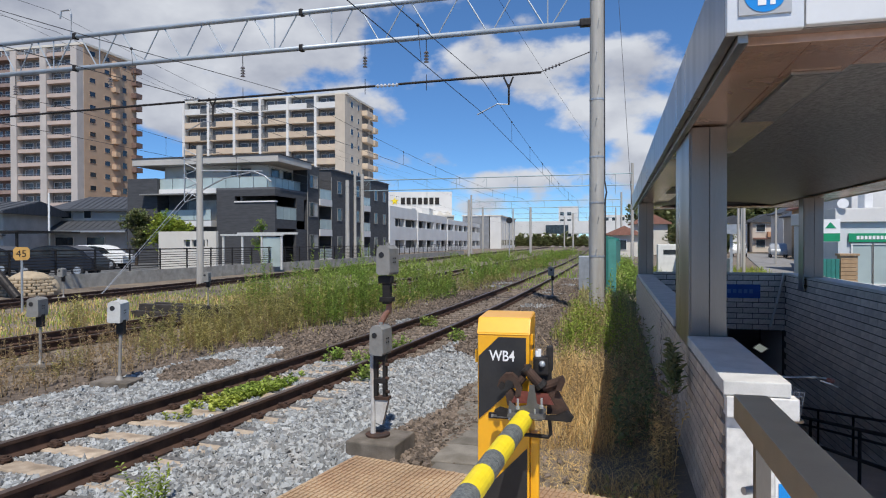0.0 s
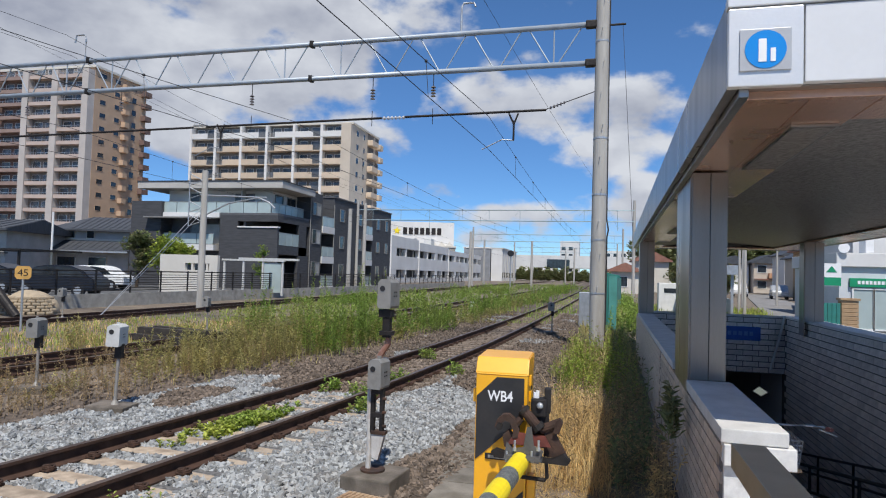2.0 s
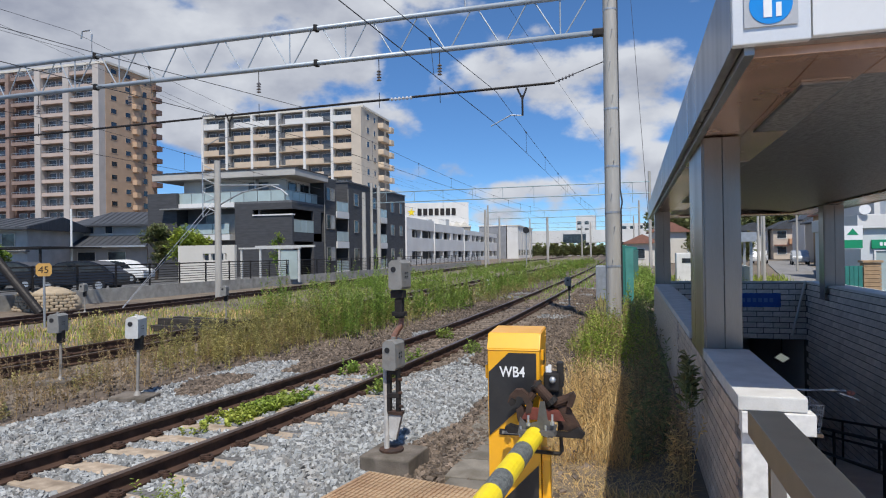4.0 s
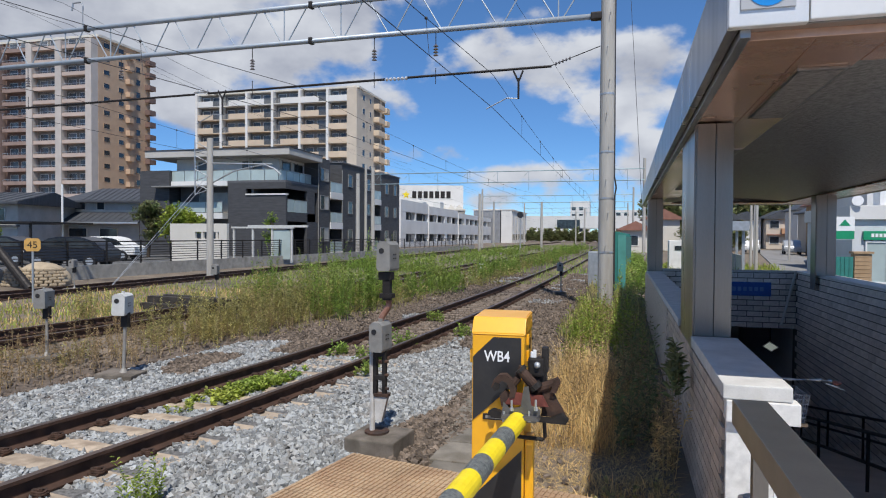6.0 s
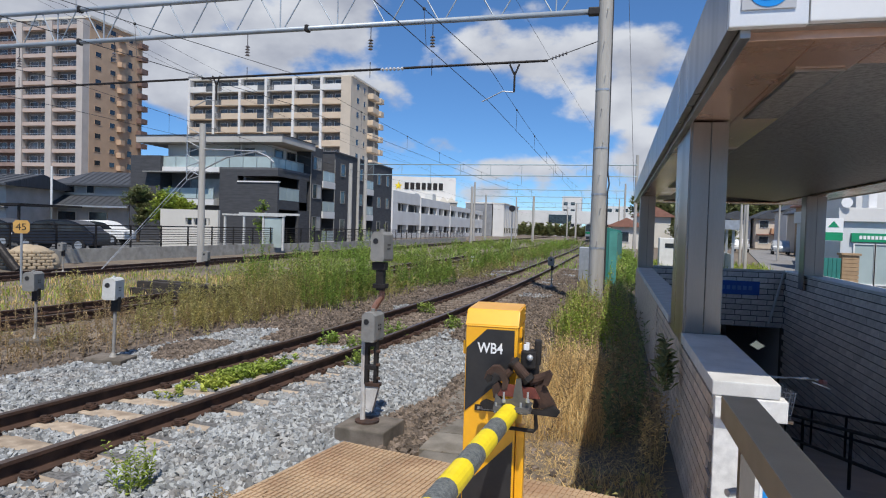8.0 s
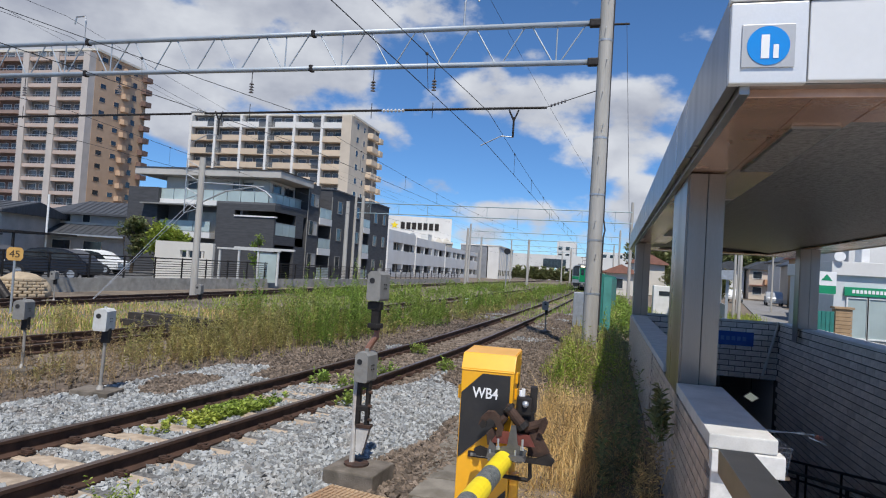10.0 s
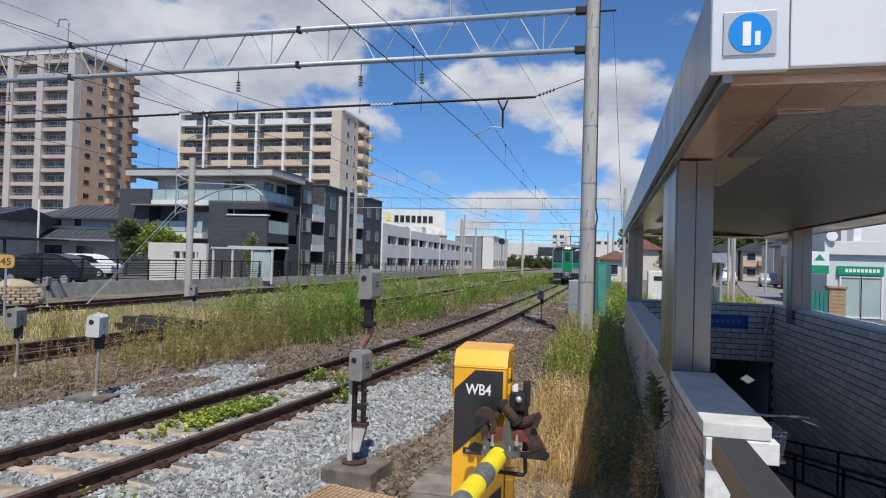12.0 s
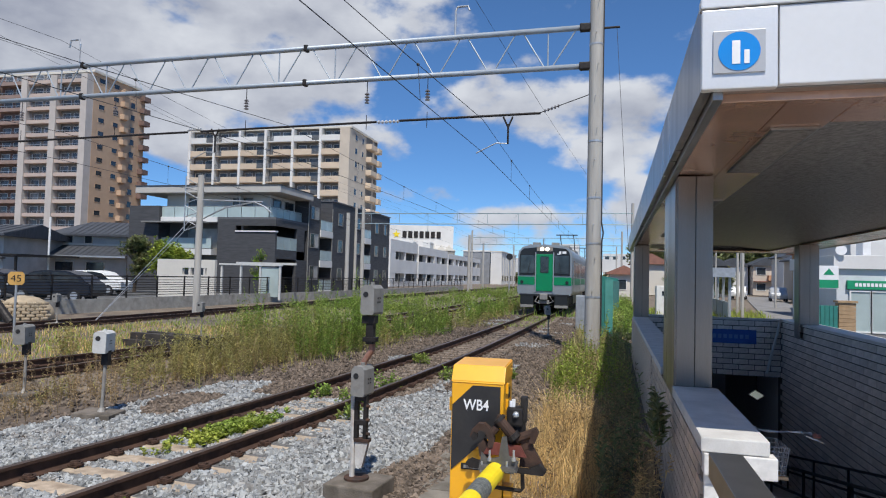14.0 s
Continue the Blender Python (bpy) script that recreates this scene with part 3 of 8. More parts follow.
        bm = BM()
        box(bm, 0.48, 0.7, u0 + 0.02, u0 + 1.48, SOFFIT_Z - 0.007, SOFFIT_Z - 0.0045)
        part("diffuser", bm, "vault", lt)
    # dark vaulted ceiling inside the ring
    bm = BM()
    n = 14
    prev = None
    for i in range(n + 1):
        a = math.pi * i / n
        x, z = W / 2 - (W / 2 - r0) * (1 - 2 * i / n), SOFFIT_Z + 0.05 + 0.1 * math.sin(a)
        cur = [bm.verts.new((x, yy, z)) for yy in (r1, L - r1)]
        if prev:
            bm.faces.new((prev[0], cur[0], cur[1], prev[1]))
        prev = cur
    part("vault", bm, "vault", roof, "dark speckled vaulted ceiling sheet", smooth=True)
    # columns
    steel_column(2.4, 0.03, 0.31, 1.15, CAP_Z, SOFFIT_Z)
    steel_column(12.9, 0.03, 0.36, 0.5, CAP_Z, SOFFIT_Z)
    steel_column(12.2, WELL_R - 0.1, WELL_R + 0.28, 0.4, CAP_Z, SOFFIT_Z)
    # left low wall
    wall = thing("wall_left", S, "low tiled wall with pale coping beside the ramp", "wall", kind="structure")
    bm = BM()
    box(bm, 0.03, 0.29, 0.68, WELL_BACK + 0.3, -3.4, CAP_Z - 0.1)
    part("core", bm, "grout", wall)
    bm = BM()
    box(bm, 0.01, 0.355, 0.62, 2.4, CAP_Z - 0.08, CAP_Z, 0.008)
    part("coping", bm, "cap", wall, "pale stone coping")
    bm = BM()
    box(bm, 0.0, 0.34, 3.55, 12.9, CAP_Z - 0.07, CAP_Z, 0.006)
    part("coping", bm, "cap", wall, "grey stone coping")
    bm = BM()
    box(bm, 0.025, 0.39, 0.6, 0.72, CAP_Z - 0.2, CAP_Z - 0.084, 0.005)
    part("stone_block", bm, "stone", wall, "speckled white stone block")
    bm = BM()
    box(bm, 0.03, 0.33, 0.64, 0.68, -0.2, CAP_Z - 0.2, 0.004)
    part("end_slab", bm, "stone", wall, "white stone end slab")
    # right and back walls of the well
    bw = thing("wall_back", S, "dark tiled end wall above the tunnel mouth", "wall", kind="structure")
    bm = BM()
    box(bm, 0.29, WELL_R, WELL_BACK, WELL_BACK + 0.25, -0.45, CAP_Z - 0.05)
    part("core", bm, "grout_dark", bw)
    bm = BM()
    box(bm, 0.29, WELL_R, WELL_BACK - 0.02, WELL_BACK + 0.27, CAP_Z - 0.05, CAP_Z, 0.005)
    part("coping", bm, "cap", bw)
    rw = thing("wall_right", S, "long dark tiled wall along the ramp with white coping", "wall", kind="structure")
    bm = BM()
    box(bm, WELL_R, WELL_R + 0.25, -3.0, WELL_BACK + 0.27, -3.4, CAP_Z - 0.05)
    part("core", bm, "grout_dark", rw)
    bm = BM()
    box(bm, WELL_R - 0.02, WELL_R + 0.42, -3.0, WELL_BACK + 0.27, CAP_Z - 0.05, CAP_Z, 0.005)
    part("coping", bm, "white_paint", rw, "white coping")
    # ramp, tunnel
    bm = BM()
    prism(bm, [(-3.0, -0.12), (1.0, -0.25), (WELL_BACK, -3.0), (WELL_BACK + 8, -3.2), (WELL_BACK + 8, -3.6), (-3.0, -3.6)], 0.29, WELL_R, m=Matrix(((0, 1, 0, 0), (1, 0, 0, 0), (0, 0, 1, 0), (0, 0, 0, 1))))
    solid("ramp", bm, "paving", "dark paved ramp going down into the underpass", kind="structure", m=S)
    bm = BM()
    box(bm, 0.0, WELL_R + 0.2, WELL_BACK + 0.25, WELL_BACK + 8, -0.45, -0.3)
    box(bm, 0.0, 0.29, WELL_BACK + 0.3, WELL_BACK + 8, -3.4, -0.45)
    box(bm, WELL_R, WELL_R + 0.25, WELL_BACK + 0.27, WELL_BACK + 8, -3.4, -0.45)
    box(bm, 0.29, WELL_R, WELL_BACK + 8, WELL_BACK + 8.2, -3.4, -0.45)
    solid("tunnel", bm, "wall_white", "pale painted tunnel under the tracks", kind="structure", m=S)
    # added glowing panel for a bright patch; housing and stem are made up
    lamp = thing("tunnel_bright_patch", S @ pose(3.02, WELL_BACK + 0.32, -0.95, 0, 0, 0), "small glowing diamond panel added for a bright patch", "lamp")
    bm = BM()
    prism(bm, [(-0.19, 0.0), (0.02, -0.13), (0.19, -0.01), (-0.03, 0.13)], 0.0, 0.08)
    part("housing", bm, "head_grey", lamp)
    bm = BM()
    prism(bm, [(-0.165, 0.0), (0.02, -0.11), (0.165, -0.01), (-0.025, 0.11)], -0.006, -0.001)
    part("diffuser", bm, "tunnel_glow", lamp, "pale glowing diamond face")
    bm = BM()
    rod(bm, (0, 0.04, 0.1), (0, 0.04, 0.5), 0.012, seg=8)
    part("stem", bm, "iron", lamp)


# ---- catenary ----
def concrete_pole(p, top, r0, r1, label, group="catenary poles", steps=True):
    x, y = p
    ob = thing("concrete_pole", pose(x, y, GROUND_Z), label, "utility pole", group)
    bm = BM()
    rod(bm, (0, 0, 0), (0, 0, top), r0, r1, 20)
    part("shaft", bm, "concrete_pole", ob, smooth=False)
    if steps:
        k = 0
        z = 1.7
        while z < top - 0.3:
            bm = BM()
            s = 1 if k % 2 else -1
            rod(bm, (s * 0.03 + 0.02, -r0 + 0.03, z), (s * 0.03 + 0.03, -r0 - 0.1, z + 0.012), 0.009, seg=6)
            part("step_bolt", bm, "galv", ob)
            z += 0.85
            k += 1
        for z in (1.5, 2.9, 4.1, 5.6, 8.2):
            bm = BM()
            rod(bm, (0, 0, z), (0, 0, z + 0.05), r0 + 0.006 - (r0 - r1) * z / top, seg=20)
            part("band", bm, "galv", ob)
        bm = BM()
        bent(bm, [(r0 + 0.02, 0.0, 0.2), (r0 + 0.015, 0, 3.0), (r0 + 0.05, 0, 3.2), (r0 + 0.0, 0, 3.5), (r0 - 0.015, 0, 7), (r0 - 0.01, 0, top)], 0.024, 6)
        part("cable", bm, "wire", ob)
    return ob


def truss_beam(p, q, z0, z1, r, joints, label, web=0.02):
    """Two tubes joined at the clamps; in each length two posts near its ends and a zigzag of four panels between."""
    p, q = Vector((*p, 0)), Vector((*q, 0))
    d = q - p
    m = Matrix.Translation(p) @ Matrix.Rotation(math.atan2(d.y, d.x), 4, "Z")
    L = d.length
    ob = thing("catenary_beam", m, label, "truss beam", "catenary beams")
    for z in (z0, z1):
        bm = BM()
        rod(bm, (0, 0, z), (L, 0, z), r, seg=14)
        part("chord", bm, "beam_grey", ob, smooth=True)
    for s0, s1 in zip(joints, joints[1:]):
        a, b = s0 + 0.93, s1 - 0.93
        step = (b - a) / 4
        runs = [((a, z0), (a, z1)), ((b, z0), (b, z1)), ((s0 + 0.16, z1), (a - 0.1, z0)), ((s1 - 0.16, z1), (b + 0.1, z0))]
        for k in range(4):
            x = a + k * step
            runs += [((x + 0.08, z0), (x + step / 2 - 0.08, z1)), ((x + step - 0.08, z0), (x + step / 2 + 0.08, z1))]
        for (xa, za), (xb, zb) in runs:
            bm = BM()
            rod(bm, (xa, 0, za), (xb, 0, zb), web, seg=8)
            part("strut", bm, "beam_grey", ob)
    return ob, m, L


BEAM_D = Vector((-math.cos(radians(2)), math.sin(radians(2)), 0))
POLE = Vector((-0.05, 17.5, 0))


def on_beam(s, dy=0.0, z=0.0):
    return POLE + BEAM_D * s + Vector((0, dy, z))


def insulator(p, length, discs, material, label, drop=0.35):
    ob = thing("insulator", Matrix.Translation(p), label, "insulator", "insulators")
    bm = BM()
    rod(bm, (0, 0, -drop - 0.1), (0, 0, 0.05), 0.012, seg=6)
    part("rod", bm, "iron", ob)
    bm = BM()
    rod(bm, (0, 0, -length), (0, 0, -drop - length * 0.45), 0.01, seg=6)
    part("rod", bm, "iron", ob)
    for i in range(discs):
        bm = BM()
        z = -drop - i * 0.085
        rod(bm, (0, 0, z - 0.05), (0, 0, z), 0.075, 0.03, 12)
        part("disc", bm, material, ob)
    return ob


def build_catenary():
    concrete_pole((-0.05, 17.5), 12.4, 0.2, 0.165, "grey concrete catenary pole with step bolts and a cable")
    far = on_beam(25.0)
    concrete_pole((far.x, far.y), 10.5, 0.18, 0.15, "concrete catenary pole beside the far track")
    a, b = on_beam(0.35), on_beam(24.8)
    ob, m, L = truss_beam((a.x, a.y), (b.x, b.y), 7.5, 8.55, 0.075, (0.0, 8.15, 16.4, 24.4), "grey steel lattice beam carrying the overhead wires")
    for z in (7.5, 8.55):
        for s in (0.0, 8.15, 16.4):
            bm = BM()
            box(bm, s - 0.03 if s else -0.2, s + 0.09, -0.1, 0.1, z - 0.1, z + 0.1, 0.03)
            part("clamp", bm, "iron", ob, "dark bolted clamp")
    bm = BM()
    bent(bm, [(3.55, 0, 8.6), (3.55, 0, 9.3), (3.5, 0, 9.42), (3.2, 0, 9.42), (3.15, 0, 9.3)], 0.03)
    part("hook_post", bm, "galv", ob)
    bm = BM()
    bent(bm, [(16.6, 0, 8.6), (16.6, 0, 9.3), (16.65, 0, 9.45), (17.0, 0, 9.45), (17.05, 0, 9.2)], 0.03)
    part("hook_post", bm, "galv", ob)
    bm = BM()
    rod(bm, (-0.55, 0, 8.5), (-0.95, 0, 8.5), 0.03)
    part("side_arm", bm, "iron", ob)
    # hanging insulators and the tubes below
    for s in (4.67, 6.52, 10.52, 15.4, 19.3):
        insulator(on_beam(s, z=7.45), 1.45, 4, "porcelain", "string of dark porcelain insulator discs under the beam")
    hang = thing("hanging_tube", pose(0, 0, 0), "dark steel tubes hung under the beam with registration arms", "wire support")
    for s0, s1 in ((1.45, 5.5), (6.2, 12.1), (12.6, 24.6)):
        bm = BM()
        rod(bm, on_beam(s0, z=6.3 - s0 * 0.012), on_beam(s1, z=6.3 - s1 * 0.012), 0.035, seg=8)
        part("tube", bm, "iron", hang)
    for s in (2.35, 11.6):
        bm = BM()
        p = on_beam(s, z=6.22)
        rod(bm, p + Vector((-0.12, 0, 0)), p + Vector((0.02, 0, -0.3)), 0.025, seg=6)
        rod(bm, p + Vector((0.14, 0, 0)), p + Vector((0.02, 0, -0.3)), 0.025, seg=6)
        rod(bm, p + Vector((0.02, 0, -0.2)), p + Vector((0.02, 0, -0.75)), 0.03, seg=6)
        part("bracket", bm, "iron", hang)
        bm = BM()
        bent(bm, [p + Vector((0.02, 0, -0.75)), p + Vector((-0.3, 0, -0.72)), p + Vector((-0.85, -0.05, -1.0))], 0.016, 6)
        part("registration_arm", bm, "galv", hang)
    for s0, s1 in ((5.5, 6.2), (12.1, 12.6)):
        bm = BM()
        rod(bm, on_beam(s0, z=6.22), on_beam(s1, z=6.22), 0.015, seg=6)
        link = part("insulator_link", bm, "porcelain_white", hang, "pale insulator link")
        for i in range(6):
            bm = BM()
            a = on_beam(s0 + (s1 - s0) * (i + 0.15) / 6, z=6.22)
            rod(bm, a, a + BEAM_D * 0.05, 0.05, seg=8)
            part("bead", bm, "porcelain_white", link)
    bm = BM()
    rod(bm, on_beam(0.1, z=6.75), on_beam(1.45, z=6.3), 0.012, seg=6)
    part("stay_wire", bm, "iron", hang)
    for i in range(5):
        bm = BM()
        a = on_beam(0.95 + i * 0.09, z=6.46 - i * 0.03)
        rod(bm, a, a + BEAM_D * 0.04, 0.045, seg=8)
        part("bead", bm, "porcelain", hang)


def wire(name, pts, r, material, label, sag=0.0, n=10):
    bm = BM()
    run = [Vector(pts[0])]
    for a, b in zip(pts, pts[1:]):
        a, b = Vector(a), Vector(b)
        run += [a.lerp(b, i / n) - Vector((0, 0, sag * 4 * i / n * (1 - i / n))) for i in range(1, n + 1)]
    bent(bm, run, r, 5)
    return solid(name, bm, material, label, "overhead wire", "overhead wires")


def build_wires():
    for tab, s in ((TRACK_1, 0.0), (TRACK_2, 0.0), (TRACK_3, 0.0)):
        def P(y, z, off=0.0):
            return Vector((interp(tab, y) + off, y, z))
        ys = (-30, 17.5, 66, 116, 170, 260)
        near = 6.0 if tab is TRACK_1 else 0.0       # the support behind the viewer stands off the curve
        con = [P(y, 5.25, (0.2 if k % 2 else -0.2) + (0 if k else near)) for k, y in enumerate(ys)]
        mes = [P(y, 6.15, (0.2 if k % 2 else -0.2) + (0 if k else near - 0.6)) for k, y in enumerate(ys)]
        wire("contact_wire", con, 0.0085, "wire", "thin dark contact wire above the track", 0.0, 2)
        w = wire("messenger_wire", mes, 0.0085, "wire", "thin dark messenger wire with droppers above the track", 0.45, 8)
        for k in range(2):
            for i in range(1, 9):
                t = i / 9
                a = mes[k].lerp(mes[k + 1], t) - Vector((0, 0, 0.45 * 4 * t * (1 - t)))
                b = con[k].lerp(con[k + 1], t)
                bm = BM()
                rod(bm, a, b, 0.006, seg=4)
                part("dropper", bm, "wire", w)
                bm = BM()
                bmesh.ops.create_uvsphere(bm, u_segments=6, v_segments=5, radius=0.035, matrix=Matrix.Translation(a))
                part("dropper_clamp", bm, "wire", w)
    wire("feeder_wire", [(-6.2, -30, 9.0), (-3.25, 17.5, 9.35), (-0.8, 50, 9.7), (2.9, 104, 9.4)], 0.007, "wire", "thin dark feeder wire on the beam's hook", 0.15, 8)
    wire("drop_wire", [(0.47, 17.5, 8.55), (0.62, 17.5, 6.2), (0.84, 17.6, 2.7)], 0.006, "wire", "thin dark wire dropping from the pole's side arm", 0, 4)
    for z, x in ((8.7, -17.4), (9.4, -17.6), (10.3, -21.4)):
        wire("feeder_wire", [(x - 3, -30, z), (x, 17.9, z), (x - 1.6, 66, z - 0.4), (x, 130, z - 0.5), (x + 1, 240, z - 0.6)], 0.007, "wire", "thin dark feeder wire between poles", 0.7, 8)
    wire("stay_wire", [(-16.85, 24.8, 4.3), (-16.5, 18.6, -0.15)], 0.011, "wire_light", "pale stay wire of the pole", 0, 2)
    wire("stay_wire", [(-16.85, 24.8, 4.05), (-16.55, 18.7, -0.15)], 0.009, "wire_light", "pale stay wire of the pole", 0, 2)


def far_catenary():
    # second beam and the poles along the far track
    for y, x0, x1, z in ((66, 3.3, -25.5, 7.3), (104, 3.6, -20, 7.2), (150, 4, -19, 7.2)):
        for x in (x0, x1):
            concrete_pole((x, y), 9.6, 0.17, 0.14, "concrete catenary pole in the distance", steps=False)
        bm_thing = thing("catenary_beam", pose(x0, y - 0.4, 0), "pair of thin blue-grey steel tubes spanning the tracks", "beam", "catenary beams")
        for zz in (z, z + 1.1):
            bm = BM()
            rod(bm, (0, 0, zz), (x1 - x0, 0.8, zz), 0.05, seg=8)
            part("chord", bm, "beam_far", bm_thing)
        for k in range(9):
            x = (x1 - x0) * (k + 0.5) / 9
            bm = BM()
            rod(bm, (x, 0.8 * x / (x1 - x0), z - (0.9 if k % 3 == 0 else 0.0)), (x, 0.8 * x / (x1 - x0), z + 1.1), 0.022, seg=6)
            part("hanger", bm, "beam_far", bm_thing)
            bm = BM()
            rod(bm, (x - 0.5, 0.8 * (x - 0.5) / (x1 - x0), z + 0.55), (x, 0.8 * x / (x1 - x0), z + 1.1), 0.012, seg=5)
            part("brace", bm, "beam_far", bm_thing)
    concrete_pole((-16.8, 24.9), 6.1, 0.155, 0.13, "concrete pole with a lattice bracket beside the fence", steps=False)
    br = thing("bracket_arm", pose(-16.8, 24.9, 0), "grey steel cantilever bracket with a curved tube", "wire support")
    bm = BM()
    bent(bm, [(0.1, 0, 4.0), (1.2, 0, 4.5), (2.6, 0, 4.75), (3.1, 0, 4.55), (3.4, 0, 4.3)], 0.035)
    part("lower_tube", bm, "galv", br)
    bm = BM()
    bent(bm, [(0.1, 0, 4.85), (3.0, 0, 4.75)], 0.03)
    part("upper_tube", bm, "galv", br)
    bm = BM()
    for z in (3.7, 4.3, 4.9, 5.5):
        rod(bm, (-0.75, 0, z + 0.3), (-0.1, 0, z), 0.02)
        rod(bm, (-0.75, 0, z - 0.2), (-0.1, 0, z), 0.02)
    rod(bm, (-0.75, 0, 3.5), (-0.75, 0, 5.9), 0.025)
    part("frame", bm, "galv", br)
    for x, y, h in ((-20.8, 52, 7.2), (-21.5, 57.5, 8.3), (-16.5, 84, 7.5), (-19.5, 112, 8), (-9.5, 95, 7), (-13, 130, 8), (-5, 140, 8), (-2, 170, 8.5), (-9, 185, 9)):
        concrete_pole((x, y), h, 0.19, 0.16, "slim concrete pole in the distance", steps=False)


# ---- crossing gate ----
def text_part(name, txt, size, material, parent, m, depth=0.001, bold=0.0):
    cu = bpy.data.curves.new(name, "FONT")
    cu.body, cu.size, cu.extrude, cu.offset = txt, size, depth, bold
    cu.align_x, cu.align_y = "CENTER", "CENTER"
    tmp = bpy.data.objects.new("tmp", cu)
    scene.collection.objects.link(tmp)
    me = bpy.data.meshes.new_from_object(tmp.evaluated_get(bpy.context.evaluated_depsgraph_get()))
    bpy.data.objects.remove(tmp)
    me.name = name
    me.materials.clear()
    me.materials.append(M[material])
    ob = new(name, me)
    ob.parent = parent
    ob.matrix_local = m
    return ob


def build_gate():
    # front faces the road; local x across the front, y to the back
    G = pose(-0.695, 3.56, 0, 0, 0, 0.5)
    g = thing("gate_machine", G, "yellow level crossing gate machine with black panels", "barrier machine")
    w, d, zt = 0.29, 0.36, 1.3
    bm = BM()
    box(bm, 0, w, 0.0, d, -0.15, zt - 0.094, 0.006)
    part("cabinet", bm, "yellow", g)
    bm = BM()
    prism(bm, [(-0.003, zt - 0.095), (-0.003, zt - 0.085), (0.05, zt), (d + 0.004, zt + 0.006), (d + 0.004, zt - 0.095)], -0.003, w + 0.003, m=Matrix(((0, 1, 0, 0), (1, 0, 0, 0), (0, 0, 1, 0), (0, 0, 0, 1))))
    bmesh.ops.bevel(bm, geom=bm.edges[:], offset=0.006, segments=2, affect="EDGES")
    part("lid", bm, "yellow", g, "yellow lid with a sloping front edge")
    for z in (zt - 0.02, zt - 0.045):
        bm = BM()
        rod(bm, (w, 0.3, z), (w + 0.008, 0.3, z), 0.006, seg=8)
        part("rivet", bm, "yellow_dark", g)
    bm = BM()
    prism(bm, [(0.006, 0.73), (0.006, 1.085), (0.118, 1.195), (w - 0.018, 1.195), (w - 0.018, 0.975)], -0.006, 0.0)
    part("black_panel", bm, "black_paint", g, "black painted panel")
    bm = BM()
    prism(bm, [(0.006, 0.0), (0.006, 0.3), (w - 0.012, 0.58), (w - 0.012, 0.0)], -0.006, 0.0)
    part("black_panel", bm, "black_paint", g, "black painted panel")
    text_part("lettering", "WB4", 0.082, "white", g, pose(0.14, -0.0085, 1.088, 90, 0, 0) @ Matrix.Diagonal((0.82, 1, 1, 1)), bold=0.0012)
    bm = BM()
    box(bm, 0.062, 0.215, -0.01, 0.0, 0.738, 0.772, 0.004)
    pl = part("name_plate", bm, "iron", g, "dark plate with a worn mark")
    bm = BM()
    box(bm, 0.078, 0.2, -0.0115, -0.01, 0.746, 0.763, 0.0015)
    part("mark", bm, "head_grey", pl)
    bm = BM()
    box(bm, -0.026, 0.003, 0.06, 0.11, 1.035, 1.115, 0.008)
    part("hinge", bm, "yellow", g)
    for z in (1.08, 1.17):
        bm = BM()
        box(bm, w - 0.002, w + 0.012, 0.1, 0.14, z - 0.03, z + 0.03, 0.004)
        part("lock", bm, "yellow", g)
    bm = BM()
    box(bm, w - 0.001, w + 0.003, 0.2, 0.27, 1.1, 1.16)
    part("slot", bm, "iron", g)
    # castings that hold the arm
    bm = BM()
    prism(bm, [(0.112, 0.812), (0.14, 0.83), (0.25, 0.8), (0.44, 0.8), (0.5, 0.83), (0.535, 0.8), (0.52, 0.775), (0.13, 0.785)], -0.13, -0.09)
    part("yoke_bar", bm, "iron", g, "dark iron yoke bar")
    bm = BM()
    prism(bm, [(0.185, 0.785), (0.2, 0.88), (0.235, 0.845), (0.29, 0.86), (0.305, 0.965), (0.33, 0.97), (0.345, 0.87), (0.395, 0.845), (0.37, 0.78)], -0.16, -0.148)
    prism(bm, [(0.19, 0.8), (0.2, 0.82), (0.38, 0.82), (0.39, 0.8)], -0.2, -0.1)
    part("arm_clamp", bm, "clamp_grey", g, "dark grey arm clamp plate")
    bm = BM()
    prism(bm, [(0.2, 0.86), (0.24, 0.925), (0.4, 0.915), (0.43, 0.86)], -0.12, -0.105)
    part("red_plate", bm, "rusty_red", g, "rust-red plate")
    bm = BM()
    prism(bm, [(0.128, 0.945), (0.14, 0.985), (0.17, 1.015), (0.205, 1.018), (0.24, 0.99), (0.262, 0.94), (0.255, 0.9), (0.225, 0.89), (0.228, 0.935), (0.21, 0.975), (0.185, 0.985), (0.165, 0.965), (0.158, 0.935)], -0.125, -0.075)
    part("hook_casting", bm, "rusty", g, "rusty curved casting")
    bm = BM()
    prism(bm, [(0.15, 0.93), (0.135, 0.95), (0.15, 0.975), (0.175, 0.965), (0.17, 0.94)], -0.14, -0.125)
    part("hook_boss", bm, "iron", g)
    bm = BM()
    rod(bm, (0.285, -0.1, 1.04), (0.35, -0.1, 0.965), 0.026, 0.03, 12)
    part("barrel", bm, "rusty", g, "rusty barrel")
    for p, q, r in (((0.276, -0.1, 1.05), (0.287, -0.1, 1.038), 0.034), ((0.348, -0.1, 0.968), (0.366, -0.1, 0.947), 0.04)):
        bm = BM()
        rod(bm, p, q, r, seg=12)
        part("flange", bm, "iron", g)
    bm = BM()
    prism(bm, [(0.25, 1.0), (0.27, 1.06), (0.31, 1.055), (0.29, 1.0)], -0.09, -0.05)
    part("lug", bm, "rusty", g)
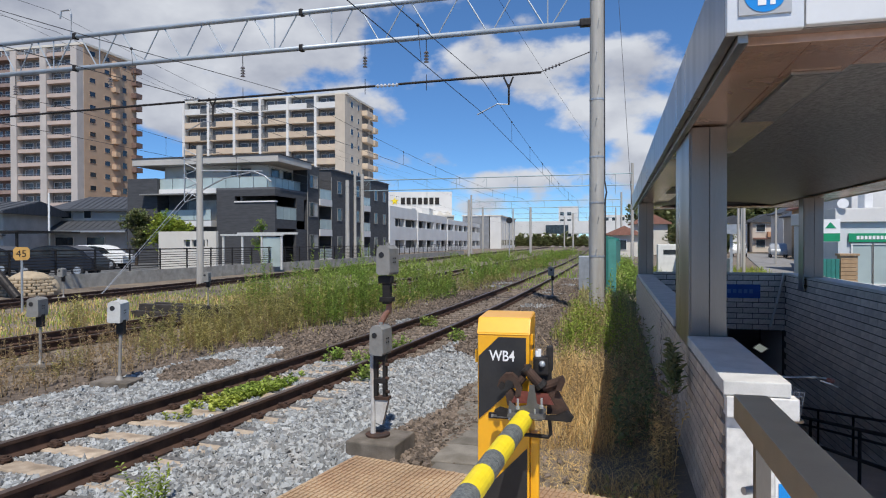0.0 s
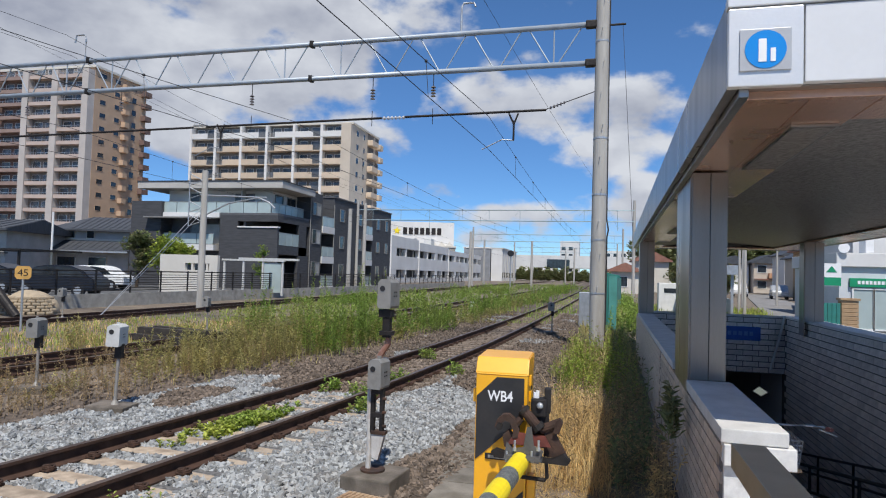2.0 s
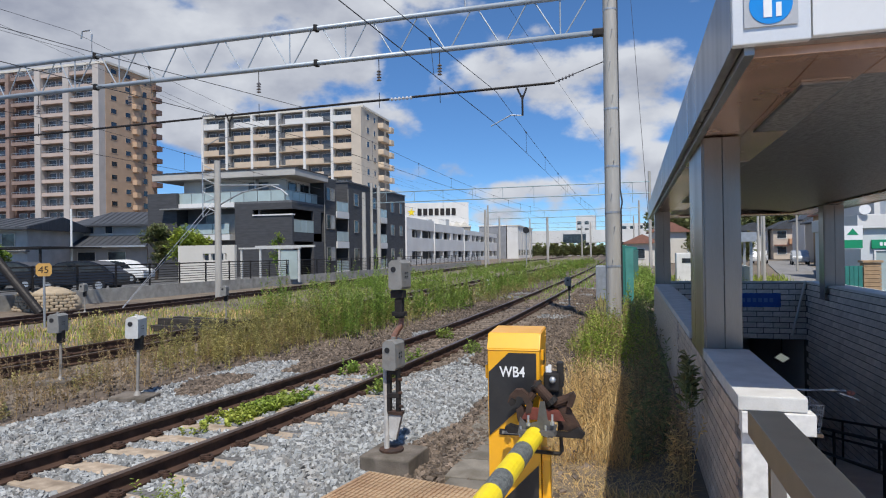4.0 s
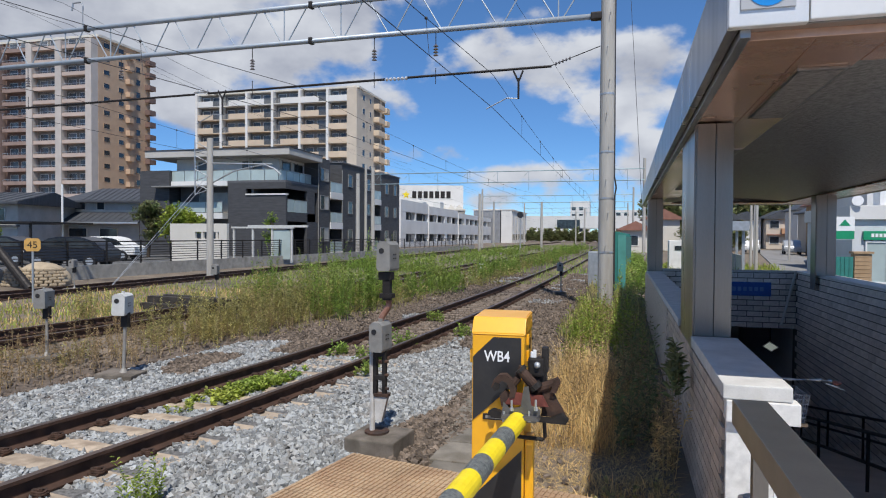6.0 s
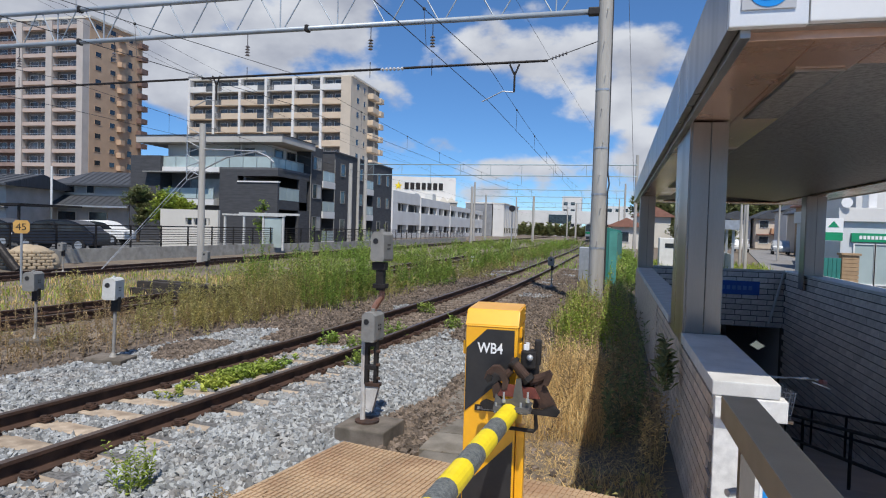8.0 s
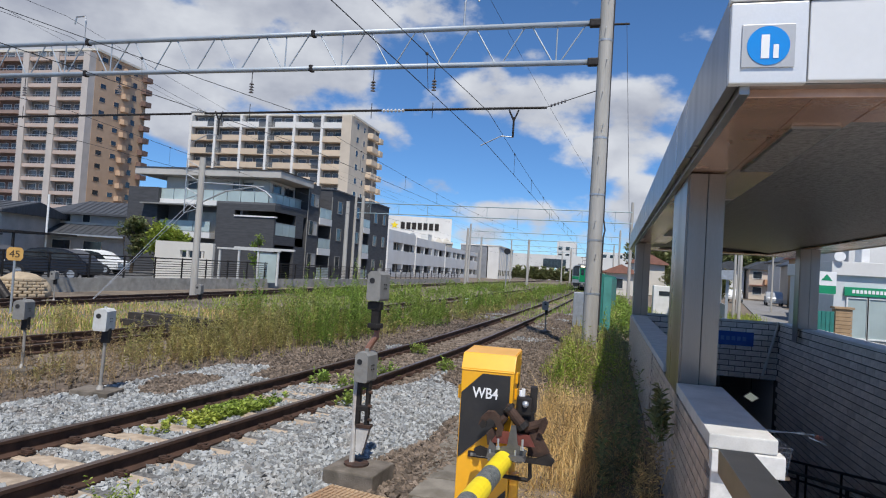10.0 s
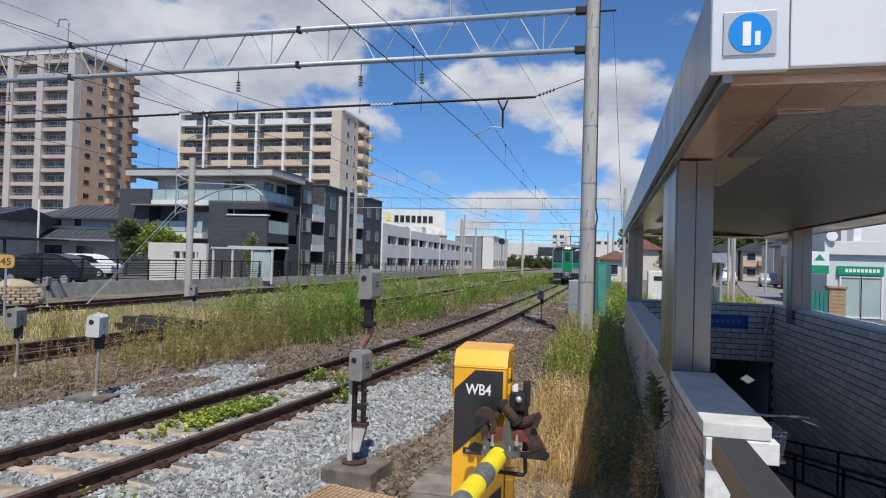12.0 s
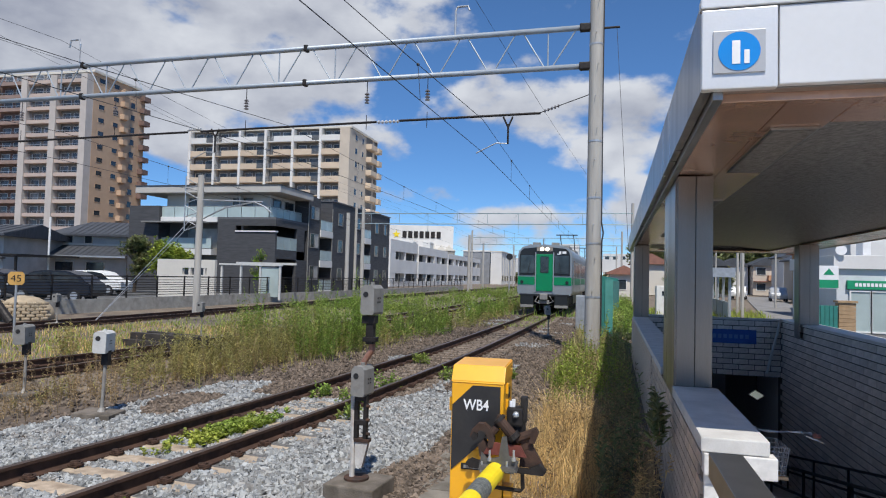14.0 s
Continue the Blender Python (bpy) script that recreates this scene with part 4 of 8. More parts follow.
    bm = BM()
    prism(bm, [(0.44, 0.935), (0.455, 1.0), (0.475, 1.01), (0.49, 0.985), (0.47, 0.93)], -0.11, -0.06)
    part("lug", bm, "rusty", g)
    bm = BM()
    rod(bm, (0.27, -0.1, 1.0), (0.225, -0.1, 0.94), 0.02, seg=8)
    part("link", bm, "rusty", g)
    bm = BM()
    rod(bm, (0.37, -0.08, 0.94), (0.475, -0.08, 0.985), 0.025, seg=10)
    part("link", bm, "rusty", g)
    bm = BM()
    prism(bm, [(0.39, 0.8), (0.4, 0.93), (0.44, 0.95), (0.475, 0.88), (0.5, 0.84), (0.52, 0.8)], -0.085, -0.05)
    part("cheek", bm, "rusty", g)
    bm = BM()
    prism(bm, [(0.18, 0.84), (0.17, 0.9), (0.2, 0.93), (0.235, 0.9), (0.22, 0.83)], -0.1, -0.06)
    part("cheek", bm, "rusty", g)
    for x, z in ((0.205, 0.8), (0.245, 0.86), (0.335, 0.81), (0.37, 0.87)):
        bm = BM()
        rod(bm, (x, -0.17, z - 0.015), (x, -0.17, z + 0.035), 0.006, seg=6)
        rod(bm, (x, -0.17, z - 0.02), (x, -0.17, z - 0.004), 0.011, seg=6)
        part("bolt", bm, "galv", g)
    bm = BM()
    box(bm, 0.315, 0.4, -0.06, 0.02, 1.0, 1.1, 0.01)
    box(bm, 0.385, 0.42, -0.04, 0.02, 1.02, 1.155, 0.006)
    prism(bm, [(0.33, 0.9), (0.32, 1.02), (0.41, 1.02), (0.42, 0.92)], -0.04, 0.0)
    part("spring_head", bm, "iron", g)
    for x, z in ((0.335, 1.12), (0.348, 1.13)):
        bm = BM()
        rod(bm, (x, -0.03, z - 0.03), (x, -0.03, z + 0.01), 0.01, seg=8)
        part("bolt", bm, "white", g)
    bm = BM()
    bmesh.ops.create_uvsphere(bm, u_segments=10, v_segments=8, radius=0.018, matrix=Matrix.Translation((0.365, -0.065, 1.065)))
    part("cap_nut", bm, "galv", g)
    bm = BM()
    bent(bm, [(0.405, -0.08, 0.79), (0.412, -0.08, 0.69), (0.4, -0.08, 0.675), (0.25, -0.06, 0.675)], 0.011, 6)
    part("guard_bar", bm, "iron", g)
    bm = BM()
    rod(bm, (w - 0.01, 0.1, 0.86), (0.4, 0.02, 0.86), 0.045, seg=14)
    part("shaft", bm, "rusty", g)
    bm = BM()
    box(bm, w + 0.004, w + 0.05, 0.02, 0.09, -0.15, 0.66, 0.004)
    part("strut", bm, "yellow", g)
    # arm pointing over the road
    gi = G.inverted()
    a, b = gi @ Vector((-0.42, 3.4, 0.785)), gi @ Vector((-0.565, 1.55, 0.785))
    L = (b - a).length
    s = 0.0
    k = 0
    while s < L:
        e = min(L, s + (0.27 if k == 0 else 0.22 if k % 2 == 0 else 0.19))
        bm = BM()
        rod(bm, a.lerp(b, s / L), a.lerp(b, e / L), 0.049, seg=18)
        part("arm_band", bm, "yellow_arm" if k % 2 == 0 else "band_dark", g, "yellow arm sleeve" if k % 2 == 0 else "dark reflective arm sleeve", smooth=False)
        s, k = e, k + 1


def build_board():
    """Ribbed crossing panel beside the rails."""
    m = pose(-1.96, 4.93, 0, 0, 0, -12.5)
    ob = thing("crossing_panel", m, "tan ribbed crossing panel beside the track", "crossing panel", kind="structure")
    bm = BM()
    box(bm, 0, 2.3, -2.2, 0, -0.16, -0.012, 0.004)
    part("slab", bm, "board", ob)
    for i in range(58):
        bm = BM()
        x = 0.02 + i * 0.039
        for j in range(33):
            y = -2.185 + j * 0.066
            box(bm, x, x + 0.026, y, y + 0.056, -0.0115, random.uniform(-0.005, -0.003))
        part("rib", bm, "board", ob)


# ---- detector stands ----
def detector_head(parent, m, material, w=0.13, d=0.2, h=0.26, name="head"):
    bm = BM()
    prism(bm, [(-w / 2, -h / 2 + 0.02), (-w / 2 + 0.02, -h / 2), (w / 2 - 0.01, -h / 2), (w / 2, -h / 2 + 0.02), (w / 2 - 0.004, h / 2 - 0.03), (w / 4, h / 2), (-w / 4, h / 2), (-w / 2 + 0.004, h / 2 - 0.03)], -d / 2, d / 2, m)
    hd = part(name, bm, material, parent, "grey cast housing" if material == "head_grey" else "white cast housing")
    bm = BM()
    rod(bm, m @ Vector((-w * 0.12, -d / 2 - 0.004, h * 0.18)), m @ Vector((-w * 0.12, -d / 2 + 0.01, h * 0.18)), w * 0.19, seg=16)
    part("lens", bm, "black_paint", hd, "round black lens")
    for i in range(2):
        for j in range(2):
            bm = BM()
            p = m @ Vector((w / 2 + 0.002, -0.02 + i * 0.04, 0.0 + j * 0.035 - 0.02))
            box(bm, -0.002, 0.001, -0.009, 0.009, -0.006, 0.006, m=Matrix.Translation(p) @ m.to_3x3().to_4x4())
            part("mark", bm, "iron", hd)
    bm = BM()
    rod(bm, m @ Vector((0, 0, h / 2)), m @ Vector((0, 0, h / 2 + 0.025)), 0.02, seg=8)
    part("cap", bm, material, hd)
    return hd


def build_double_stand():
    st = thing("detector_stand", pose(-1.95, 5.46, 0), "two grey detector heads on a bent rusty stand with concrete block", "railway detector")
    bm = BM()
    box(bm, -0.2, 0.27, -0.24, 0.22, -0.3, 0.0, 0.015, m=pose(0, 0, 0, 0, 0, -6))
    part("block", bm, "block_dark", st, "weathered dark concrete block")
    bm = BM()
    rod(bm, (0.0, 0.0, 0.0), (0.0, 0, 0.018), 0.11, seg=16)
    part("base_plate", bm, "rusty", st, "rusty round base plate")
    bm = BM()
    bent(bm, [(-0.045, 0, 0.01), (-0.043, 0, 0.3), (-0.05, 0, 0.62), (-0.045, 0, 0.9)], 0.024, 8)
    part("post", bm, "pipe_white", st, "worn white pipe with rust stains")
    for x0, x1 in ((-0.032, 0.004), (0.052, 0.088)):
        bm = BM()
        box(bm, x0, x1, -0.025, 0.025, 0.34, 0.74, 0.005)
        part("clamp_bar", bm, "iron", st)
    for z in (0.47, 0.68):
        bm = BM()
        box(bm, -0.03, 0.085, -0.03, 0.03, z, z + 0.045, 0.005)
        part("clamp_bridge", bm, "iron", st)
    bm = BM()
    box(bm, -0.02, 0.115, -0.04, 0.04, 0.325, 0.355, 0.004)
    part("bracket_shelf", bm, "rusty", st, "rusty bracket shelf")
    bm = BM()
    prism(bm, [(-0.015, 0.325), (0.105, 0.325), (0.05, 0.1), (-0.005, 0.12)], -0.03, 0.03)
    part("gusset", bm, "pipe_white", st, "chalky white gusset plate")
    for x, z in ((0.105, 0.4), (0.1, 0.52), (0.1, 0.64)):
        bm = BM()
        rod(bm, (x - 0.02, -0.02, z), (x + 0.012, -0.02, z), 0.014, seg=6)
        part("bolt", bm, "rusty", st)
    bm = BM()
    bent(bm, [(0.1, 0.03, 1.2), (0.095, 0.03, 1.12), (0.03, 0.03, 1.02), (-0.01, 0.03, 0.9)], 0.028, 10)
    part("bent_pipe", bm, mat("copper", (0.4, 0.2, 0.14), 0.5, metal=0.3, var=0.2, scale=12, dirt=(0.5, 0.42, 0.36)), st, "reddish bent pipe")
    bm = BM()
    box(bm, 0.055, 0.125, -0.03, 0.04, 1.18, 1.42, 0.006)
    box(bm, 0.03, 0.15, -0.04, 0.05, 1.2, 1.24, 0.005)
    box(bm, 0.02, 0.14, -0.04, 0.05, 1.36, 1.43, 0.005)
    part("upper_clamp", bm, "iron", st)
    detector_head(st, pose(0.03, 0.0, 0.86, 0, 0, -6), "head_grey")
    detector_head(st, pose(0.09, 0.02, 1.57, 0, 0, -6), "head_grey")


def build_stand(x, y, z, material, label, h=0.0, turn=10, lean=0.0):
    st = thing("detector_stand", pose(x, y, GROUND_Z, 0, lean, turn), label, "railway detector", "detector stands")
    bm = BM()
    box(bm, -0.28, 0.22, -0.2, 0.2, -0.05, 0.1, 0.015)
    part("block", bm, "block_dark", st, "weathered concrete block")
    bm = BM()
    rod(bm, (0, 0, 0.1), (0, 0, z - GROUND_Z - 0.12), 0.021, seg=10)
    part("post", bm, "pipe_grey", st, "slim weathered post")
    bm = BM()
    rod(bm, (0, 0, 0.1), (0, 0, 0.15), 0.05, 0.026, 10)
    part("foot", bm, "pipe_grey", st)
    bm = BM()
    box(bm, -0.04, 0.05, -0.04, 0.04, z - GROUND_Z - 0.3, z - GROUND_Z - 0.11, 0.006)
    part("clamp", bm, "iron", st)
    detector_head(st, pose(-0.04, 0, z - GROUND_Z, 0, 0, 6), material, 0.17, 0.26, 0.28)
    return st


# ---- buildings ----
M["wall_tan"] = mat("wall_tan", (0.52, 0.36, 0.245), 0.8, var=0.06, scale=0.4, fine=6, bump=0.05, dirt=(0.45, 0.31, 0.2), dirt_amt=0.3)
M["wall_beige"] = mat("wall_beige", (0.55, 0.475, 0.39), 0.8, var=0.06, scale=0.4, fine=6, bump=0.05)
M["wall_cream"] = mat("wall_cream", (0.64, 0.605, 0.54), 0.8, var=0.05, scale=0.4, fine=6, bump=0.05)
M["wall_white"] = mat("wall_white", (0.7, 0.69, 0.67), 0.7, var=0.05, scale=0.3, fine=6, bump=0.03, dirt=(0.62, 0.6, 0.57), dirt_amt=0.3)
M["wall_brown"] = mat("wall_brown", (0.2, 0.13, 0.11), 0.8, var=0.12, scale=1.5, fine=9, bump=0.1)
M["balc"] = mat("balc", (0.5, 0.4, 0.35), 0.7, var=0.05, scale=0.5, fine=6, bump=0.02, obj=0.05)
M["balc_tan"] = mat("balc_tan", (0.6, 0.48, 0.36), 0.7, var=0.05, scale=0.5, fine=6, bump=0.02, obj=0.05)
M["slate"] = mat("slate", (0.066, 0.067, 0.073), 0.75, var=0.12, scale=1.2, fine=14, bump=0.15, stretch=(1, 1, 6))
M["slate_light"] = mat("slate_light", (0.13, 0.132, 0.14), 0.75, var=0.1, scale=1.2, fine=14, bump=0.1)
M["house_roof"] = mat("house_roof", (0.07, 0.075, 0.085), 0.55, var=0.15, scale=1, fine=20, bump=0.3, stretch=(1, 8, 1))
M["glass_mid"] = mat("glass_mid", (0.16, 0.17, 0.18), 0.2, var=0.25, scale=0.6, bump=0, obj=0.5, spec=0.6)
M["rail_grey"] = mat("rail_grey", (0.16, 0.17, 0.18), 0.5, var=0.1, bump=0)
M["clad_grey"] = mat("clad_grey", (0.3, 0.31, 0.33), 0.55, metal=0.2, var=0.1, scale=0.6, fine=8, bump=0.05)
M["tower_pier"] = mat("tower_pier", (0.5, 0.455, 0.425), 0.8, var=0.06, scale=0.4, fine=6, bump=0.05)
M["tower_brown"] = mat("tower_brown", (0.3, 0.215, 0.185), 0.8, var=0.1, scale=0.8, fine=9, bump=0.05)
M["roof_pale"] = mat("roof_pale", (0.5, 0.475, 0.44), 0.8, var=0.07, scale=0.5, fine=6, bump=0.04, dirt=(0.4, 0.38, 0.35), dirt_amt=0.4)
# darker wall tone: the shade behind balconies is put into the colour
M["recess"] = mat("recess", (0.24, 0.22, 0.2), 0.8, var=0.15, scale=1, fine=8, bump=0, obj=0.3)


def window(parent, x0, x1, z0, z1, y=0.0, d=0.06, glass="glass_dark", frame="white_paint", side=None):
    """A framed window set in the wall plane y, facing -y (or +x when side is given as that x)."""
    def bx(bm, a, b, c, e, y0, y1):
        if side is None:
            box(bm, a, b, y0, y1, c, e)
        else:
            box(bm, side - y1, side - y0, a, b, c, e)
    t = 0.06
    bm = BM()
    bx(bm, x0 - t, x1 + t, z1, z1 + t, y - d, y + 0.02)
    bx(bm, x0 - t, x1 + t, z0 - t, z0, y - d, y + 0.02)
    bx(bm, x0 - t, x0, z0, z1, y - d, y + 0.02)
    bx(bm, x1, x1 + t, z0, z1, y - d, y + 0.02)
    w = part("window", bm, frame, parent)
    bm = BM()
    bx(bm, x0, x1, z0, z1, y - 0.02, y + 0.02)
    part("pane", bm, glass, w)
    return w


def build_tower():
    """Fifteen-storey block: pale piers and balconies in front, tan tiled side."""
    T = thing("apartment_tower", pose(-107.4, 116.5, GROUND_Z), "tall tan and white apartment tower with balconies", "apartment building")
    H, fl = 45.0, 2.93
    bm = BM()
    box(bm, -42, 0, 1.6, 18, 0, H - 0.5)
    part("wall", bm, "wall_tan", T, "tan tiled wall")
    bm = BM()
    box(bm, -42.3, 0.4, 1.2, 18.4, H - 0.5, H)
    part("roof", bm, "wall_cream", T)
    bays = [(-42, -34.5, "wall_brown"), (-33.2, -25.6, "wall_brown"), (-24.2, -17.2, "wall_brown"), (-15.8, -9.2, "wall_cream"), (-8.2, -1.6, "wall_cream")]
    for x0, x1, mt in bays:
        bm = BM()
        box(bm, x0 - 0.4, x1 + 0.4, 1.35, 1.6, 0, H - 0.6)
        # back walls of the pale bays take the dark shade tone
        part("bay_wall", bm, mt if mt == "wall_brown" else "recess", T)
    for x in (-25.0, -16.5, -8.7, -0.8, -33.9):
        bm = BM()
        box(bm, x - 0.85 if x > -20 else x - 0.5, x + 0.75 if x > -20 else x + 0.5, -0.3, 1.9, 0, H - 1.2)
        part("pier", bm, "tower_pier" if x > -20 else "tower_brown", T, "pale pier" if x > -20 else "dark brown pier")
    for f in range(15):
        z = f * fl + 1.2
        for x0, x1, mt in bays:
            bm = BM()
            box(bm, x0, x1, 0.0, 1.4, z - 0.18, z)
            box(bm, x0, x1, 0.0, 0.12, z, z + 0.62)
            b = part("balcony", bm, "balc" if mt != "wall_brown" else "tower_brown", T, "pale pinkish balcony" if mt != "wall_brown" else "brown balcony")
            bm = BM()
            box(bm, x0, x1, 0.0, 0.06, z + 0.98, z + 1.05)
            for k in range(6):
                xx = x0 + (x1 - x0) * k / 5
                box(bm, xx - 0.03, xx + 0.03, 0.0, 0.06, z + 0.62, z + 1.0)
            part("handrail", bm, "galv", b)
            for a, c in ((0.12, 0.42), (0.56, 0.88)):
                window(T, x0 + (x1 - x0) * a, x0 + (x1 - x0) * c, z + 0.05, z + 2.1, 1.34, glass="glass_mid")
        # side windows and rear balconies
        window(T, 3.2, 4.9, z + 0.5, z + 1.5, side=0.0, frame="wall_tan")
        for u0, u1 in ((8.2, 9.2), (9.8, 11.8)):
            if u0 > 9:
                bm = BM()
                prism(bm, [(0.0, u0), (0.9, u0 + 0.3), (0.9, u1 - 0.3), (0.0, u1)], z - 0.15, z + 1.0, m=Matrix(((1, 0, 0, 0), (0, 0, 1, 0), (0, 1, 0, 0), (0, 0, 0, 1))))
                part("balcony", bm, "wall_tan", T)
            else:
                window(T, u0 - 0.6, u1, z + 0.5, z + 1.5, side=0.0, frame="wall_tan")
        window(T, 13.2, 14.6, z + 0.4, z + 1.7, side=0.0, frame="wall_tan")
        bm = BM()
        box(bm, 0.0, 1.3, 16.2, 18.4, z - 0.15, z + 1.0)
        part("balcony", bm, "wall_brown", T, "brown corner balcony")


def build_midrise():
    T = thing("apartment_block", pose(-51.0, 126.5, GROUND_Z), "long beige apartment block with stepped balconies", "apartment building")
    H, fl = 33.2, 2.93
    bm = BM()
    box(bm, -38, 0, 1.5, 17, 0, H - 0.4)
    part("wall", bm, "wall_beige", T, "beige tiled wall")
    bm = BM()
    box(bm, -38.3, 0.3, 0.6, 17.3, H - 0.4, H)
    part("roof", bm, "wall_cream", T)
    for x in (-38, -31.9, -25.6, -19.4, -13.0, -6.6):
        bm = BM()
        box(bm, x - 0.28, x + 0.28, -0.1, 1.5, 0, H - 0.4)
        part("pier", bm, "wall_white", T, "white pier")
    bm = BM()
    box(bm, -2.2, 0.0, 0.0, 1.5, 0, H - 0.4)
    part("pier", bm, "wall_beige", T)
    for f in range(11):
        z = f * fl + 0.9
        mt = "wall_white" if f > 9 else "balc_tan"
        for i in range(6):
            x0 = (-38, -31.9, -25.6, -19.4, -13.0, -6.6)[i] + 0.28
            x1 = (-31.9, -25.6, -19.4, -13.0, -6.6, -2.2)[i] - (0.28 if i < 5 else 0)
            bm = BM()
            box(bm, x0, x1, 0.05, 1.5, z - 0.2, z)
            rail = i in (1, 3, 5)
            a = x0 + (1.6 if rail and i < 5 else 0.0)
            c = x1 - (0.0 if rail else 1.7)
            box(bm, a, c, 0.0, 0.12, z - 0.15, z + 1.12, 0.03)
            b = part("balcony", bm, mt, T, "tan balcony front" if f < 10 else "white balcony front")
            bm = BM()
            r0, r1 = (x0, a) if rail else (c, x1)
            if r1 - r0 > 0.2:
                comb, step = [(r0, z + 1.12), (r0, z)], (r1 - r0) / 7.5
                for k in range(8):
                    xx = r0 + k * step
                    comb += [(xx + step * 0.5, z), (xx + step * 0.5, z + 1.05)] + ([(xx + step, z + 1.05), (xx + step, z)] if k < 7 else [])
                comb[-1] = (comb[-1][0], z + 1.12)
                prism(bm, comb, 0.03, 0.07)
                part("railing", bm, "rail_grey", b)
            # thin dark sheet over the beige wall paints the balcony's shade
            bm = BM()
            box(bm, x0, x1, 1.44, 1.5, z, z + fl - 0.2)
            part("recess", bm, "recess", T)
            for p, q in ((0.1, 0.4), (0.55, 0.9)):
                window(T, x0 + (x1 - x0) * p, x0 + (x1 - x0) * q, z + 0.05, z + 2.1, 1.42, glass="glass_mid")
        window(T, 3.2, 4.6, z + 0.5, z + 1.7, side=0.0, frame="wall_beige")
        window(T, 7.4, 8.4, z + 0.5, z + 1.7, side=0.0, frame="wall_beige")
        for u0, u1 in ((10.0, 14.0), (15.2, 17.4)):
            bm = BM()
            box(bm, 0.0, 1.3, u0, u1, z - 0.18, z + 1.05, 0.15)
            part("balcony", bm, "balc_tan", T)
            # flat dark sheet for the shade between side balconies
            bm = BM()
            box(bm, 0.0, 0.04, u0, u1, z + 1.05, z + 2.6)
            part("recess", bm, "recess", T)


def build_grey_house():
    """Three-storey slate-grey block with a white roof slab and glass balconies; local origin at its front corner, x to the left is negative."""
    T = thing("grey_apartment_house", pose(-26.2, 49.4, GROUND_Z), "slate-grey three-storey apartment house with glass balconies", "apartment building")

    def blk(name, x0, x1, y0, y1, z0, z1, material, label="", bev=0.0):
        bm = BM()
        box(bm, x0, x1, y0, y1, z0, z1, bev)
        return part(name, bm, material, T, label)

    def panes(n, a, b, z0, z1, at, along_x):
        for i in range(n):
            p, q = a + (b - a) * i / n + 0.03, a + (b - a) * (i + 1) / n - 0.03
            if along_x:
                pane = blk("balustrade_pane", p, q, at, at + 0.04, z0, z1, "glass_pale", "pale glass panel")
            else:
                pane = blk("balustrade_pane", at - 0.04, at, p, q, z0, z1, "glass_pale", "pale glass panel")
            bm = BM()
            if along_x:
                box(bm, p - 0.03, q + 0.03, at - 0.01, at + 0.05, z1, z1 + 0.05)
            else:
                box(bm, at - 0.05, at + 0.01, p - 0.03, q + 0.03, z1, z1 + 0.05)
            part("rail", bm, "head_grey", pane)

    # roof and white top storey behind its terrace
    blk("roof", -13.5, 0.5, -0.35, 6.1, 8.62, 9.2, "roof_pale", "white flat roof slab", 0.03)
    blk("roof_edge", -13.55, 0.55, -0.4, 6.15, 9.2, 9.28, "slate", "dark roof edge")
    blk("upper_wall", -11.6, -1.4, 1.5, 6.2, 6.55, 8.62, "wall_white", "white upper storey")
    for a, b in ((-9.3, -8.5), (-4.9, -3.1)):
        window(T, a, b, 6.6, 8.3, 1.48, glass="glass_mid", frame="head_grey")
    blk("fin", -4.05, -3.95, 0.9, 1.48, 6.55, 8.6, "wall_white")
    for a, b in ((2.0, 3.4), (4.2, 5.8)):
        window(T, a, b, 6.6, 8.3, side=-1.4, frame="head_grey")
    panes(8, -11.05, -0.7, 6.56, 7.45, 0.05, True)
    panes(5, 0.1, 6.1, 6.56, 7.45, -0.62, False)
    # slate front with a long slot that turns the corner into a loggia
    blk("terrace_floor", -5.45, 0.0, 0.0, 6.2, 6.38, 6.55, "slate_light")
    blk("wall", -5.45, 0.0, 0.0, 0.3, 0, 5.3, "slate", "dark slate siding")
    blk("wall", -5.45, -3.74, 0.0, 0.3, 5.3, 5.84, "slate")
    blk("wall_band", -5.45, 0.0, 0.0, 0.3, 5.84, 6.378, "slate")
    blk("wall_band", -0.3, 0.0, 0.302, 6.2, 5.84, 6.378, "slate")
    blk("sill", -3.74, 0.06, -0.08, 0.36, 5.3, 5.42, "wall_white", "pale sill line")
    blk("loggia_wall", -3.4, -3.2, 0.35, 6.2, 0, 6.37, "slate_light")
    blk("loggia_floor", -3.2, 0.0, 0.3, 5.5, 3.1, 3.85, "slate")
    panes(3, 0.32, 4.0, 3.88, 4.92, 0.0, False)
    blk("loggia_post", -0.25, 0.0, 4.0, 5.5, 3.1, 5.84, "slate")
    blk("garage_wall", -0.3, 0.0, 3.95, 6.2, 0, 3.1, "slate")
    # dark sheet paints the unlit depth of the garage
    blk("garage_shade", -2.9, -2.8, 0.4, 3.9, 0, 3.0, "opening_shade", "near-black sheet for the shade inside the garage")
    # recessed bays beside the slate front
    blk("wall", -11.0, -5.45, 1.2, 6.2, 0, 6.37, "slate_light", "grey recessed wall")
    blk("balcony_slab", -11.0, -5.46, -0.1, 1.2, 6.12, 6.55, "wall_white", "white balcony slab")
    blk("canopy", -12.3, -6.2, -1.0, 0.0, 6.0, 6.11, "head_grey", "thin grey canopy")
    window(T, -9.0, -7.9, 3.9, 5.6, 1.18, glass="glass_mid", frame="head_grey")
    window(T, -7.6, -5.9, 3.9, 5.6, 1.18, glass="curtain", frame="head_grey")
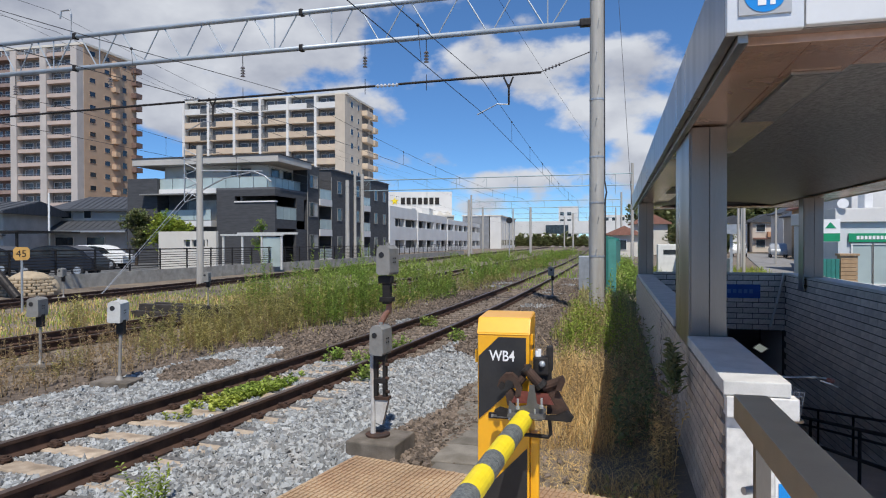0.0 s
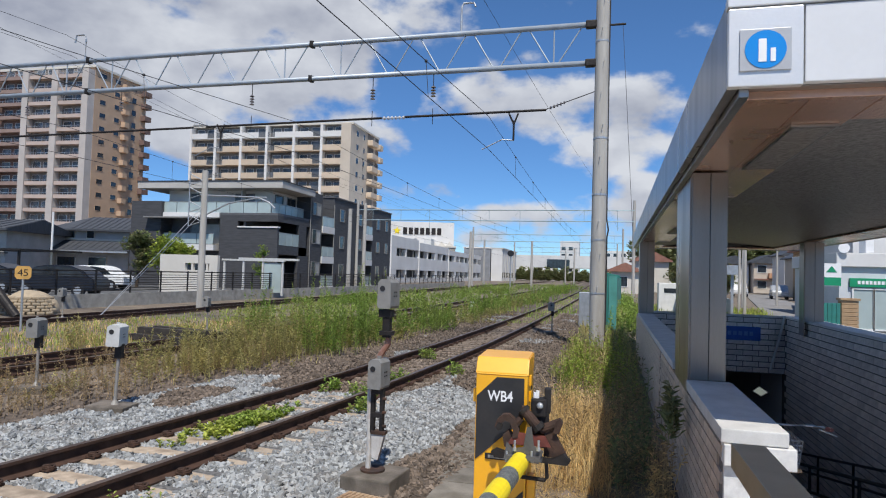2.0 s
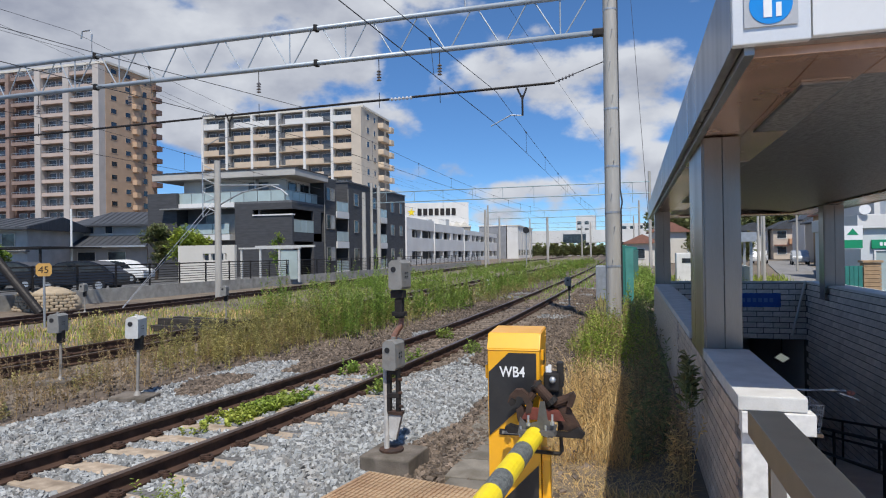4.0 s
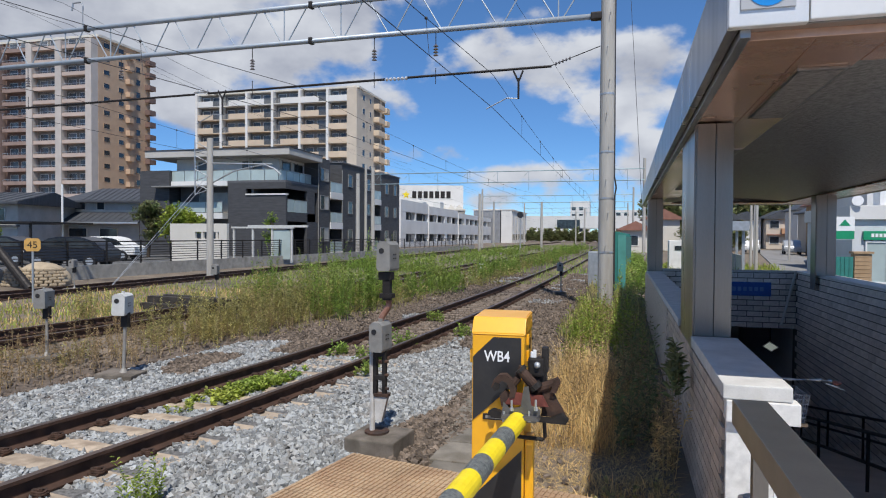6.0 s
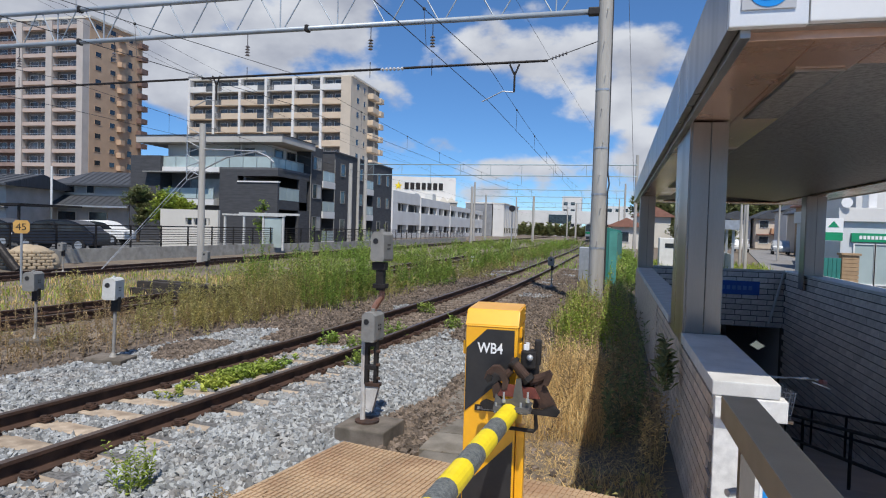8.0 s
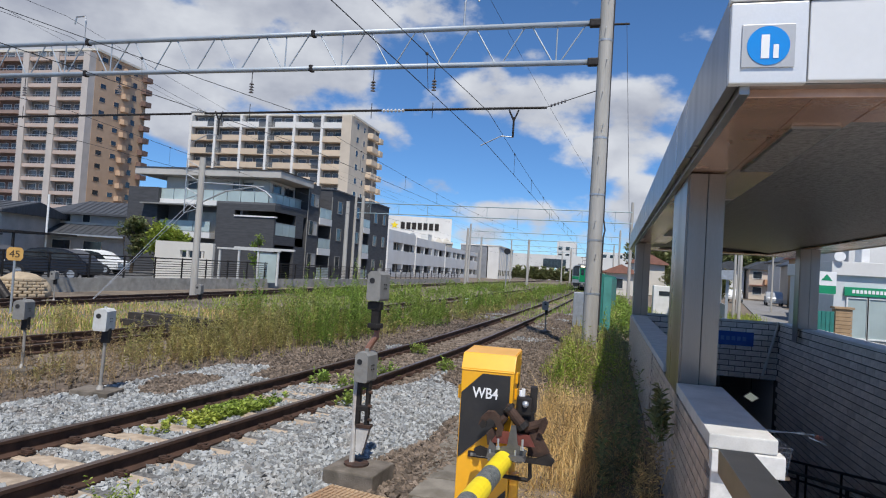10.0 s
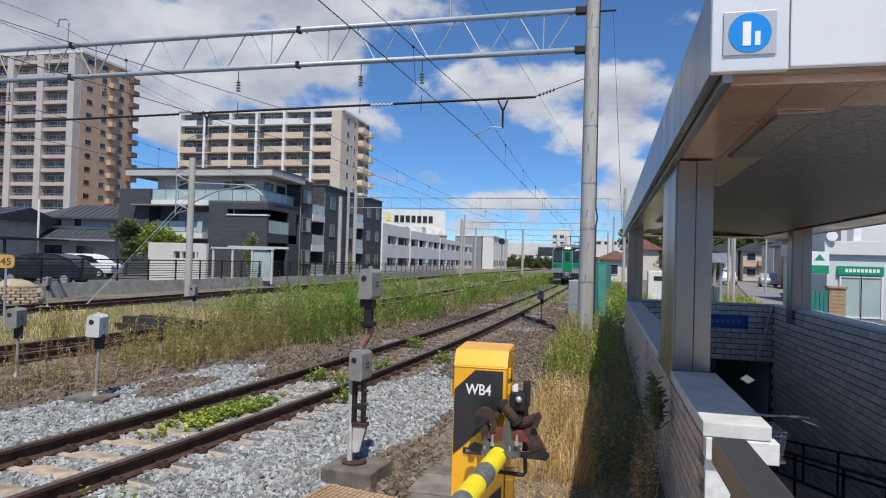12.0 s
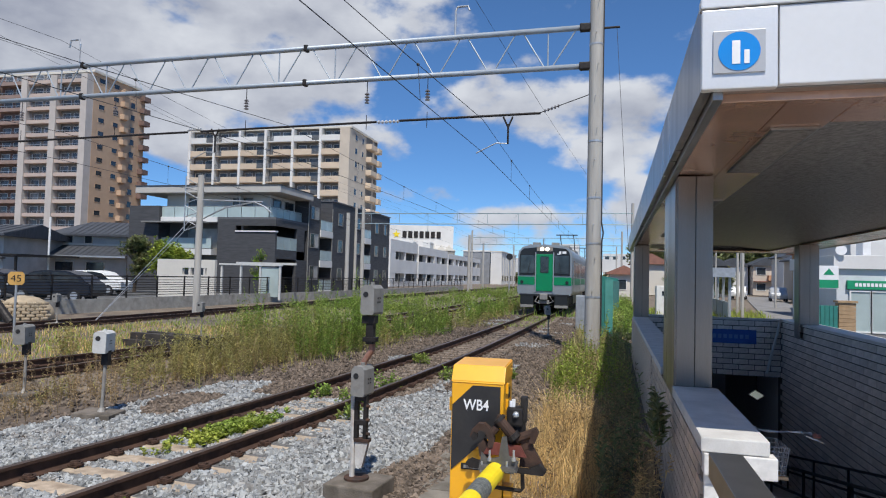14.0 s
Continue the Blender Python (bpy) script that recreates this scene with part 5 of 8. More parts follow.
    panes(3, -10.95, -6.0, 3.85, 4.72, 0.0, True)
    blk("balcony_slab", -11.0, -5.95, -0.05, 1.2, 3.3, 3.8, "wall_white", "white balcony slab")
    window(T, -10.0, -7.5, 0.4, 2.4, 1.18, glass="glass_mid", frame="head_grey")
    blk("wall", -14.0, -11.0, -0.35, 5.0, 0, 7.5, "slate", "dark slate block")
    # side towards the tracks
    blk("wall", -3.2, 0.0, 6.2, 8.85, 0, 9.15, "slate", "dark slate siding")
    for z0, z1 in ((7.1, 8.2), (4.4, 5.65), (1.4, 2.6)):
        window(T, 6.75, 7.55, z0, z1, side=0.0, frame="head_grey")
        window(T, 7.65, 8.45, z0, z1, side=0.0, frame="head_grey", glass="curtain")
    for y0, y1 in ((8.85, 11.8), (21.0, 23.2)):
        # balcony back wall with its shade put into the colour
        blk("bay_wall", -3.2, -1.6, y0, y1, 0, 8.9, "recess", "balcony back wall coloured dark for its shade")
        for z in (5.5, 2.55, -0.3):
            blk("balcony_slab", -1.6, 0.12, y0 + 0.02, y1 - 0.02, max(z, 0.0), z + 0.65, "wall_white", "white balcony slab")
            panes(2, y0 + 0.05, y1 - 0.05, z + 0.67, z + 1.6, 0.08, False)
            window(T, y0 + 0.5, y1 - 0.5, z + 0.75, z + 2.5, side=-1.6, frame="head_grey")
    for y0, y1, h in ((11.8, 21.0, 9.25), (23.2, 30.3, 9.3)):
        blk("wing", -9.0, 0.0, y0, y1, 0, h, "slate", "dark slate wing")
        blk("roof_edge", -9.1, 0.1, y0 - 0.1, y1 + 0.1, h, h + 0.12, "slate_light")
        for z in (1.3, 4.2, 7.0):
            window(T, y0 + 1.6, y0 + 2.7, z, z + 1.2, side=0.0, frame="head_grey")
            window(T, y1 - 2.2, y1 - 1.3, z, z + 1.2, side=0.0, frame="head_grey")
    blk("link", -9.0, -3.2, 6.3, 11.75, 0, 8.6, "slate_light")
    blk("link", -9.0, -3.2, 21.05, 23.15, 0, 8.6, "slate_light")
    for y in (6.15, 11.7):
        bm = BM()
        rod(bm, (0.07, y, 0), (0.07, y, 8.5), 0.05, seg=8)
        part("downpipe", bm, "head_grey", T)


def build_carpark():
    """Stepped white building with ribbons of dark openings on two levels."""
    T = thing("parking_building", pose(-33.9, 104, GROUND_Z), "white stepped parking building with ribbons of dark openings", "parking building")
    for k, (y0, y1, h) in enumerate(((0, 17, 8.1), (17, 42, 7.7), (42, 84, 7.2))):
        x1 = 0.15 * k
        # solid block behind the ribbons, its interior shade put into the colour
        bm = BM()
        box(bm, -18, x1 - 1.2, y0 + 0.6, y1, 0, h - 0.2)
        part("core", bm, "opening_shade", T, "solid core coloured near black for interior shade")
        for za, zb in ((0.0, 0.9), (2.3, 4.7), (6.1, h)):
            bm = BM()
            box(bm, -18, x1, y0, y1 - 0.01, za, zb, 0.02)
            part("parapet_band", bm, "wall_white", T, "white parapet band")
        n = max(2, int((y1 - y0) / 6))
        for za, zb in ((0.9, 2.3), (4.7, 6.1)):
            for i in range(n):
                a = y0 + (y1 - y0) * i / n
                bm = BM()
                box(bm, x1 - 0.9, x1 - 0.02, a, a + (y1 - y0) / n * (0.07 if (i + k) % 3 else 0.34), za, zb)
                part("pier", bm, "wall_white", T)
                bm = BM()
                m = a + (y1 - y0) / n * 0.62
                box(bm, x1 - 0.3, x1 - 0.1, m - 0.09, m + 0.09, za, zb)
                part("mullion", bm, "head_grey", T)
        if k == 0:
            for x in (-16.5, -9.0, -3.0, -1.2):
                for za, zb in ((0.9, 2.3), (4.7, 6.1)):
                    bm = BM()
                    box(bm, x, x + (0.9 if x < -2 else 1.0), 0.02, 0.5, za, zb)
                    part("pier", bm, "wall_white", T)
    for x, y, h in ((-2.6, 30, 1.4), (-4.2, 22, 1.1)):
        bm = BM()
        box(bm, x, x + 1.6, y, y + 3, 7.8, 7.8 + h, 0.05)
        part("roof_unit", bm, "head_pale", T)
    # grey clad block and the white hall with a long sloping roof edge behind it
    B = thing("clad_block", pose(-31.2, 190, GROUND_Z), "grey ribbed metal block beside the parking building", "warehouse")
    bm = BM()
    box(bm, -8, 0, 0, 12, 0, 9.6)
    part("wall", bm, "clad_grey", B)
    for k in range(10):
        bm = BM()
        box(bm, -7.9 + k * 0.78, -7.7 + k * 0.78, -0.08, -0.01, 0.2, 9.5)
        part("rib", bm, "clad_grey", B)
    bm = BM()
    box(bm, -8.2, 0.2, -0.2, 12.2, 9.6, 10.0)
    part("coping", bm, "wall_white", B)
    Hh = thing("white_hall", pose(-30.9, 190, GROUND_Z), "long white hall whose eave runs along the tracks", "warehouse")
    bm = BM()
    box(bm, 0, 3.2, 0, 34, 0, 9.6)
    part("wall", bm, "wall_white", Hh)
    for k in range(9):
        bm = BM()
        box(bm, 3.2, 3.32, 0.5 + k * 3.7, 0.8 + k * 3.7, 0, 9.5)
        part("pilaster", bm, "wall_cream", Hh)
        window(Hh, 1.3 + k * 3.7, 3.4 + k * 3.7, 1.0, 2.6, side=3.2, frame="head_grey")
    bm = BM()
    box(bm, -0.1, 3.5, -0.1, 34.2, 9.6, 9.9)
    part("eave", bm, "wall_cream", Hh)


def build_brewery():
    W = thing("factory_hall", look((-75, 262, 0), (-75 - 22.9, 262 + 97.3, 0)) @ pose(0, 0, 0, -90, 0, 0), "white factory hall with a dark company sign", "factory")
    W.matrix_world = pose(-73.2, 266, GROUND_Z, 0, 0, 13)
    bm = BM()
    box(bm, -14, 13.5, 0, 30, 0, 23.4)
    part("wall", bm, "wall_white", W)
    for k in range(7):
        bm = BM()
        x = -8.2 + k * 2.42
        box(bm, x, x + 1.75, -0.12, -0.02, 18.0, 20.9, 0.2)
        part("sign_bar", bm, "iron", W, "dark sign bar")
    bm = BM()
    prism(bm, [(-10.8 + (1.75 if k % 2 == 0 else 0.75) * math.sin(k * math.pi / 5), 19.4 + (1.75 if k % 2 == 0 else 0.75) * math.cos(k * math.pi / 5)) for k in range(10)], -0.12, -0.02)
    part("sign_emblem", bm, "yellow_arm", W, "yellow emblem")
    for i in range(8):
        bm = BM()
        prism(bm, [(-13 + i * 3.3, 13.0), (-13 + i * 3.3 + 1.65, 15.2), (-13 + i * 3.3 + 3.3, 13.0)], -5, -0.2)
        part("saw_roof", bm, "wall_cream", W)
    for x0, x1, y, h, mt in ((14, 30, 20, 10, "wall_white"), (32, 62, 30, 9, "wall_white"), (-2, 14, -20, 12, "concrete")):
        B2 = thing("warehouse", pose(-73.2, 266, GROUND_Z, 0, 0, 13) @ pose(0, 0, 0), "pale industrial shed in the distance", "warehouse")
        bm = BM()
        box(bm, x0, x1, y, y + 25, 0, h)
        part("wall", bm, mt, B2)
        bm = BM()
        box(bm, x0 - 0.3, x1 + 0.3, y - 0.3, y + 25, h, h + 0.6)
        part("roof", bm, "wall_cream", B2)
        for i in range(int((x1 - x0) / 4)):
            window(B2, x0 + 1 + i * 4, x0 + 3 + i * 4, 3, 4.6, y - 0.05)


def build_far():
    # long pale road bridge across the end of the tracks
    B = thing("road_bridge", pose(0, 235, GROUND_Z), "long pale road bridge across the tracks", "bridge")
    bm = BM()
    box(bm, -45, 60, 0, 10, 5.0, 9.4)
    part("deck", bm, "wall_white", B)
    for x in (-40, -22, 10, 26, 44):
        bm = BM()
        box(bm, x, x + 1.6, 1, 9, 0, 5.6)
        part("pier", bm, "concrete", B)
    bm = BM()
    box(bm, -18, -10, -0.3, -0.05, 4.8, 8.0)
    part("sign_board", bm, "glass_dark", B, "dark lattice sign board")
    for x0, x1, y, h, n in ((2, 22, 262, 12.5, 4), (-16, -8, 280, 17, 5), (22, 44, 280, 11.5, 4)):
        A = thing("office_block", pose(0, y, GROUND_Z), "white office block in the distance", "office building")
        bm = BM()
        box(bm, x0, x1, 0, 14, 0, h)
        part("wall", bm, "wall_white", A)
        for f in range(n):
            for i in range(int((x1 - x0) / 3)):
                window(A, x0 + 0.6 + i * 3, x0 + 2.3 + i * 3, 1.2 + f * 3, 2.6 + f * 3, -0.05)
    S_ = thing("signal_mast", pose(-12.2, 92, GROUND_Z), "railway signal with a round black disc on a mast", "railway signal")
    bm = BM()
    rod(bm, (0, 0, 0), (0, 0, 5), 0.09, seg=8)
    part("mast", bm, "galv", S_)
    bm = BM()
    rod(bm, (0, -0.2, 5), (0, 0.05, 5), 0.45, seg=18)
    part("disc", bm, "black_paint", S_)


# ---- fence, parked cars, left yard ----
def build_fence():
    y0, y1 = 8.0, 100.0
    def X(y):
        return interp(TRACK_3, y) - 4.6 + (0.06 * (y - 20) if y < 45 else 1.5)
    bm = BM()
    ring, y = [], y0
    while y <= y1 + 0.1:
        a = X(y)
        ring.append([bm.verts.new((a + dx, y, z)) for dx, z in ((-0.1, -0.3), (0.1, -0.3), (0.1, 0.42), (-0.1, 0.42))])
        y += 2
    for p, q in zip(ring, ring[1:]):
        for k in range(4):
            bm.faces.new((p[k], p[(k + 1) % 4], q[(k + 1) % 4], q[k]))
    bm.faces.new(ring[0][::-1])
    bm.faces.new(ring[-1])
    bmesh.ops.recalc_face_normals(bm, faces=bm.faces)
    solid("kerb_wall", bm, "concrete", "low grey concrete wall under the fence", kind="structure")
    y = y0
    while y < y1:
        a, b = X(y), X(y + 2)
        ob = thing("fence_panel", pose(a, y, 0.42), "dark brown steel fence panel with horizontal rails", "fence", "fence panels")
        bm = BM()
        box(bm, -0.03, 0.03, -0.03, 0.03, -0.05, 1.05)
        part("post", bm, "iron", ob)
        for z in (0.12, 0.24, 0.36, 0.48, 0.6, 0.72, 0.84, 1.0):
            bm = BM()
            rod(bm, (0, 0, z), (b - a, 2.0, z), 0.016 if z < 0.99 else 0.03, seg=6)
            part("rail", bm, "iron", ob)
        y += 2
    # yard behind the fence
    bm = BM()
    box(bm, -62, -22.4, 10, 49, -0.3, -0.02)
    solid("yard", bm, "asphalt", "grey asphalt car park behind the fence", kind="structure")


def car(m, paint, label):
    ob = thing("parked_car", m, label, "car", "parked cars")
    bm = BM()
    prof = [(-2.15, 0.35), (-2.2, 0.75), (-2.0, 0.98), (-1.55, 1.05), (-0.95, 1.5), (-0.3, 1.62), (0.9, 1.6), (1.6, 1.35), (1.9, 1.02), (2.15, 0.95), (2.2, 0.5), (2.1, 0.32)]
    prism(bm, prof, -0.85, 0.85)
    bmesh.ops.bevel(bm, geom=bm.edges[:], offset=0.07, segments=2, affect="EDGES")
    part("body", bm, paint, ob, smooth=False)
    for s in (-1, 1):
        bm = BM()
        prism(bm, [(-1.35, 1.06), (-0.9, 1.44), (-0.3, 1.54), (0.1, 1.54), (0.1, 1.06)], s * 0.855 - 0.01, s * 0.855 + 0.01)
        part("side_window", bm, "glass_dark", ob)
        bm = BM()
        prism(bm, [(0.18, 1.06), (0.18, 1.54), (0.85, 1.52), (1.45, 1.3), (1.6, 1.06)], s * 0.855 - 0.01, s * 0.855 + 0.01)
        part("side_window", bm, "glass_dark", ob)
        for x in (-1.35, 1.35):
            bm = BM()
            rod(bm, (x, s * 0.88, 0.33), (x, s * 0.68, 0.33), 0.33, seg=18)
            wh = part("wheel", bm, "black_paint", ob, "black tyre")
            bm = BM()
            rod(bm, (x, s * 0.89, 0.33), (x, s * 0.86, 0.33), 0.2, seg=14)
            part("rim", bm, "galv", wh)
    for s in (-0.6, 0.6):
        bm = BM()
        box(bm, -2.19, -2.1, s - 0.2, s + 0.2, 0.72, 0.88, 0.02)
        part("headlight", bm, "porcelain_white", ob)
    return ob


def house(m, w, d, h, label, wall="wall_cream", roof="house_roof", pitch=1.6):
    ob = thing("house", m, label, "house", "houses")
    bm = BM()
    box(bm, 0, w, 0, d, 0, h)
    part("wall", bm, wall, ob)
    bm = BM()
    prism(bm, [(-0.5, h - 0.1), (w / 2, h + pitch), (w + 0.5, h - 0.1), (w + 0.5, h - 0.25), (-0.5, h - 0.25)], -0.5, d + 0.5)
    part("roof", bm, roof, ob, "dark tiled roof")
    for f in range(max(1, int(h / 2.7))):
        for i in range(int(w / 2.6)):
            window(ob, 0.6 + i * 2.6, 2.0 + i * 2.6, 0.9 + f * 2.7, 2.1 + f * 2.7, -0.02)
    return ob


SWAP = Matrix(((0, 1, 0, 0), (1, 0, 0, 0), (0, 0, 1, 0), (0, 0, 0, 1)))


def roof_ribs(parent, x0, x1, y0, z0, y1, z1, step=0.45):
    """Standing seams running up a roof slope."""
    x = x0
    while x < x1:
        bm = BM()
        rod(bm, (x, y0, z0 + 0.03), (x, y1, z1 + 0.03), 0.035, seg=4)
        part("seam", bm, "house_roof", parent)
        x += step


def dark_roof_house(m):
    """Low long house: a shallow dark roof over a band of dark windows, a second eave below."""
    ob = thing("house", m, "low traditional house with a shallow black roof and dark windows", "house", "houses")
    bm = BM()
    box(bm, -24, -3.2, 0, 9, 0, 4.5)
    part("wall", bm, "house_wall", ob, "grey rendered wall")
    bm = BM()
    prism(bm, [(-1.1, 4.45), (4.2, 5.55), (9.6, 4.45), (9.6, 4.28), (-1.1, 4.28)], -24.5, -2.5, m=SWAP)
    roof = part("roof", bm, "house_roof", ob, "shallow black roof")
    roof_ribs(roof, -24.2, -2.6, -1.1, 4.45, 4.2, 5.55, 0.9)
    bm = BM()
    box(bm, -24.4, -3.0, -0.5, -0.01, 2.35, 2.5)
    part("eave", bm, "house_roof", ob, "lower black eave")
    for i in range(9):
        x0 = -23.4 + i * 1.9
        window(ob, x0, x0 + 1.6, 2.6, 4.1, -0.02, frame="wall_cream")
    window(ob, -5.4, -4.3, 2.9, 3.9, -0.02, frame="wall_cream")
    bm = BM()
    box(bm, -6.6, -3.3, -0.12, 0.0, 2.15, 2.6)
    part("sill_band", bm, "wall_cream", ob)
    for x in (-15.5, -11.0, -6.9):
        bm = BM()
        rod(bm, (x, -2.45, 0), (x, -2.45, 3.7), 0.06, seg=8)
        part("post", bm, "wall_cream", ob)


def two_tier_house(m):
    """Two-storey grey house: a hipped dark roof above, a wide lean-to roof below."""
    ob = thing("house", m, "grey two-storey house with two tiers of dark tiled roof", "house", "houses")
    bm = BM()
    box(bm, -2.2, 8.4, 0.3, 8.0, 0, 3.4)
    part("wall", bm, "house_wall", ob, "grey rendered wall")
    bm = BM()
    box(bm, 0.7, 8.2, 1.5, 8.0, 3.4, 5.15)
    part("upper_wall", bm, "house_wall", ob, "grey rendered upper wall")
    bm = BM()
    prism(bm, [(-1.0, 2.95), (1.5, 3.95), (1.5, 3.8), (-1.0, 2.78)], -2.8, 8.9, m=SWAP)
    low = part("lower_roof", bm, "house_roof", ob, "dark lean-to roof")
    roof_ribs(low, -2.7, 8.8, -1.0, 2.95, 1.5, 3.95, 0.6)
    bm = BM()
    box(bm, 0.6, 8.25, 1.42, 1.5, 3.95, 4.15)
    part("trim", bm, "wall_cream", ob, "white trim line")
    bm = BM()
    box(bm, -2.8, 8.9, -1.06, -1.0, 2.76, 2.92)
    part("gutter", bm, "galv", ob)
    bm = BM()
    x0, x1, y0, y1, z, rz = 0.0, 8.9, 0.8, 8.7, 5.05, 6.5
    lo = [bm.verts.new(p) for p in ((x0, y0, z), (x1, y0, z), (x1, y1, z), (x0, y1, z))]
    lb = [bm.verts.new(p) for p in ((x0, y0, z - 0.18), (x1, y0, z - 0.18), (x1, y1, z - 0.18), (x0, y1, z - 0.18))]
    a, b = bm.verts.new((x0 + 2.5, (y0 + y1) / 2, rz)), bm.verts.new((x1, (y0 + y1) / 2, rz))
    for f in ((lo[0], lo[1], b, a), (lo[1], lo[2], b), (lo[2], lo[3], a, b), (lo[3], lo[0], a), lb[::-1]):
        bm.faces.new(f)
    for k in range(4):
        bm.faces.new((lb[k], lb[(k + 1) % 4], lo[(k + 1) % 4], lo[k]))
    top = part("roof", bm, "house_roof", ob, "hipped dark tiled roof")
    roof_ribs(top, x0 + 2.6, x1 - 0.1, y0, z, (y0 + y1) / 2, rz, 0.6)
    for x in (1.4, 3.7):
        window(ob, x, x + (1.1 if x < 2 else 0.7), 4.2, 4.95, 1.47, frame="wall_cream")
    for x in (-1.2, 1.6, 4.6):
        window(ob, x, x + 1.7, 0.4, 2.3, 0.27, frame="wall_cream")
    bm = BM()
    rod(bm, (8.1, 1.3, 0), (8.1, 1.3, 5.0), 0.06, seg=8)
    part("downpipe", bm, "wall_cream", ob)


def build_left_yard():
    car(pose(-33.0, 37.3, -0.02, 0, 0, 192), "white_paint", "white hatchback parked behind the fence")
    car(pose(-27.6, 28.6, -0.02, 0, 0, 14), "car_dark", "dark blue estate car parked behind the fence")
    car(pose(-33.2, 29.4, -0.02, 0, 0, 12), "car_dark", "dark blue car parked behind the fence")
    # pale garden wall with slots and a glazed pergola
    w = thing("garden_wall", pose(-28.45, 37.6, -0.02), "pale rendered wall with three slots", "wall")
    bm = BM()
    box(bm, 0, 1.9, 0, 0.25, 0, 2.5)
    box(bm, 1.9, 3.7, 0, 0.25, 0, 1.5)
    box(bm, 1.9, 3.7, 0, 0.25, 1.95, 2.5)
    for x in (2.35, 2.9, 3.45):
        box(bm, x, x + 0.15, 0.02, 0.23, 1.5, 1.95)
    box(bm, 3.7, 4.3, 0, 0.25, 0, 2.5)
    part("wall_panel", bm, "wall_cream", w)
    p = thing("pergola", pose(-24.1, 38.2, -0.02), "white pergola frame with pale glass panels", "pergola")
    for x in (0, 1.4, 2.8, 4.2):
        bm = BM()
        box(bm, x, x + 0.12, 0, 0.12, 0, 2.2)
        part("post", bm, "head_pale", p)
    bm = BM()
    box(bm, -0.1, 4.4, -0.05, 0.15, 2.2, 2.31)
    part("beam", bm, "head_pale", p)
    bm = BM()
    box(bm, -0.1, 4.4, 2.0, 2.15, 2.3, 2.45)
    part("beam", bm, "head_pale", p)
    for x in (2.95,):
        bm = BM()
        box(bm, x, x + 1.2, 0.05, 0.08, 0.2, 2.1)
        part("glass_panel", bm, "glass_pale", p)
    dark_roof_house(pose(-46.0, 45.7, -0.02, 0, 0, 13.9))
    two_tier_house(pose(-52.3, 51.5, -0.02, 0, 0, 13.9))
    c = thing("carport", pose(-44, 33, -0.02), "dark carport with a flat roof", "carport")
    bm = BM()
    box(bm, 0, 9, 0, 5, 2.42, 2.54)
    part("roof", bm, "iron", c)
    for x in (0.2, 4.4, 8.6):
        bm = BM()
        box(bm, x, x + 0.12, 0.2, 0.32, 0, 2.5)
        part("post", bm, "iron", c)
    fp = thing("flag_pole", pose(-36.6, 37.0, -0.02), "slim white pole in the yard", "pole")
    bm = BM()
    rod(bm, (0, 0, 0), (0, 0, 5.2), 0.07, seg=10)
    part("pole", bm, "white_paint", fp)
    # sand heap with sacks
    s = thing("sand_heap", pose(-20.6, 19.9, GROUND_Z), "heap of tan sand held by rows of pale sacks", "sand heap")
    bm = BM()
    bmesh.ops.create_icosphere(bm, subdivisions=4, radius=1.0, matrix=Matrix.Diagonal((1.0, 1.0, 0.86, 1)))
    for v in bm.verts:
        v.co *= 1 + 0.05 * noise.noise(v.co * 2)
        v.co.z = max(v.co.z, -0.02)
    part("sand", bm, "sand", s, "tan sand", smooth=True)
    for r in range(6):
        n = 13
        for i in range(n):
            a = math.pi * (1.0 + 1.0 * (i + 0.5 * (r % 2)) / n)
            rr = 1.2 - 0.035 * r
            bm = BM()
            box(bm, -0.125, 0.125, -0.1, 0.1, 0, 0.105, 0.035, m=pose(rr * math.cos(a), rr * math.sin(a), 0.01 + r * 0.108, random.uniform(-4, 4), random.uniform(-4, 4), math.degrees(a) + 90 + random.uniform(-6, 6)))
            part("sack", bm, "sand", s)
    g = thing("speed_sign", pose(-15.4, 14.6, GROUND_Z), "orange speed board on a thin post", "railway sign")
    bm = BM()
    rod(bm, (0, 0, 0), (0, 0, 1.5), 0.03, seg=8)
    part("post", bm, "galv", g)
    bm = BM()
    prism(bm, [(-0.14, 1.43), (0.14, 1.43), (0.2, 1.5), (0.2, 1.72), (0.14, 1.79), (-0.14, 1.79), (-0.2, 1.72), (-0.2, 1.5)], -0.03, -0.01, m=pose(0, 0, 0, 0, 0, 30))
    part("board", bm, "sign_orange", g, "faded orange board")
    text_part("number", "45", 0.27, "iron", g, pose(0, -0.0, 1.6, 0, 0, 30) @ pose(0, -0.034, 0, 90, 0, 0))
    sp = thing("stay_post", pose(-19.35, 18.2, GROUND_Z), "dark leaning steel stay post", "post")
    bm = BM()
    rod(bm, (0, 0, 0), (-2.5, 0, 2.5), 0.15, seg=14)
    part("tube", bm, "iron", sp)


M["house_wall"] = mat("house_wall", (0.5, 0.485, 0.465), 0.8, var=0.1, scale=1, fine=12, bump=0.1)
M["car_dark"] = mat("car_dark", (0.012, 0.015, 0.024), 0.32, var=0.05, scale=1, bump=0, coat=0.15)
M["sand"] = mat("sand", (0.45, 0.36, 0.25), 0.95, var=0.12, scale=3, fine=60, bump=0.4)
M["sign_orange"] = mat("sign_orange", (0.62, 0.36, 0.1), 0.6, var=0.1, scale=6, bump=0)


# ---- train ----
M["train_steel"] = mat("train_steel", (0.42, 0.43, 0.43), 0.35, metal=0.6, var=0.05, scale=1.5, fine=30, bump=0.02)
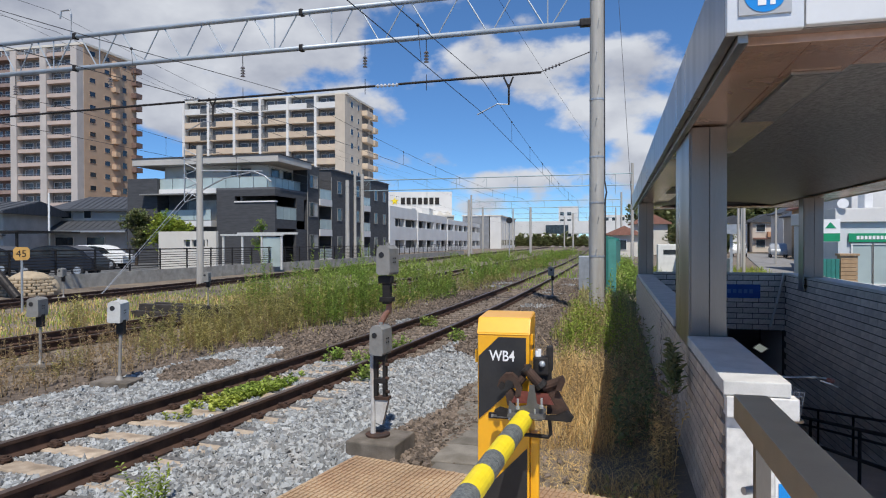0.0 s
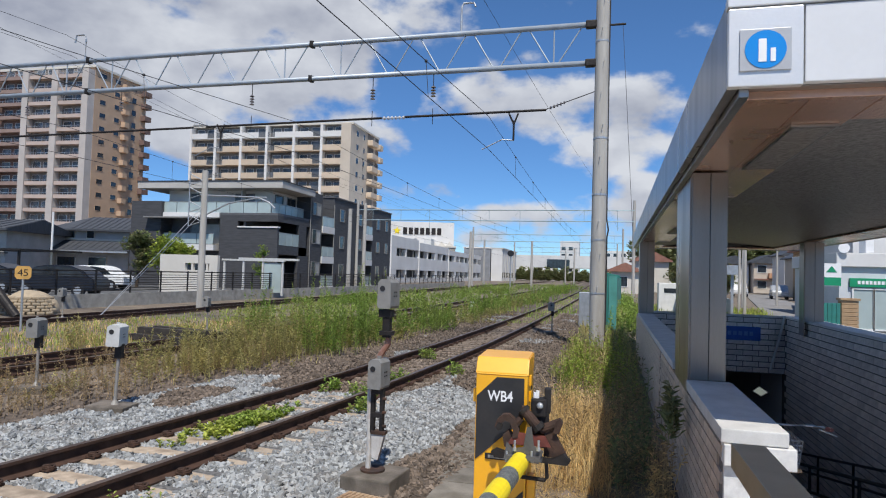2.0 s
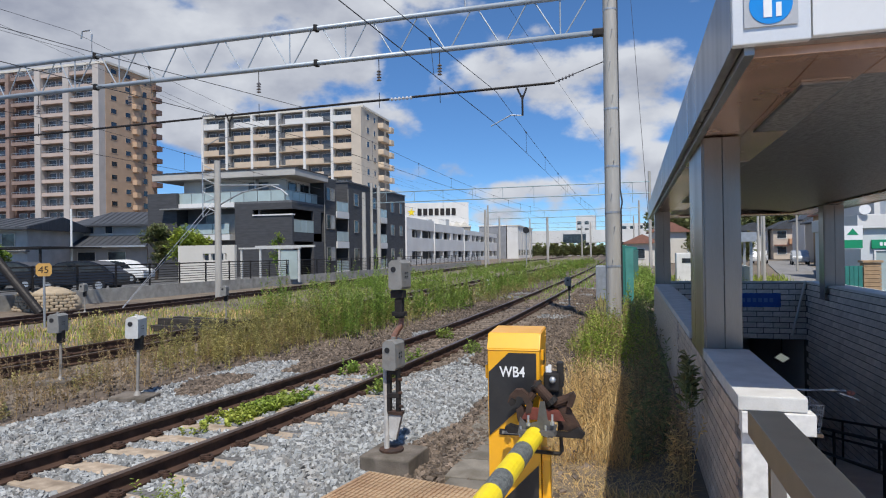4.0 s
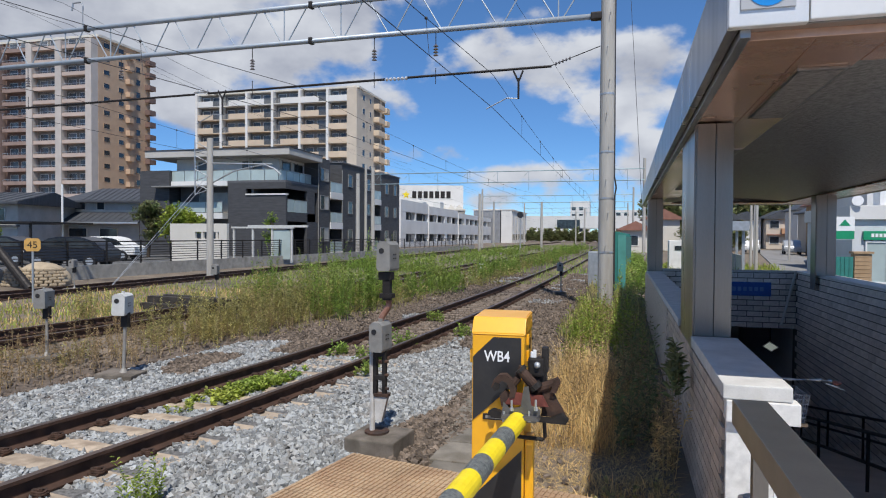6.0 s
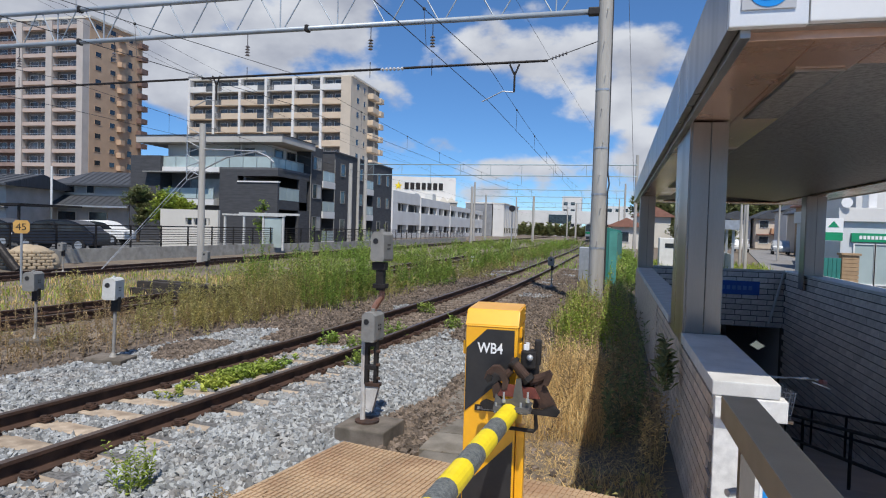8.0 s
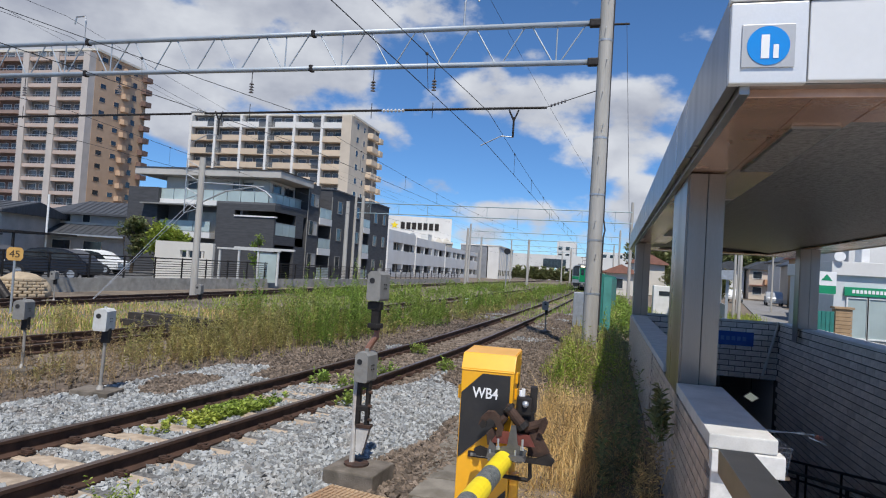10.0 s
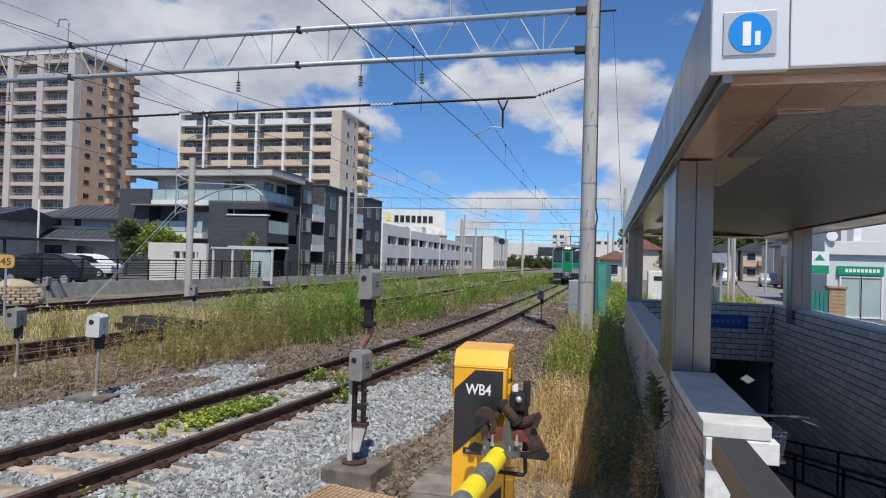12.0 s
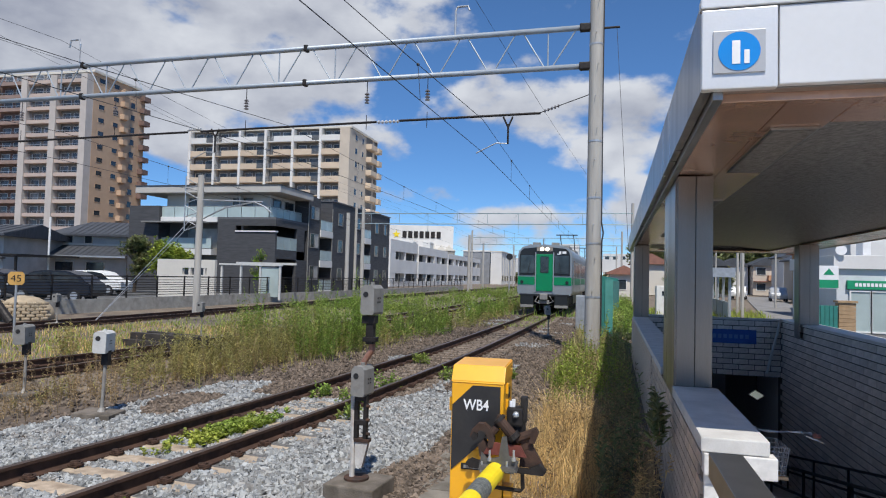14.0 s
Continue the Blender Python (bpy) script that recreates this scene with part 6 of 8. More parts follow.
M["train_green"] = mat("train_green", (0.0, 0.22, 0.085), 0.4, var=0.05, scale=2, bump=0)
M["train_black"] = mat("train_black", (0.02, 0.022, 0.024), 0.35, var=0.1, scale=2, bump=0)
M["lamp_glow"] = mat("lamp_glow", (1, 0.9, 0.7), 0.3, var=0, bump=0, emit=(1.0, 0.86, 0.6), power=4.0)


def train_car(front, name, label):
    """A car 20 m long; the front end is at local y = 0, facing -y."""
    t = thing(name, pose(0, 0, 0), label, "train car", "train cars")
    w, zb, zt = 1.42, 0.95, 3.62
    out = [(-w + 0.06, zb), (w - 0.06, zb), (w, zb + 0.12), (w, 3.0), (w - 0.05, 3.25), (w - 0.25, 3.47), (w - 0.6, 3.58), (0, zt), (-w + 0.6, 3.58), (-w + 0.25, 3.47), (-w + 0.05, 3.25), (-w, 3.0), (-w, zb + 0.12)]
    bm = BM()
    prism(bm, out, 0.0, 19.6)
    part("body", bm, "train_steel", t, "silver steel body")
    if front:
        bm = BM()
        prism(bm, [(-w + 0.09, 1.98), (w - 0.09, 1.98), (w - 0.09, 3.0), (w - 0.14, 3.22), (w - 0.32, 3.4), (0, 3.5), (-w + 0.32, 3.4), (-w + 0.14, 3.22), (-w + 0.09, 3.0)], -0.03, 0.0)
        part("front_mask", bm, "train_black", t, "black front mask")
        for s in (-1, 1):
            bm = BM()
            a, b = sorted((s * 0.52, s * 1.27))
            box(bm, a, b, -0.045, -0.03, 2.08, 3.05, 0.02)
            wd = part("windscreen", bm, "glass_dark", t)
            bm = BM()
            rod(bm, (s * 0.9, -0.05, 2.05), (s * 0.75, -0.055, 2.7), 0.012, seg=5)
            part("wiper", bm, "iron", wd)
            bm = BM()
            a, b = sorted((s * 0.5, s * (w - 0.02)))
            box(bm, a, b, -0.025, 0.0, 1.48, 1.9)
            part("green_band", bm, "train_green", t, "green band")
            bm = BM()
            rod(bm, (s * 1.18, -0.05, 1.62), (s * 1.18, 0.0, 1.62), 0.09, seg=14)
            part("tail_lamp", bm, "train_black", t)
            bm = BM()
            rod(bm, (s * 0.14, -0.06, 3.37), (s * 0.14, -0.02, 3.37), 0.1, seg=16)
            part("headlight", bm, "lamp_glow", t, "glowing headlight")
            bm = BM()
            box(bm, s * 0.47 - 0.025, s * 0.47 + 0.025, -0.07, -0.02, 1.1, 3.2)
            part("gangway_rail", bm, "galv", t)
        bm = BM()
        box(bm, -0.44, 0.44, -0.06, -0.02, 1.15, 3.1, 0.03)
        dr = part("front_door", bm, "train_green", t, "green end door")
        bm = BM()
        box(bm, -0.22, 0.22, -0.075, -0.06, 2.12, 2.98, 0.02)
        part("door_window", bm, "glass_dark", dr)
        bm = BM()
        box(bm, -0.42, 0.42, -0.055, -0.03, 3.25, 3.5, 0.02)
        part("headlight_panel", bm, mat("lamp_panel", (0.3, 0.26, 0.22), 0.5, var=0.05, bump=0), t)
        bm = BM()
        box(bm, 0.75, 0.86, -0.05, -0.03, 3.1, 3.26)
        box(bm, 0.66, 0.78, -0.05, -0.03, 3.08, 3.13)
        box(bm, 0.92, 1.12, -0.05, -0.03, 3.14, 3.26)
        part("emblem", bm, "white", t, "white emblem shapes")
        bm = BM()
        box(bm, -1.25, -0.55, -0.05, 0.25, 0.35, 0.95, 0.04)
        box(bm, 0.55, 1.25, -0.05, 0.25, 0.35, 0.95, 0.04)
        box(bm, -1.3, 1.3, -0.06, 0.1, 0.88, 1.0, 0.03)
        part("skirt", bm, "train_black", t)
        for s in (-1, 1):
            bm = BM()
            box(bm, s * 0.9 - 0.35, s * 0.9 + 0.35, -0.1, -0.06, 0.28, 0.42, 0.02)
            part("plough", bm, "head_grey", t)
        bm = BM()
        box(bm, -0.2, 0.2, -0.35, 0.1, 0.7, 1.02, 0.05)
        box(bm, -0.28, 0.28, -0.2, 0.1, 0.5, 0.68, 0.03)
        bent(bm, [(-0.3, -0.1, 0.9), (-0.45, -0.2, 0.6), (-0.2, -0.2, 0.5)], 0.03)
        bent(bm, [(0.3, -0.1, 0.9), (0.5, -0.2, 0.62), (0.2, -0.2, 0.5)], 0.03)
        part("coupler", bm, "head_grey", t, "grey coupler")
        bm = BM()
        for s in (-0.5, 0.5):
            box(bm, s - 0.2, s + 0.2, 0.5, 0.9, 3.6, 3.75)
        rod(bm, (-0.1, 0.3, 3.6), (-0.1, 0.3, 3.95), 0.03)
        part("roof_horn", bm, "head_grey", t)
    for s in (-1, 1):
        for k, y in enumerate((1.1, 7.6, 14.0)):
            bm = BM()
            box(bm, s * w - 0.012, s * w + 0.012, y, y + 1.1, 1.1, 2.95, 0.01)
            d = part("side_door", bm, "train_steel", t)
            bm = BM()
            box(bm, s * w - 0.018, s * w + 0.018, y + 0.2, y + 0.9, 1.95, 2.8)
            part("door_window", bm, "glass_dark", d)
        for y in (2.8, 4.5, 6.0, 9.2, 10.8, 12.4, 15.6, 17.2, 18.4):
            bm = BM()
            box(bm, s * w - 0.012, s * w + 0.012, y, y + 1.2, 1.9, 2.8, 0.01)
            part("side_window", bm, "glass_dark", t)
        bm = BM()
        box(bm, s * w - 0.01, s * w + 0.01, 0.1, 19.5, 1.5, 1.85)
        part("side_band", bm, "train_green", t, "green side stripe")
    bm = BM()
    box(bm, -1.2, 1.2, 4.5, 15, 0.35, 0.95, 0.05)
    part("underfloor_box", bm, "train_black", t)
    for y in (3.0, 16.6):
        bm = BM()
        box(bm, -1.15, 1.15, y - 1.5, y + 1.5, 0.38, 0.8, 0.05)
        bg = part("bogie", bm, "iron", t)
        for yy in (y - 1.05, y + 1.05):
            for s in (-1, 1):
                bm = BM()
                rod(bm, (s * 0.5, yy, 0.43), (s * 0.62, yy, 0.43), 0.43, seg=20)
                part("wheel", bm, "rusty", bg)
    for y in (5, 11):
        bm = BM()
        box(bm, -0.9, 0.9, y, y + 3, 3.6, 3.85, 0.05)
        part("roof_unit", bm, "head_grey", t)
    bm = BM()
    for z0, z1, ya, yb in ((3.65, 4.3, 15.5, 16.6), (4.3, 5.1, 16.6, 15.2)):
        rod(bm, (-0.5, ya, z0), (-0.5, yb, z1), 0.03)
        rod(bm, (0.5, ya, z0), (0.5, yb, z1), 0.03)
    rod(bm, (-0.8, 15.2, 5.15), (0.8, 15.2, 5.15), 0.04)
    part("pantograph", bm, "iron", t)
    return t


# y of the train's front at each time
TRAIN_Y = [(0.0, 300.0), (3.0, 238.0), (6.0, 176.0), (9.0, 114.0), (10.0, 95.5), (11.3, 75.0), (12.0, 63.0), (12.5, 55.0), (13.2, 44.6), (14.0, 34.6)]


def motions():
    rows_a, rows_b = [], []
    t = 0.0
    while t <= 14.001:
        y = interp(TRAIN_Y, t)
        rows_a.append((t, at_track(TRACK_1, y)))
        rows_b.append((t, at_track(TRACK_1, y + 20.2)))
        t += 0.5
    walk(TRAIN[0], rows_a)
    walk(TRAIN[1], rows_b)


# ---- wall tiles, ramp fittings ----
def build_tiles():
    def get(name):
        return bpy.data.objects[name]
    w, h = 0.235, 0.075
    bm = BM()
    box(bm, -w / 2 + 0.005, w / 2 - 0.005, -0.012, 0.004, -h / 2 + 0.005, h / 2 - 0.005, 0.0)
    me = mesh_of(bm, "tile", M["tile"])
    m = pose(0.03, 5.5, -0.2, 0, 0, -90)
    wl = get("wall_left")
    for r in range(14):
        for c in range(20):
            t = new("tile", me)
            t.parent = wl
            t.matrix_local = m @ pose((c + (0.5 if r % 2 else 0.0)) * w + 0.12, 0, (r + 0.5) * h)
    bm = BM()
    tile_field(bm, 14, 37, pose(0.03, 14.3, -0.2, 0, 0, -90), w, h, w - 0.01, h - 0.01, 0.012)
    tagged(part("far_tiles", bm, "tile", wl), kind="stuff")
    w, h = 0.36, 0.135
    bm = BM()
    box(bm, -w / 2 + 0.009, w / 2 - 0.009, -0.014, 0.004, -h / 2 + 0.011, h / 2 - 0.011, 0.0)
    me = mesh_of(bm, "tile", M["tile_in"])
    wb = get("wall_back")
    for r in range(10):
        for c in range(9):
            t = new("tile", me)
            t.parent = wb
            t.matrix_local = pose(0.29, WELL_BACK, -0.45) @ pose((c + (0.5 if r % 2 else 0.1)) * w + 0.1, 0, (r + 0.5) * h)
    wr = get("wall_right")
    m = pose(WELL_R, WELL_BACK, -0.72, 0, 0, -90)
    for r in range(12):
        for c in range(24):
            t = new("tile", me)
            t.parent = wr
            t.matrix_local = m @ pose((c + (0.5 if r % 2 else 0.0)) * w + 0.18, 0, (r + 0.5) * h)
    bm = BM()
    tile_field(bm, 12, 20, m @ pose(24 * w + 0.18, 0, 0), w, h, w - 0.018, h - 0.022, 0.014)
    tile_field(bm, 18, 44, m @ pose(0.18, 0, -18 * h), w, h, w - 0.018, h - 0.022, 0.014)
    tagged(part("far_tiles", bm, "tile_in", wr), kind="stuff")


def build_ramp_things():
    S = SHELTER
    s = thing("wall_sign", S @ pose(1.82, WELL_BACK - 0.02, 0.5), "blue wall sign with a row of worn pale marks", "sign")
    bm = BM()
    box(bm, 0, 1.12, -0.03, 0, -0.17, 0.17, 0.005)
    part("board", bm, "blue_sign", s)
    for i in range(7):
        bm = BM()
        box(bm, 0.12 + i * 0.125, 0.2 + i * 0.125, -0.034, -0.03, -0.05, 0.05)
        part("mark", bm, "pale_blue", s)
    p = thing("striped_pole", S, "thin white pole leaning in the wall corner", "pole")
    bm = BM()
    rod(bm, (3.47, WELL_BACK - 0.1, 0.97), (3.16, WELL_BACK - 0.1, -0.35), 0.032, seg=8)
    part("shaft", bm, "white_paint", p)
    # flat steel rail at the entrance
    n = thing("notice_plate", pose(0.845, 3.37, 0.28, 0, 0, 4), "small white notice plate with blue marks", "sign")
    bm = BM()
    box(bm, -0.05, 0.09, -0.01, 0, 0, 0.32, 0.003)
    part("plate", bm, "white", n)
    bm = BM()
    rod(bm, (-0.02, 0.0, 0.2), (-0.14, -0.2, 0.2), 0.01, seg=8)
    part("bracket", bm, "galv", n)
    for z in (0.03, 0.17):
        bm = BM()
        box(bm, -0.035, 0.03, -0.013, -0.01, z, z + 0.11)
        part("mark", bm, "sign_blue", n)
    r = thing("entrance_rail", pose(0.62, 3.42, 0, 0, 0, -0.8), "brushed steel box rail beside the entrance", "handrail")
    bm = BM()
    box(bm, 0.0, 0.155, -3.6, 0.0, 0.85, 0.97, 0.004)
    part("top_rail", bm, "steel_dark", r)
    for y in (-0.25, -1.9, -3.4):
        bm = BM()
        box(bm, 0.045, 0.11, y - 0.03, y + 0.03, -0.2, 0.86, 0.004)
        part("post", bm, "steel", r)
    bm = BM()
    rod(bm, (0.06, -0.14, 0.55), (0.015, -0.17, 0.55), 0.02, 0.018, 12)
    part("knob", bm, "galv", r)
    # dark hand rails down the ramp
    for v in (2.15, 3.3):
        g = thing("ramp_rail", S, "dark tubular hand rail going down the ramp", "handrail", "ramp hand rails")
        for dz in (0.85, 0.5):
            bm = BM()
            rod(bm, (v, 1.2, -0.5 + dz), (v, 13.0, -2.85 + dz), 0.022, seg=8)
            part("rail", bm, "iron", g)
        for i in range(7):
            u = 1.3 + i * 1.9
            bm = BM()
            z = -0.5 - (u - 1.2) * 0.2
            rod(bm, (v, u, z), (v, u, z + 0.85), 0.02, seg=8)
            part("post", bm, "iron", g)
    build_sign()
    build_bike()


def build_sign():
    p = thing("pedestrian_sign", ROOF @ pose(0.155, -0.003, SOFFIT_Z + 0.165), "round blue sign with plain white shapes on a grey plate", "sign")
    bm = BM()
    box(bm, -0.108, 0.108, -0.006, 0.0, -0.096, 0.096, 0.002)
    part("plate", bm, "plate_grey", p)
    bm = BM()
    rod(bm, (0, -0.009, 0), (0, -0.006, 0), 0.087, seg=40)
    part("disc", bm, "sign_blue", p)
    bm = BM()
    box(bm, -0.03, 0.004, -0.0115, -0.0092, -0.058, 0.048, 0.001)
    part("mark", bm, "white", p)
    bm = BM()
    box(bm, 0.02, 0.042, -0.0115, -0.0092, -0.058, 0.004, 0.001)
    part("mark", bm, "white", p)


def build_bike():
    b = thing("bicycle", SHELTER @ pose(0.63, 2.35, -0.33, 0, 0, 184), "city bicycle with a wire basket parked on the ramp", "bicycle")
    def wheel(y):
        bm = BM()
        ring = [Vector((0, y + 0.32 * math.cos(a * math.tau / 24), 0.33 + 0.32 * math.sin(a * math.tau / 24))) for a in range(25)]
        bent(bm, ring, 0.02, 6)
        w = part("wheel", bm, "black_paint", b)
        bm = BM()
        for k in range(12):
            a = k * math.tau / 12
            rod(bm, (0, y, 0.33), (0, y + 0.31 * math.cos(a), 0.33 + 0.31 * math.sin(a)), 0.002, seg=4)
        part("spokes", bm, "galv", w)
    wheel(0.0)
    wheel(-1.1)
    bm = BM()
    bent(bm, [(0, -0.35, 0.85), (0, -0.4, 0.4), (0, 0.62 - 1.0, 0.3)], 0.018)
    bent(bm, [(0, -0.38, 0.32), (0, -0.12, 0.78), (0, -0.08, 1.0)], 0.02)
    bent(bm, [(0, 0.0, 0.33), (0, -0.1, 0.8)], 0.018)
    bent(bm, [(0, -1.1, 0.33), (0, -0.4, 0.35)], 0.014)
    part("frame", bm, "galv", b)
    bm = BM()
    bent(bm, [(-0.42, -0.1, 0.97), (-0.3, 0.02, 1.0), (-0.08, 0.0, 0.99), (0.12, -0.1, 1.0), (0.2, -0.24, 0.97)], 0.012)
    part("handlebar", bm, "galv", b)
    for s in (-1, 1):
        bm = BM()
        rod(bm, (s * 0.3 - 0.1, -0.06 - 0.1 * s, 0.985), (s * 0.36 - 0.1, -0.15 - 0.1 * s, 0.965), 0.018, seg=8)
        part("grip", bm, "grip", b, "brown grip")
        bm = BM()
        bent(bm, [(s * 0.2 - 0.1, 0.04 - 0.1 * s, 1.0), (s * 0.29 - 0.1, 0.03 - 0.1 * s, 0.97), (s * 0.37 - 0.1, -0.07 - 0.1 * s, 0.93)], 0.006, 5)
        part("brake_lever", bm, "galv", b)
    # wire basket
    bm = BM()
    for k in range(7):
        z = 0.74 + k * 0.033
        g = 0.11 + k * 0.005
        bent(bm, [(-g, 0.0, z), (g, 0.0, z), (g, 0.3, z), (-g, 0.3, z), (-g, 0.0, z)], 0.003, 4)
    for k in range(9):
        x = -0.11 + k * 0.0275
        rod(bm, (x, 0.0, 0.74), (x * 1.3, 0.0, 0.94), 0.003, seg=4)
        rod(bm, (x, 0.3, 0.74), (x * 1.3, 0.3, 0.94), 0.003, seg=4)
    for k in range(9):
        y = k * 0.0375
        for s in (-1, 1):
            rod(bm, (s * 0.11, y, 0.74), (s * 0.14, y, 0.94), 0.003, seg=4)
    part("basket", bm, "wire_light", b, "grey wire basket")
    bm = BM()
    box(bm, -0.13, 0.13, -0.02, 0.32, 0.71, 0.735, 0.004)
    part("basket_board", bm, "board", b, "tan board under the basket")
    bm = BM()
    box(bm, -0.09, 0.09, -0.6, -0.36, 0.84, 0.9, 0.03)
    part("saddle", bm, "black_paint", b)


M["yellow_dark"] = mat("yellow_dark", (0.6, 0.3, 0.05), 0.55, var=0.1, scale=8, bump=0.05)
M["clamp_grey"] = mat("clamp_grey", (0.16, 0.155, 0.15), 0.5, metal=0.5, var=0.15, scale=14, bump=0.1)
M["rusty_red"] = mat("rusty_red", (0.2, 0.05, 0.035), 0.7, var=0.2, scale=14, bump=0.2)
M["pale_blue"] = mat("pale_blue", (0.1, 0.25, 0.55), 0.5, var=0.1, bump=0)
M["plate_grey"] = mat("plate_grey", (0.5, 0.5, 0.5), 0.4, metal=0.3, var=0.05, bump=0)
M["grip"] = mat("grip", (0.22, 0.07, 0.05), 0.6, var=0.1, bump=0)
M["wall_orange"] = mat("wall_orange", (0.55, 0.3, 0.17), 0.8, var=0.1, scale=0.6, fine=10, bump=0.05)
M["asphalt_pale"] = mat("asphalt_pale", (0.26, 0.25, 0.24), 0.92, var=0.15, scale=1, fine=120, bump=0.3)
M["car_green"] = mat("car_green", (0.25, 0.4, 0.33), 0.3, var=0.05, scale=1, bump=0, coat=0.5)
M["sign_green"] = mat("sign_green", (0.01, 0.28, 0.13), 0.45, var=0.05, bump=0)
M["wall_pale"] = mat("wall_pale", (0.6, 0.63, 0.65), 0.7, var=0.06, scale=0.8, fine=12, bump=0.03)
M["brick_tan"] = mat("brick_tan", (0.42, 0.28, 0.16), 0.8, var=0.12, scale=4, fine=40, bump=0.2)
M["roof_red"] = mat("roof_red", (0.3, 0.14, 0.1), 0.7, var=0.12, scale=2, fine=20, bump=0.2)
M["bark"] = mat("bark", (0.1, 0.075, 0.055), 0.95, var=0.2, scale=8, fine=60, bump=0.5)


# ---- street beyond the shelter ----
def build_trackside():
    # lids of the cable trough between the gate machine and the detector stand
    tr = thing("cable_trough", pose(0, 0, 0), "row of weathered concrete cable trough lids", "cable trough", kind="structure")
    bm = BM()
    box(bm, -0.2, 0.2, -0.24, 0.24, -0.06, 0.0, 0.01)
    me = mesh_of(bm, "trough_lid", M["lid_concrete"])
    for k in range(9):
        y = 5.0 + k * 0.5
        l = new("trough_lid", me)
        l.parent = tr
        l.matrix_local = pose(-1.17 - (y - 5) * 0.07, y, -0.125 + random.uniform(-0.012, 0.008), random.uniform(-1, 1), random.uniform(-2, 2), -3 + random.uniform(-2, 2))
    # pile of old sleepers beyond the side track
    for k, (dx, dy, dz, a) in enumerate(((0, 0, 0.1, 78), (0.15, 0.35, 0.1, 82), (-0.1, 0.75, 0.1, 76), (0.1, 0.2, 0.26, 80), (0.2, 0.55, 0.26, 74))):
        s = thing("old_sleeper", pose(-10.5 + dx, 14.0 + dy, GROUND_Z + dz, 0, 0, a), "dark weathered timber sleeper in a pile", "sleeper", "old sleepers")
        bm = BM()
        box(bm, -0.1, 0.1, -1.05, 1.05, -0.08, 0.08, 0.01, m=pose(0, 0, 0, 0, 0, 0))
        part("timber", bm, "old_timber", s)
    # unseen plain walls added behind the viewer close the place and darken steel reflections
    for x0, x1, y, h, mt in ((-60, -22, -52, 6, "wall_cream"), (-12, 6, -56, 6, "slate_light"), (8, 40, -46, 5.5, "wall_beige")):
        bm = BM()
        box(bm, x0, x1, y - 1, y, GROUND_Z, h)
        solid("wall_street", bm, mt, "plain unseen wall added behind the viewer", kind="structure")


M["lid_concrete"] = mat("lid_concrete", (0.24, 0.215, 0.18), 0.95, var=0.2, scale=4, fine=80, bump=0.5, dirt=(0.13, 0.11, 0.08), dirt_amt=0.6, obj=0.15)
M["old_timber"] = mat("old_timber", (0.06, 0.05, 0.042), 0.9, var=0.25, scale=8, fine=60, bump=0.5, stretch=(4, 0.5, 4))


